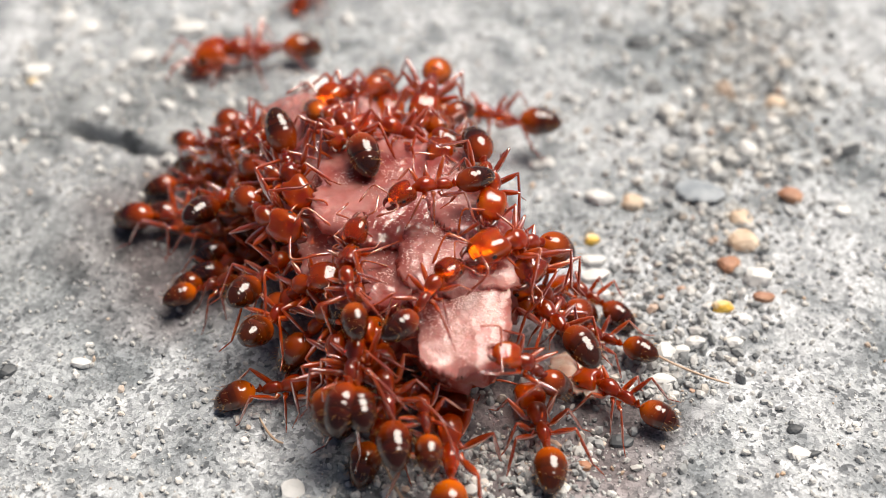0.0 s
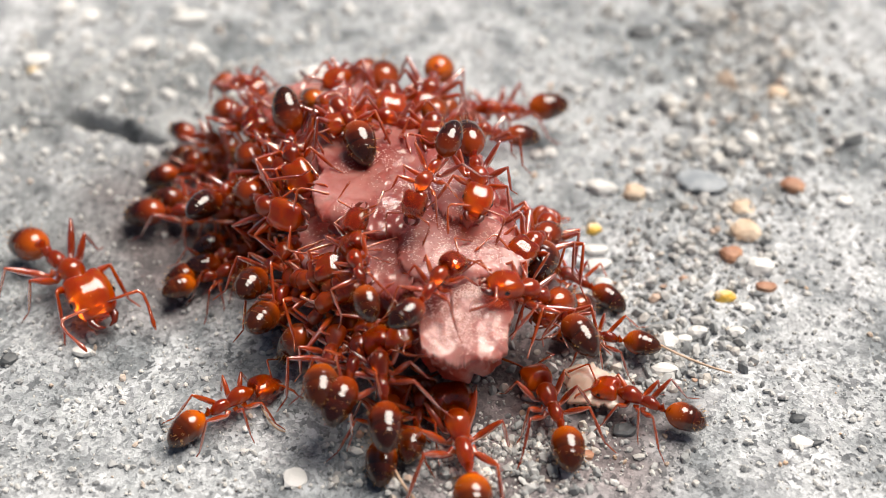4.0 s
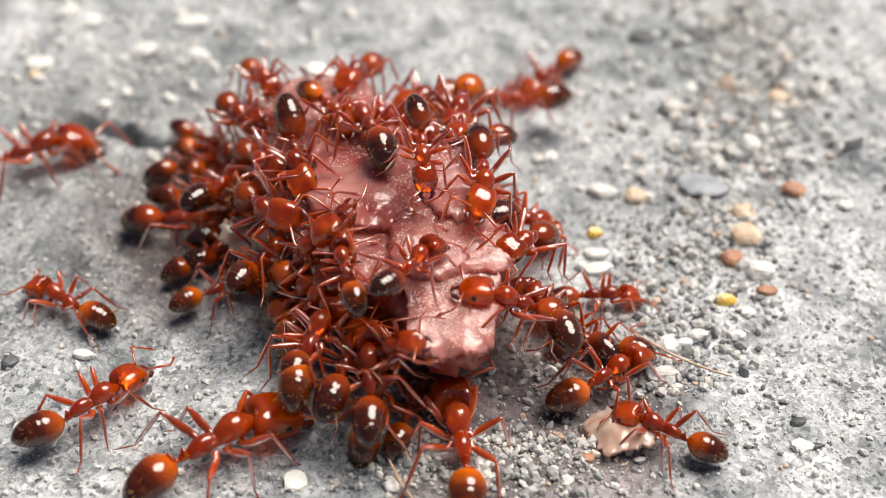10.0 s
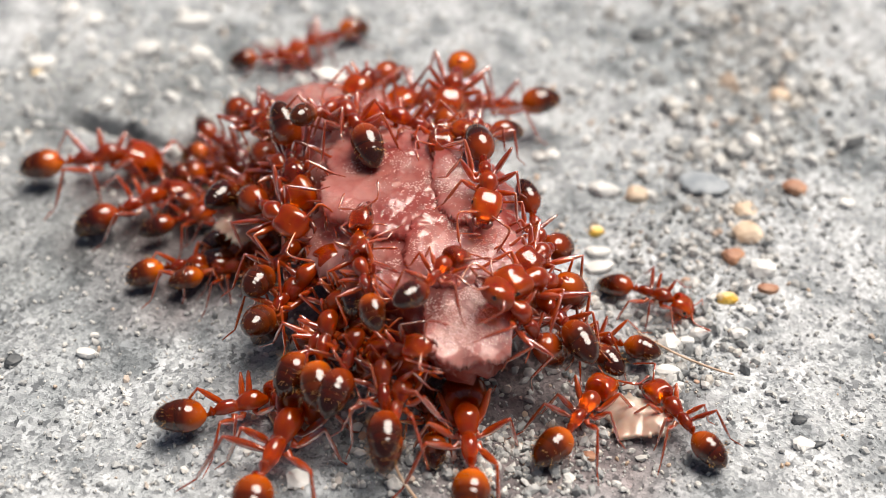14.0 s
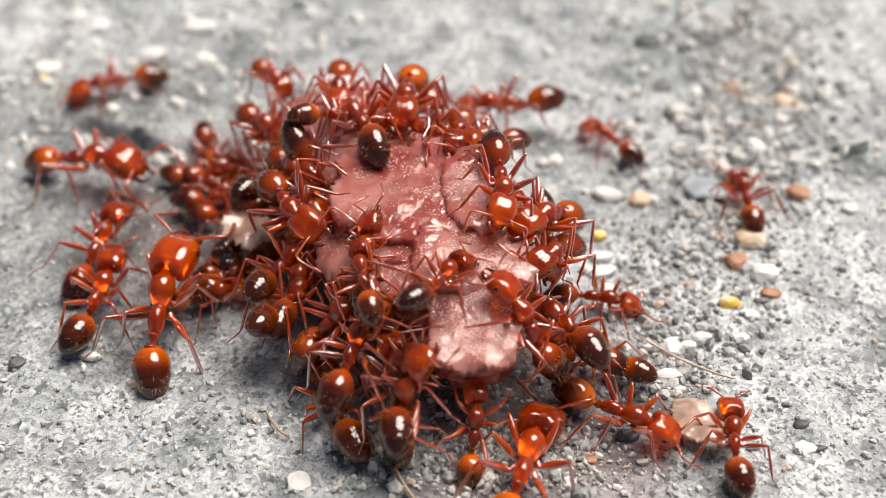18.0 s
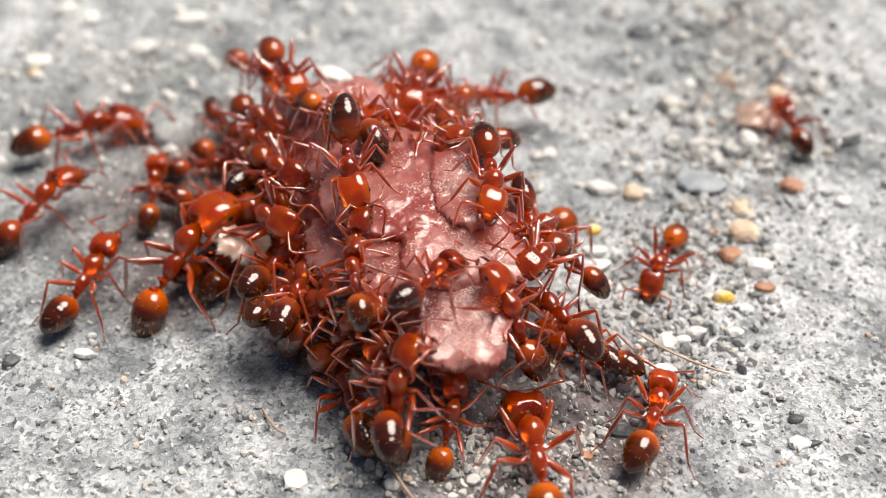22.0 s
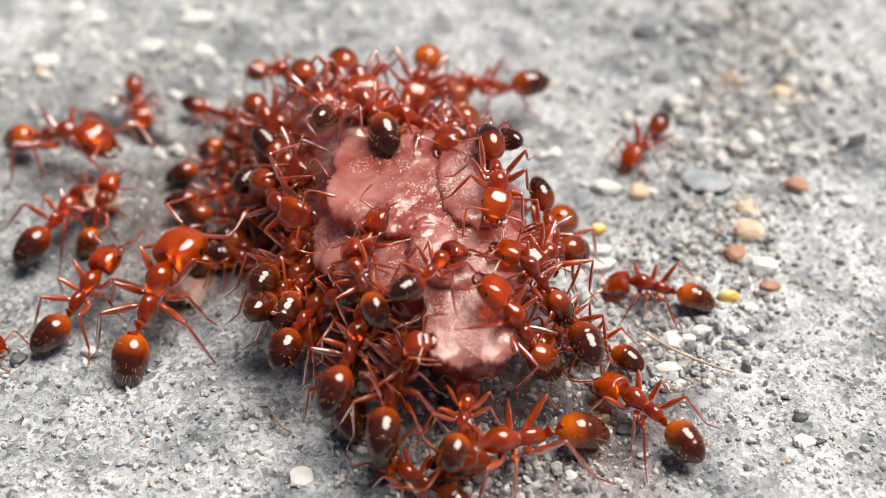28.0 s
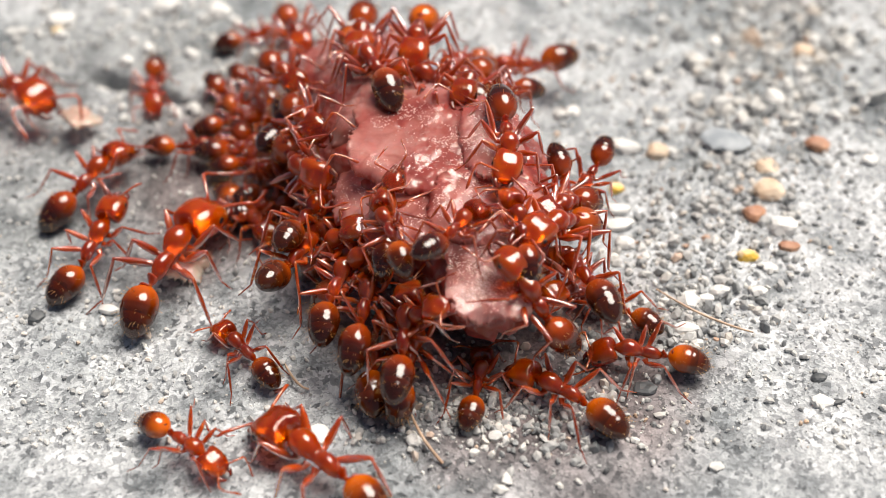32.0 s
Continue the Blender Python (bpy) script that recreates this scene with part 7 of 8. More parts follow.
    roam("F9", [(0, 1.97, -7.49, 2.25, -25, -50, -163), (3, 3.13, -5.27, 1.3, -14, -35, -136), (6, 3.07, -4.98, 1.35, -16, -23, -128), (7.5, 3.4, -4.71, 0.67, -3, -14, -171), (9, 3.74, -4.43, 0, 0, 0, 150), (13, 3.93, -4.76, 0, 0, 0, 123), (15, 3.66, -5.37, 0.54, 4, -23, 157), (17, 3.38, -5.98, 1.07, -9, -44, -160), (18.5, 3.68, -5.63, 0.54, 3, -23, 164), (20, 3.98, -5.27, 0, 0, 0, 135), (24, 3.78, -4.96, 0, 0, 0, 147), (26, 3.33, -5.4, 0.44, -2, -20, -179), (28, 2.88, -5.84, 0.89, -18, -35, -139), (32, 2.82, -5.62, 0.92, -16, -37, -142)])
    roam("F10", [(0, -3.53, 0.91, 3.88, 1, -11, -67), (6, -3.7, 1.02, 3.89, 1, -12, -65), (9, -3.65, 1.29, 4, 1, -5, -79), (11, -3.79, 0.78, 4.16, -13, 8, -12), (13, -3.94, 0.27, 4.33, -5, 27, 57), (17, -3.66, 0.43, 4.31, -4, 27, 56), (18.5, -3.61, 0.84, 4.05, -11, 7, -1), (20, -3.55, 1.25, 3.8, 2, -10, -55), (24, -3.59, 1.13, 3.73, -1, -10, -35), (26, -3.54, 0.65, 4.05, -12, 8, 15), (28, -3.48, 0.17, 4.37, -5, 28, 66), (29.33, -3.51, 1.02, 4.07, -15, 16, 20), (30.67, -3.54, 1.87, 3.76, -11, -3, -32), (32, -3.57, 2.72, 3.46, 2, -10, -76)])
    roam("G1", [(0, -4.91, -0.25, 2.95, 39, -24, -53), (2, -5.01, -0.44, 2.95, 39, -24, -62), (3.5, -5.16, -0.36, 2.95, 39, -24, -54), (5.5, -5.04, 0.07, 2.95, 39, -24, -61), (7, -5.09, 0.22, 2.95, 39, -24, -58), (9, -5.39, -0.06, 2.95, 39, -24, -59), (11, -5.2, 0.18, 2.95, 39, -24, -55), (12, -4.95, -0.01, 2.95, 39, -24, -51), (13, -4.84, -0.06, 2.95, 39, -24, -62), (14.5, -4.85, -0.26, 2.95, 39, -24, -57), (16.5, -4.77, -0.35, 2.95, 39, -24, -61), (18, -4.48, -0.17, 2.95, 39, -24, -60), (20, -4.77, 0.1, 2.95, 39, -24, -59), (22, -4.79, -0.23, 2.95, 39, -24, -57), (24, -4.72, -0.32, 2.95, 39, -24, -63), (25.5, -4.67, -0.25, 2.95, 39, -24, -60), (28, -4.71, -0.13, 2.95, 39, -24, -65), (29, -4.51, -0.23, 2.95, 39, -24, -61), (30, -4.39, -0.4, 2.95, 39, -24, -52), (31, -4.63, -0.05, 2.95, 39, -24, -59), (32, -4.7, 0.02, 2.95, 39, -24, -66)])
    roam("G2", [(0, -5.72, 0.26, 0.77, 16, -30, -30), (2, -5.98, 0.38, 0.77, 16, -30, -43), (3.5, -6, 0.46, 0.77, 16, -30, -30), (5.5, -5.82, 0.58, 0.77, 16, -30, -44), (7, -6.03, 0.74, 0.77, 16, -30, -32), (9, -6.24, 0.78, 0.77, 16, -30, -44), (11, -5.96, 0.95, 0.77, 16, -30, -31), (12, -5.83, 0.57, 0.77, 16, -30, -38), (13, -5.79, 0.42, 0.77, 16, -30, -45), (14.5, -5.72, 0.35, 0.77, 16, -30, -32), (16.5, -5.51, 0.53, 0.77, 16, -30, -45), (18, -5.37, 0.61, 0.77, 16, -30, -34), (20, -5.65, 0.6, 0.77, 16, -30, -45), (22, -5.51, 0.48, 0.77, 16, -30, -32), (24, -5.64, 0.58, 0.77, 16, -30, -46), (25.5, -5.57, 0.45, 0.77, 16, -30, -34), (28, -5.44, 0.42, 0.77, 16, -30, -45), (29, -5.35, 0.48, 0.77, 16, -30, -35), (30, -5.33, 0.47, 0.77, 16, -30, -34), (31, -5.54, 0.85, 0.77, 16, -30, -45), (32, -5.5, 0.8, 0.77, 16, -30, -43)])
    roam("G3", [(0, -6.64, -0.11, 0, 0, 0, 43), (2, -6.89, -0.13, 0, 0, 0, 38), (3.5, -6.74, -0.28, 0, 0, 0, 45), (5.5, -6.72, -0.02, 0, 0, 0, 35), (7, -7.01, 0.38, 0, 0, 0, 45), (9, -7.01, 0.27, 0, 0, 0, 33), (11, -6.84, 0.21, 0, 0, 0, 43), (12, -6.8, -0.1, 0, 0, 0, 33), (13, -6.75, -0.07, 0, 0, 0, 35), (14.5, -6.51, 0.02, 0, 0, 0, 44), (16.5, -6.37, -0.05, 0, 0, 0, 33), (18, -6.37, -0.12, 0, 0, 0, 44), (20, -6.48, 0.13, 0, 0, 0, 31), (22, -6.35, 0.13, 0, 0, 0, 42), (24, -6.64, -0.07, 0, 0, 0, 33), (25.5, -6.42, -0.25, 0, 0, 0, 43), (28, -6.32, 0.09, 0, 0, 0, 37), (29, -6.33, 0.14, 0, 0, 0, 44), (30, -6.31, -0.02, 0, 0, 0, 36), (31, -6.42, 0.21, 0, 0, 0, 30), (32, -6.28, 0.09, 0, 0, 0, 40)])
    roam("G4", [(0, -4.99, -3.65, 1.6, -14, 10, 61), (2, -5.03, -3.86, 1.6, -14, 10, 70), (3.5, -4.87, -3.82, 1.6, -14, 10, 64), (5.5, -5.09, -3.37, 1.6, -14, 10, 67), (7, -5.31, -3.18, 1.6, -14, 10, 65), (9, -5.17, -3.48, 1.6, -14, 10, 64), (11, -5.24, -3.28, 1.6, -14, 10, 61), (12, -5.17, -3.47, 1.6, -14, 10, 58), (13, -5.04, -3.49, 1.6, -14, 10, 67), (14.5, -4.73, -3.66, 1.6, -14, 10, 63), (16.5, -4.77, -3.79, 1.6, -14, 10, 65), (18, -4.81, -3.64, 1.6, -14, 10, 65), (20, -4.74, -3.32, 1.6, -14, 10, 62), (22, -4.79, -3.63, 1.6, -14, 10, 61), (24, -5.05, -3.77, 1.6, -14, 10, 65), (25.5, -4.71, -3.71, 1.6, -14, 10, 63), (28, -4.8, -3.53, 1.6, -14, 10, 68), (29, -4.82, -3.63, 1.6, -14, 10, 65), (30, -4.67, -3.82, 1.6, -14, 10, 56), (31, -4.74, -3.5, 1.6, -14, 10, 60), (32, -4.6, -3.44, 1.6, -14, 10, 69)])
    roam("G6", [(0, -3.01, -5.34, 1.91, 22, -55, 4), (2, -2.85, -5.29, 1.91, 22, -55, 11), (3.5, -2.98, -5.43, 1.91, 22, -55, 2), (5.5, -3.17, -5.26, 1.91, 22, -55, 12), (7, -3.14, -4.9, 1.91, 22, -55, 0), (9, -3.27, -4.94, 1.91, 22, -55, 14), (11, -3.38, -5.04, 1.91, 22, -55, 2), (12, -3.09, -5.35, 1.91, 22, -55, 13), (13, -2.88, -5.38, 1.91, 22, -55, 11), (14.5, -2.81, -5.31, 1.91, 22, -55, 0), (16.5, -2.96, -5.31, 1.91, 22, -55, 12), (18, -2.73, -5.44, 1.91, 22, -55, -1), (20, -2.79, -5.24, 1.91, 22, -55, 12), (22, -3.04, -5.22, 1.91, 22, -55, 0), (24, -2.93, -5.38, 1.91, 22, -55, 10), (25.5, -2.74, -5.61, 1.91, 22, -55, -2), (28, -3, -5.29, 1.91, 22, -55, 7), (29, -2.81, -5.22, 1.91, 22, -55, -1), (30, -2.53, -5.33, 1.91, 22, -55, 6), (31, -2.73, -5.15, 1.91, 22, -55, 12), (32, -2.79, -5.27, 1.91, 22, -55, 3)])
    roam("G8", [(0, -1.25, -8.19, 1.57, -18, -12, 99), (2, -1.43, -8.12, 1.57, -18, -12, 86), (3.5, -1.49, -7.98, 1.57, -18, -12, 98), (5.5, -1.41, -7.84, 1.57, -18, -12, 85), (7, -1.64, -7.77, 1.57, -18, -12, 96), (9, -1.86, -7.8, 1.57, -18, -12, 86), (11, -1.66, -7.57, 1.57, -18, -12, 98), (12, -1.43, -7.88, 1.57, -18, -12, 93), (13, -1.46, -8.07, 1.57, -18, -12, 84), (14.5, -1.49, -8.25, 1.57, -18, -12, 96), (16.5, -1.27, -8.09, 1.57, -18, -12, 85), (18, -1.2, -8, 1.57, -18, -12, 93), (20, -1.52, -7.97, 1.57, -18, -12, 85), (22, -1.4, -8.2, 1.57, -18, -12, 96), (24, -1.47, -8.09, 1.57, -18, -12, 83), (25.5, -1.5, -8.17, 1.57, -18, -12, 94), (28, -1.35, -8.21, 1.57, -18, -12, 83), (29, -1.22, -8.21, 1.57, -18, -12, 92), (30, -1.13, -8.21, 1.57, -18, -12, 96), (31, -1.51, -7.87, 1.57, -18, -12, 85), (32, -1.46, -7.84, 1.57, -18, -12, 84)])
    roam("G9", [(0, -8, 3.68, 0, 0, 0, -19), (2, -8.3, 3.75, 0, 0, 0, -27), (3.5, -8.19, 3.64, 0, 0, 0, -17), (5.5, -8.06, 3.82, 0, 0, 0, -30), (7, -8.32, 4.19, 0, 0, 0, -18), (9, -8.39, 4.18, 0, 0, 0, -31), (11, -8.14, 4.14, 0, 0, 0, -19), (12, -8.12, 3.77, 0, 0, 0, -29), (13, -8.04, 3.76, 0, 0, 0, -29), (14.5, -7.82, 3.87, 0, 0, 0, -19), (16.5, -7.65, 3.9, 0, 0, 0, -31), (18, -7.58, 3.84, 0, 0, 0, -19), (20, -7.73, 3.99, 0, 0, 0, -33), (22, -7.59, 4.02, 0, 0, 0, -20), (24, -7.84, 3.9, 0, 0, 0, -31), (25.5, -7.64, 3.7, 0, 0, 0, -20), (28, -7.54, 3.94, 0, 0, 0, -28), (29, -7.52, 4.04, 0, 0, 0, -19), (30, -7.54, 3.92, 0, 0, 0, -25), (31, -7.61, 4.2, 0, 0, 0, -34), (32, -7.51, 4.06, 0, 0, 0, -25)])
    roam("G10", [(0, -8.32, 1.38, 0, 0, 0, 15), (2, -8.21, 1.46, 0, 0, 0, 29), (3.5, -8.17, 1.56, 0, 0, 0, 16), (5.5, -8.4, 1.74, 0, 0, 0, 29), (7, -8.42, 1.89, 0, 0, 0, 16), (9, -8.37, 1.89, 0, 0, 0, 28), (11, -8.51, 2.12, 0, 0, 0, 14), (12, -8.37, 1.74, 0, 0, 0, 21), (13, -8.09, 1.61, 0, 0, 0, 28), (14.5, -7.81, 1.52, 0, 0, 0, 14), (16.5, -8.02, 1.68, 0, 0, 0, 27), (18, -7.83, 1.82, 0, 0, 0, 15), (20, -7.72, 1.84, 0, 0, 0, 25), (22, -7.96, 1.66, 0, 0, 0, 13), (24, -8.03, 1.77, 0, 0, 0, 27), (25.5, -7.63, 1.7, 0, 0, 0, 14), (28, -7.95, 1.64, 0, 0, 0, 26), (29, -7.87, 1.67, 0, 0, 0, 16), (30, -7.65, 1.63, 0, 0, 0, 14), (31, -7.62, 2.08, 0, 0, 0, 24), (32, -7.61, 2.05, 0, 0, 0, 23)])
    roam("G12", [(0, -7.12, -1.53, 0, 0, 0, 39), (2, -7.15, -1.76, 0, 0, 0, 33), (3.5, -7.32, -1.76, 0, 0, 0, 37), (5.5, -7.26, -1.27, 0, 0, 0, 34), (7, -7.27, -1.03, 0, 0, 0, 33), (9, -7.56, -1.35, 0, 0, 0, 36), (11, -7.44, -1.17, 0, 0, 0, 37), (12, -7.16, -1.37, 0, 0, 0, 42), (13, -7.02, -1.35, 0, 0, 0, 32), (14.5, -7.04, -1.47, 0, 0, 0, 34), (16.5, -7.01, -1.64, 0, 0, 0, 34), (18, -6.72, -1.49, 0, 0, 0, 31), (20, -6.97, -1.14, 0, 0, 0, 35), (22, -7.05, -1.42, 0, 0, 0, 34), (24, -6.95, -1.6, 0, 0, 0, 32), (25.5, -6.88, -1.54, 0, 0, 0, 31), (28, -6.98, -1.31, 0, 0, 0, 29), (29, -6.76, -1.41, 0, 0, 0, 30), (30, -6.6, -1.63, 0, 0, 0, 40), (31, -6.84, -1.3, 0, 0, 0, 36), (32, -6.92, -1.27, 0, 0, 0, 27)])
    roam("G13", [(0, 2.55, -3.86, 2.48, -23, -30, -109), (2, 2.34, -3.77, 2.48, -23, -30, -123), (3.5, 2.28, -3.64, 2.48, -23, -30, -110), (5.5, 2.42, -3.54, 2.48, -23, -30, -123), (7, 2.21, -3.49, 2.48, -23, -30, -113), (9, 1.98, -3.51, 2.48, -23, -30, -123), (11, 2.22, -3.32, 2.48, -23, -30, -111), (12, 2.41, -3.6, 2.48, -23, -30, -115), (13, 2.42, -3.83, 2.48, -23, -30, -124), (14.5, 2.43, -4.04, 2.48, -23, -30, -113), (16.5, 2.63, -3.86, 2.48, -23, -30, -124), (18, 2.76, -3.83, 2.48, -23, -30, -115), (20, 2.45, -3.81, 2.48, -23, -30, -124), (22, 2.56, -4.03, 2.48, -23, -30, -112), (24, 2.49, -3.91, 2.48, -23, -30, -125), (25.5, 2.5, -4.04, 2.48, -23, -30, -114), (28, 2.63, -4.05, 2.48, -23, -30, -125), (29, 2.76, -4.04, 2.48, -23, -30, -116), (30, 2.82, -4.02, 2.48, -23, -30, -112), (31, 2.51, -3.76, 2.48, -23, -30, -124), (32, 2.54, -3.71, 2.48, -23, -30, -124)])
    roam("G14", [(0, 3.05, -5.79, 1.69, 17, 14, 121), (2, 2.81, -5.66, 1.69, 17, 14, 113), (3.5, 2.92, -5.78, 1.69, 17, 14, 123), (5.5, 2.93, -5.72, 1.69, 17, 14, 111), (7, 2.61, -5.42, 1.69, 17, 14, 123), (9, 2.57, -5.41, 1.69, 17, 14, 109), (11, 2.74, -5.54, 1.69, 17, 14, 121), (12, 2.84, -5.82, 1.69, 17, 14, 111), (13, 2.81, -5.93, 1.69, 17, 14, 111), (14.5, 2.96, -5.91, 1.69, 17, 14, 121), (16.5, 3.16, -5.85, 1.69, 17, 14, 109), (18, 3.1, -6.06, 1.69, 17, 14, 121), (20, 2.93, -5.92, 1.69, 17, 14, 107), (22, 3.08, -5.88, 1.69, 17, 14, 120), (24, 2.83, -6, 1.69, 17, 14, 109), (25.5, 2.95, -6.3, 1.69, 17, 14, 120), (28, 3.11, -5.99, 1.69, 17, 14, 112), (29, 3.12, -5.9, 1.69, 17, 14, 121), (30, 3.17, -5.95, 1.69, 17, 14, 115), (31, 2.92, -5.85, 1.69, 17, 14, 106), (32, 3.07, -5.95, 1.69, 17, 14, 115)])
    roam("G23", [(0, -6.37, 2.85, 2.27, 23, -19, -56), (2, -6.66, 2.93, 2.27, 23, -19, -64), (3.5, -6.55, 2.81, 2.27, 23, -19, -54), (5.5, -6.44, 2.98, 2.27, 23, -19, -67), (7, -6.7, 3.34, 2.27, 23, -19, -55), (9, -6.76, 3.33, 2.27, 23, -19, -68), (11, -6.52, 3.28, 2.27, 23, -19, -56), (12, -6.49, 2.92, 2.27, 23, -19, -67), (13, -6.43, 2.9, 2.27, 23, -19, -67), (14.5, -6.21, 2.99, 2.27, 23, -19, -56), (16.5, -6.04, 3.02, 2.27, 23, -19, -68), (18, -5.98, 2.94, 2.27, 23, -19, -56), (20, -6.13, 3.1, 2.27, 23, -19, -70), (22, -5.99, 3.13, 2.27, 23, -19, -57), (24, -6.25, 3.01, 2.27, 23, -19, -68), (25.5, -6.04, 2.79, 2.27, 23, -19, -57), (28, -5.94, 3.05, 2.27, 23, -19, -66), (29, -5.92, 3.14, 2.27, 23, -19, -57), (30, -5.94, 3.03, 2.27, 23, -19, -63), (31, -6.02, 3.28, 2.27, 23, -19, -71), (32, -5.92, 3.15, 2.27, 23, -19, -62)])
    roam("G24", [(0, -6.74, -0.05, 1.59, -13, 10, 63), (2, -6.86, -0.28, 1.59, -13, 10, 68), (3.5, -6.69, -0.32, 1.59, -13, 10, 66), (5.5, -6.82, 0.16, 1.59, -13, 10, 65), (7, -7.05, 0.44, 1.59, -13, 10, 67), (9, -6.94, 0.13, 1.59, -13, 10, 63), (11, -6.93, 0.25, 1.59, -13, 10, 63), (12, -6.9, 0.05, 1.59, -13, 10, 57), (13, -6.77, 0.09, 1.59, -13, 10, 66), (14.5, -6.09, 0.4, 1.59, -13, 10, 65), (16.5, -5.74, 0.71, 1.59, -13, 10, 63), (18, -5.75, 0.82, 1.59, -13, 10, 67), (20, -5.71, 1.19, 1.59, -13, 10, 60), (22, -5.71, 0.95, 1.59, -13, 10, 63), (24, -5.99, 0.73, 1.59, -13, 10, 64), (25.5, -5.65, 0.76, 1.59, -13, 10, 65), (28, -5.7, 1.04, 1.59, -13, 10, 67), (29, -5.73, 0.96, 1.59, -13, 10, 67), (30, -5.64, 0.73, 1.59, -13, 10, 57), (31, -5.66, 1.02, 1.59, -13, 10, 58), (32, -5.52, 1.04, 1.59, -13, 10, 68)])
    roam("G25", [(0, -7.76, 0.35, 0, 0, 0, -21), (2, -7.68, 0.33, 0, 0, 0, -7), (3.5, -7.6, 0.48, 0, 0, 0, -19), (5.5, -7.84, 0.74, 0, 0, 0, -8), (7, -7.91, 0.85, 0, 0, 0, -19), (9, -7.82, 0.76, 0, 0, 0, -10), (11, -7.96, 1.06, 0, 0, 0, -21), (12, -7.84, 0.73, 0, 0, 0, -17), (13, -7.59, 0.6, 0, 0, 0, -9), (14.5, -7.29, 0.44, 0, 0, 0, -21), (16.5, -7.47, 0.54, 0, 0, 0, -10), (18, -7.34, 0.75, 0, 0, 0, -19), (20, -7.22, 0.82, 0, 0, 0, -12), (22, -7.42, 0.55, 0, 0, 0, -22), (24, -7.55, 0.64, 0, 0, 0, -10), (25.5, -7.15, 0.65, 0, 0, 0, -21), (28, -7.41, 0.58, 0, 0, 0, -10), (29, -7.37, 0.56, 0, 0, 0, -18), (30, -7.17, 0.49, 0, 0, 0, -23), (31, -7.15, 0.94, 0, 0, 0, -14), (32, -7.09, 0.97, 0, 0, 0, -11)])
    roam("G26", [(0, -8.65, 2.92, 0, 0, 0, 11), (2, -8.52, 3.02, 0, 0, 0, 21), (3.5, -8.61, 2.93, 0, 0, 0, 10), (5.5, -8.74, 3.09, 0, 0, 0, 22), (7, -8.67, 3.43, 0, 0, 0, 9), (9, -8.76, 3.45, 0, 0, 0, 23), (11, -8.85, 3.45, 0, 0, 0, 9), (12, -8.64, 3.05, 0, 0, 0, 20), (13, -8.34, 3.02, 0, 0, 0, 20), (14.5, -8.16, 3.12, 0, 0, 0, 8), (16.5, -8.37, 3.19, 0, 0, 0, 21), (18, -8.04, 3.15, 0, 0, 0, 7), (20, -8.04, 3.26, 0, 0, 0, 21), (22, -8.31, 3.29, 0, 0, 0, 8), (24, -8.24, 3.21, 0, 0, 0, 20), (25.5, -7.92, 3.01, 0, 0, 0, 7), (28, -8.26, 3.2, 0, 0, 0, 17), (29, -8.1, 3.3, 0, 0, 0, 7), (30, -7.87, 3.2, 0, 0, 0, 13), (31, -7.88, 3.52, 0, 0, 0, 20), (32, -7.96, 3.38, 0, 0, 0, 13)])
    roam("G27", [(0, -6.48, -1.19, 0, 0, 0, 35), (2, -6.46, -1.39, 0, 0, 0, 32), (3.5, -6.63, -1.47, 0, 0, 0, 33), (5.5, -6.62, -1.02, 0, 0, 0, 34), (7, -6.6, -0.7, 0, 0, 0, 29), (9, -6.86, -0.99, 0, 0, 0, 36), (11, -6.79, -0.93, 0, 0, 0, 33), (12, -6.51, -1.13, 0, 0, 0, 41), (13, -6.33, -1.08, 0, 0, 0, 32), (14.5, -6.33, -1.13, 0, 0, 0, 30), (16.5, -6.37, -1.32, 0, 0, 0, 34), (18, -6.05, -1.26, 0, 0, 0, 27), (20, -6.26, -0.88, 0, 0, 0, 35), (22, -6.39, -1.07, 0, 0, 0, 30), (24, -6.27, -1.32, 0, 0, 0, 32), (25.5, -6.16, -1.33, 0, 0, 0, 28), (28, -6.33, -1, 0, 0, 0, 28), (29, -6.1, -1.07, 0, 0, 0, 26), (30, -5.91, -1.3, 0, 0, 0, 37), (31, -6.12, -1.04, 0, 0, 0, 35), (32, -6.22, -1.05, 0, 0, 0, 25)])
    roam("G30", [(0, -1.2, 0.67, 3.59, 0, -6, 166), (2, -1.24, 0.48, 3.59, 0, -6, 160), (3.5, -1.41, 0.48, 3.59, 0, -6, 164), (5.5, -1.33, 0.89, 3.59, 0, -6, 161), (7, -1.34, 1.09, 3.59, 0, -6, 160), (9, -1.63, 0.79, 3.59, 0, -6, 163), (11, -1.5, 0.92, 3.59, 0, -6, 164), (12, -1.23, 0.77, 3.59, 0, -6, 169), (13, -1.08, 0.74, 3.59, 0, -6, 159), (14.5, -1.09, 0.57, 3.59, 0, -6, 161), (16.5, -1.07, 0.42, 3.59, 0, -6, 161), (18, -0.76, 0.49, 3.59, 0, -6, 158), (20, -1.01, 0.83, 3.59, 0, -6, 162), (22, -1.09, 0.55, 3.59, 0, -6, 162), (24, -0.99, 0.38, 3.59, 0, -6, 159), (25.5, -0.91, 0.38, 3.59, 0, -6, 159), (28, -1.01, 0.64, 3.59, 0, -6, 156), (29, -0.8, 0.54, 3.59, 0, -6, 157), (30, -0.64, 0.36, 3.59, 0, -6, 168), (31, -0.87, 0.58, 3.59, 0, -6, 163), (32, -0.95, 0.65, 3.59, 0, -6, 154)])
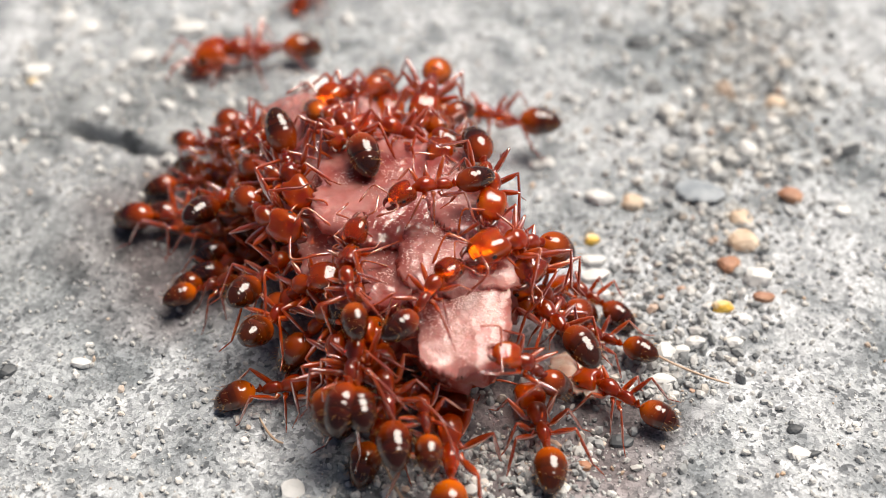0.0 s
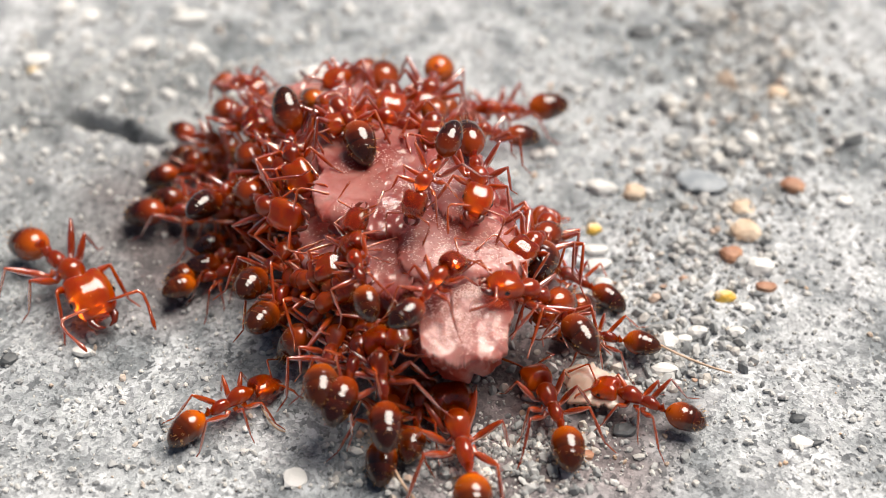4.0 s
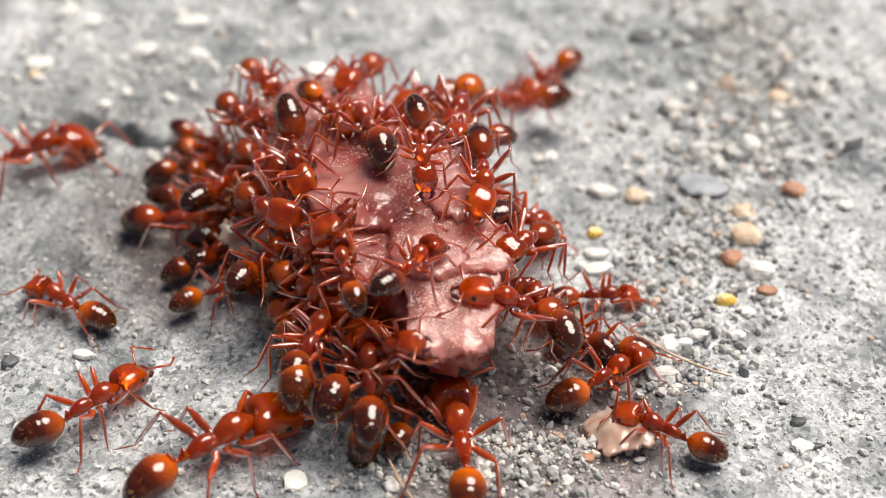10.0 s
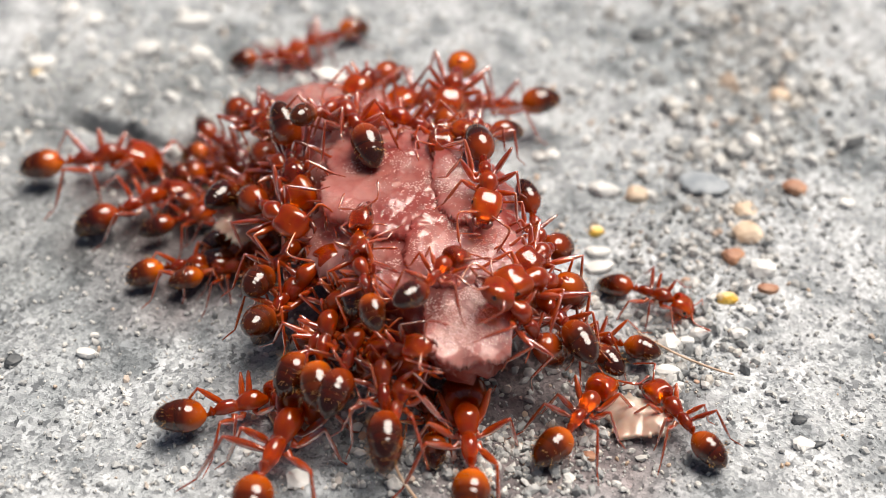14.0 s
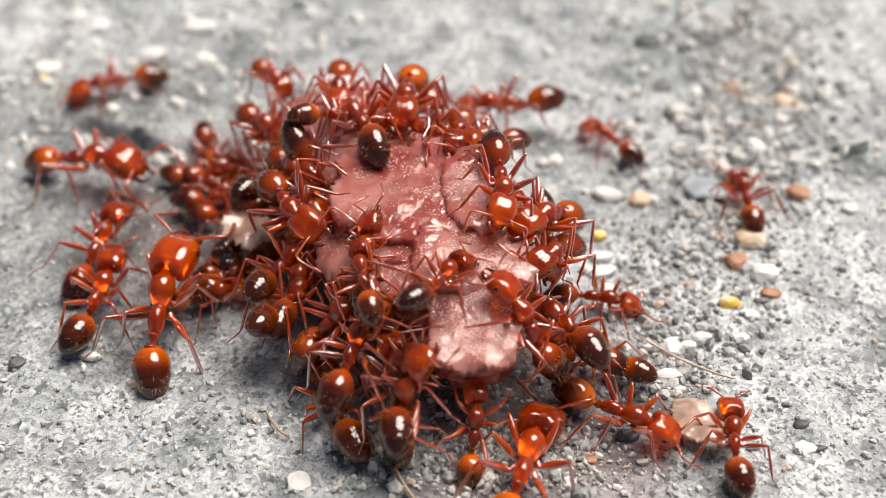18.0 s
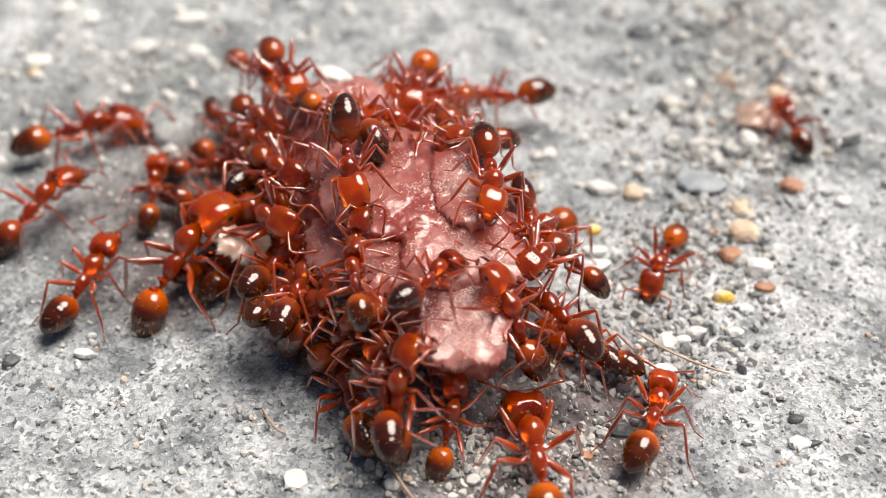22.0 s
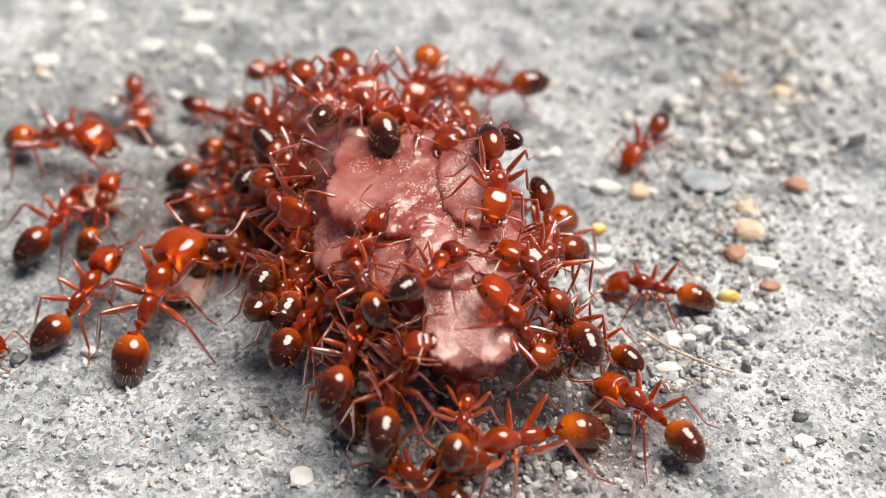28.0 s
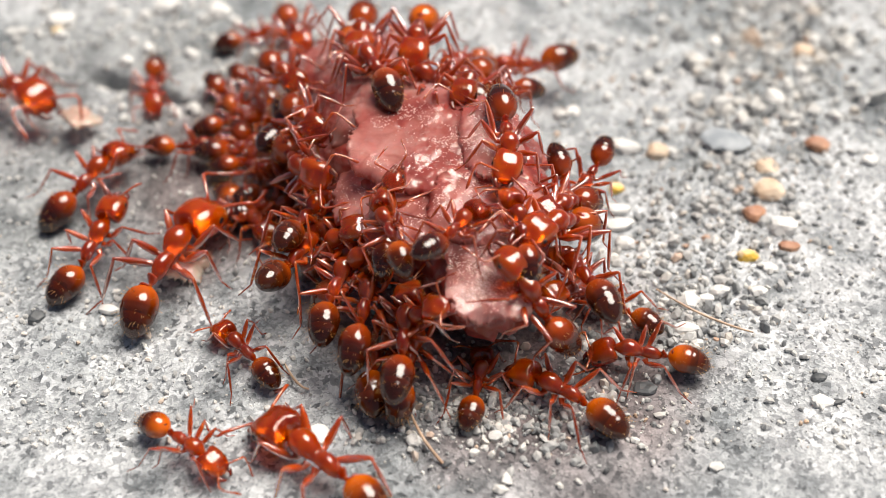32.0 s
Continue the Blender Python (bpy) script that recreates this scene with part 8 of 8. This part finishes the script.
    roam("G31", [(0, -0.13, 0.61, 3.36, -2, -22, -88), (2, -0.36, 0.69, 3.36, -2, -22, -102), (3.5, -0.42, 0.82, 3.36, -2, -22, -89), (5.5, -0.23, 0.95, 3.36, -2, -22, -102), (7, -0.4, 1.01, 3.36, -2, -22, -91), (9, -0.65, 0.99, 3.36, -2, -22, -101), (11, -0.37, 1.2, 3.36, -2, -22, -90), (12, -0.21, 0.9, 3.36, -2, -22, -94), (13, -0.16, 0.7, 3.36, -2, -22, -103), (14.5, -0.12, 0.51, 3.36, -2, -22, -91), (16.5, 0.07, 0.68, 3.36, -2, -22, -103), (18, 0.26, 0.75, 3.36, -2, -22, -94), (20, -0.04, 0.77, 3.36, -2, -22, -102), (22, 0.07, 0.55, 3.36, -2, -22, -91), (24, -0.01, 0.66, 3.36, -2, -22, -104), (25.5, 0.05, 0.55, 3.36, -2, -22, -93), (28, 0.14, 0.53, 3.36, -2, -22, -104), (29, 0.28, 0.54, 3.36, -2, -22, -95), (30, 0.31, 0.54, 3.36, -2, -22, -91), (31, 0.08, 0.85, 3.36, -2, -22, -102), (32, 0.09, 0.89, 3.36, -2, -22, -103)])
    roam("G34", [(0, -2.09, -6.04, 3.74, -44, -5, 99), (2, -1.98, -6.02, 3.74, -44, -5, 113), (3.5, -1.9, -5.87, 3.74, -44, -5, 101), (5.5, -2.22, -5.67, 3.74, -44, -5, 112), (7, -2.33, -5.61, 3.74, -44, -5, 101), (9, -2.22, -5.69, 3.74, -44, -5, 110), (11, -2.41, -5.43, 3.74, -44, -5, 98), (12, -2.24, -5.72, 3.74, -44, -5, 102), (13, -2.06, -5.9, 3.74, -44, -5, 111), (14.5, -1.8, -6.1, 3.74, -44, -5, 99), (16.5, -1.96, -5.98, 3.74, -44, -5, 110), (18, -1.92, -5.85, 3.74, -44, -5, 101), (20, -1.82, -5.79, 3.74, -44, -5, 108), (22, -2.01, -6.06, 3.74, -44, -5, 98), (24, -2.14, -5.96, 3.74, -44, -5, 110), (25.5, -1.8, -6.01, 3.74, -44, -5, 99), (28, -2.02, -6.04, 3.74, -44, -5, 110), (29, -1.98, -6.06, 3.74, -44, -5, 101), (30, -1.73, -6.09, 3.74, -44, -5, 97), (31, -1.83, -5.74, 3.74, -44, -5, 106), (32, -1.75, -5.69, 3.74, -44, -5, 108)])
    walk(crumb_small, path([(0, -6.26, 1.90, 0.75, 20, 14, 0), (20, -6.43, 1.65, 0.75, 20, 14, 60), (25, -7.31, 1.21, 0.75, 20, 14, 75), (27.5, -11.17, 0.92, 0.75, 20, 14, 82), (28, -11.57, 1.36, 0.75, 20, 14, 84), (29, -12.02, 2.47, 0.75, 20, 14, 87), (30, -12.16, 1.59, 0.75, 20, 14, 90), (31, -12.54, 3.24, 0.75, 20, 14, 93), (32, -13.31, 3.45, 0.75, 20, 14, 96)]))
    walk(crumb_side, path([(0, -4.9, 0.3, 1, 35, 10, 0), (8, -4.9, 0.2, 1, 35, 10, 14), (10, -6.18, -1.19, 1.24, 35, 10, 20), (11, -5.98, -1.21, 1.24, 35, 10, 22), (12, -6.16, -1.43, 1.78, 35, 10, 24), (13, -6.39, -1.23, 1.77, 35, 10, 26), (14, -6.33, -1.26, 1.78, 35, 10, 28), (17, -6.04, -0.96, 1.77, 35, 10, 34), (18, -6.19, -1.27, 1.77, 35, 10, 36), (19, -6.21, -1.91, 1.8, 35, 10, 38), (20, -6.15, -1.96, 1.8, 35, 10, 40), (21, -6.09, -2.09, 1.8, 35, 10, 42), (22, -6.07, -2.16, 1.81, 35, 10, 44), (23, -6.23, -2.03, 1.8, 35, 10, 46), (24, -6.24, -1.98, 1.8, 35, 10, 48), (25, -5.98, -2.38, 1.81, 35, 10, 50), (28, -7.98, -2.53, 0.31, 35, 10, 56), (29, -8.27, -2.49, 0.3, 35, 10, 58), (30, -8.2, -3.48, 0.3, 35, 10, 60), (31, -8.15, -3.68, 0.31, 35, 10, 62), (32, -8.5, -3.33, 0.31, 35, 10, 64)]))


motions()
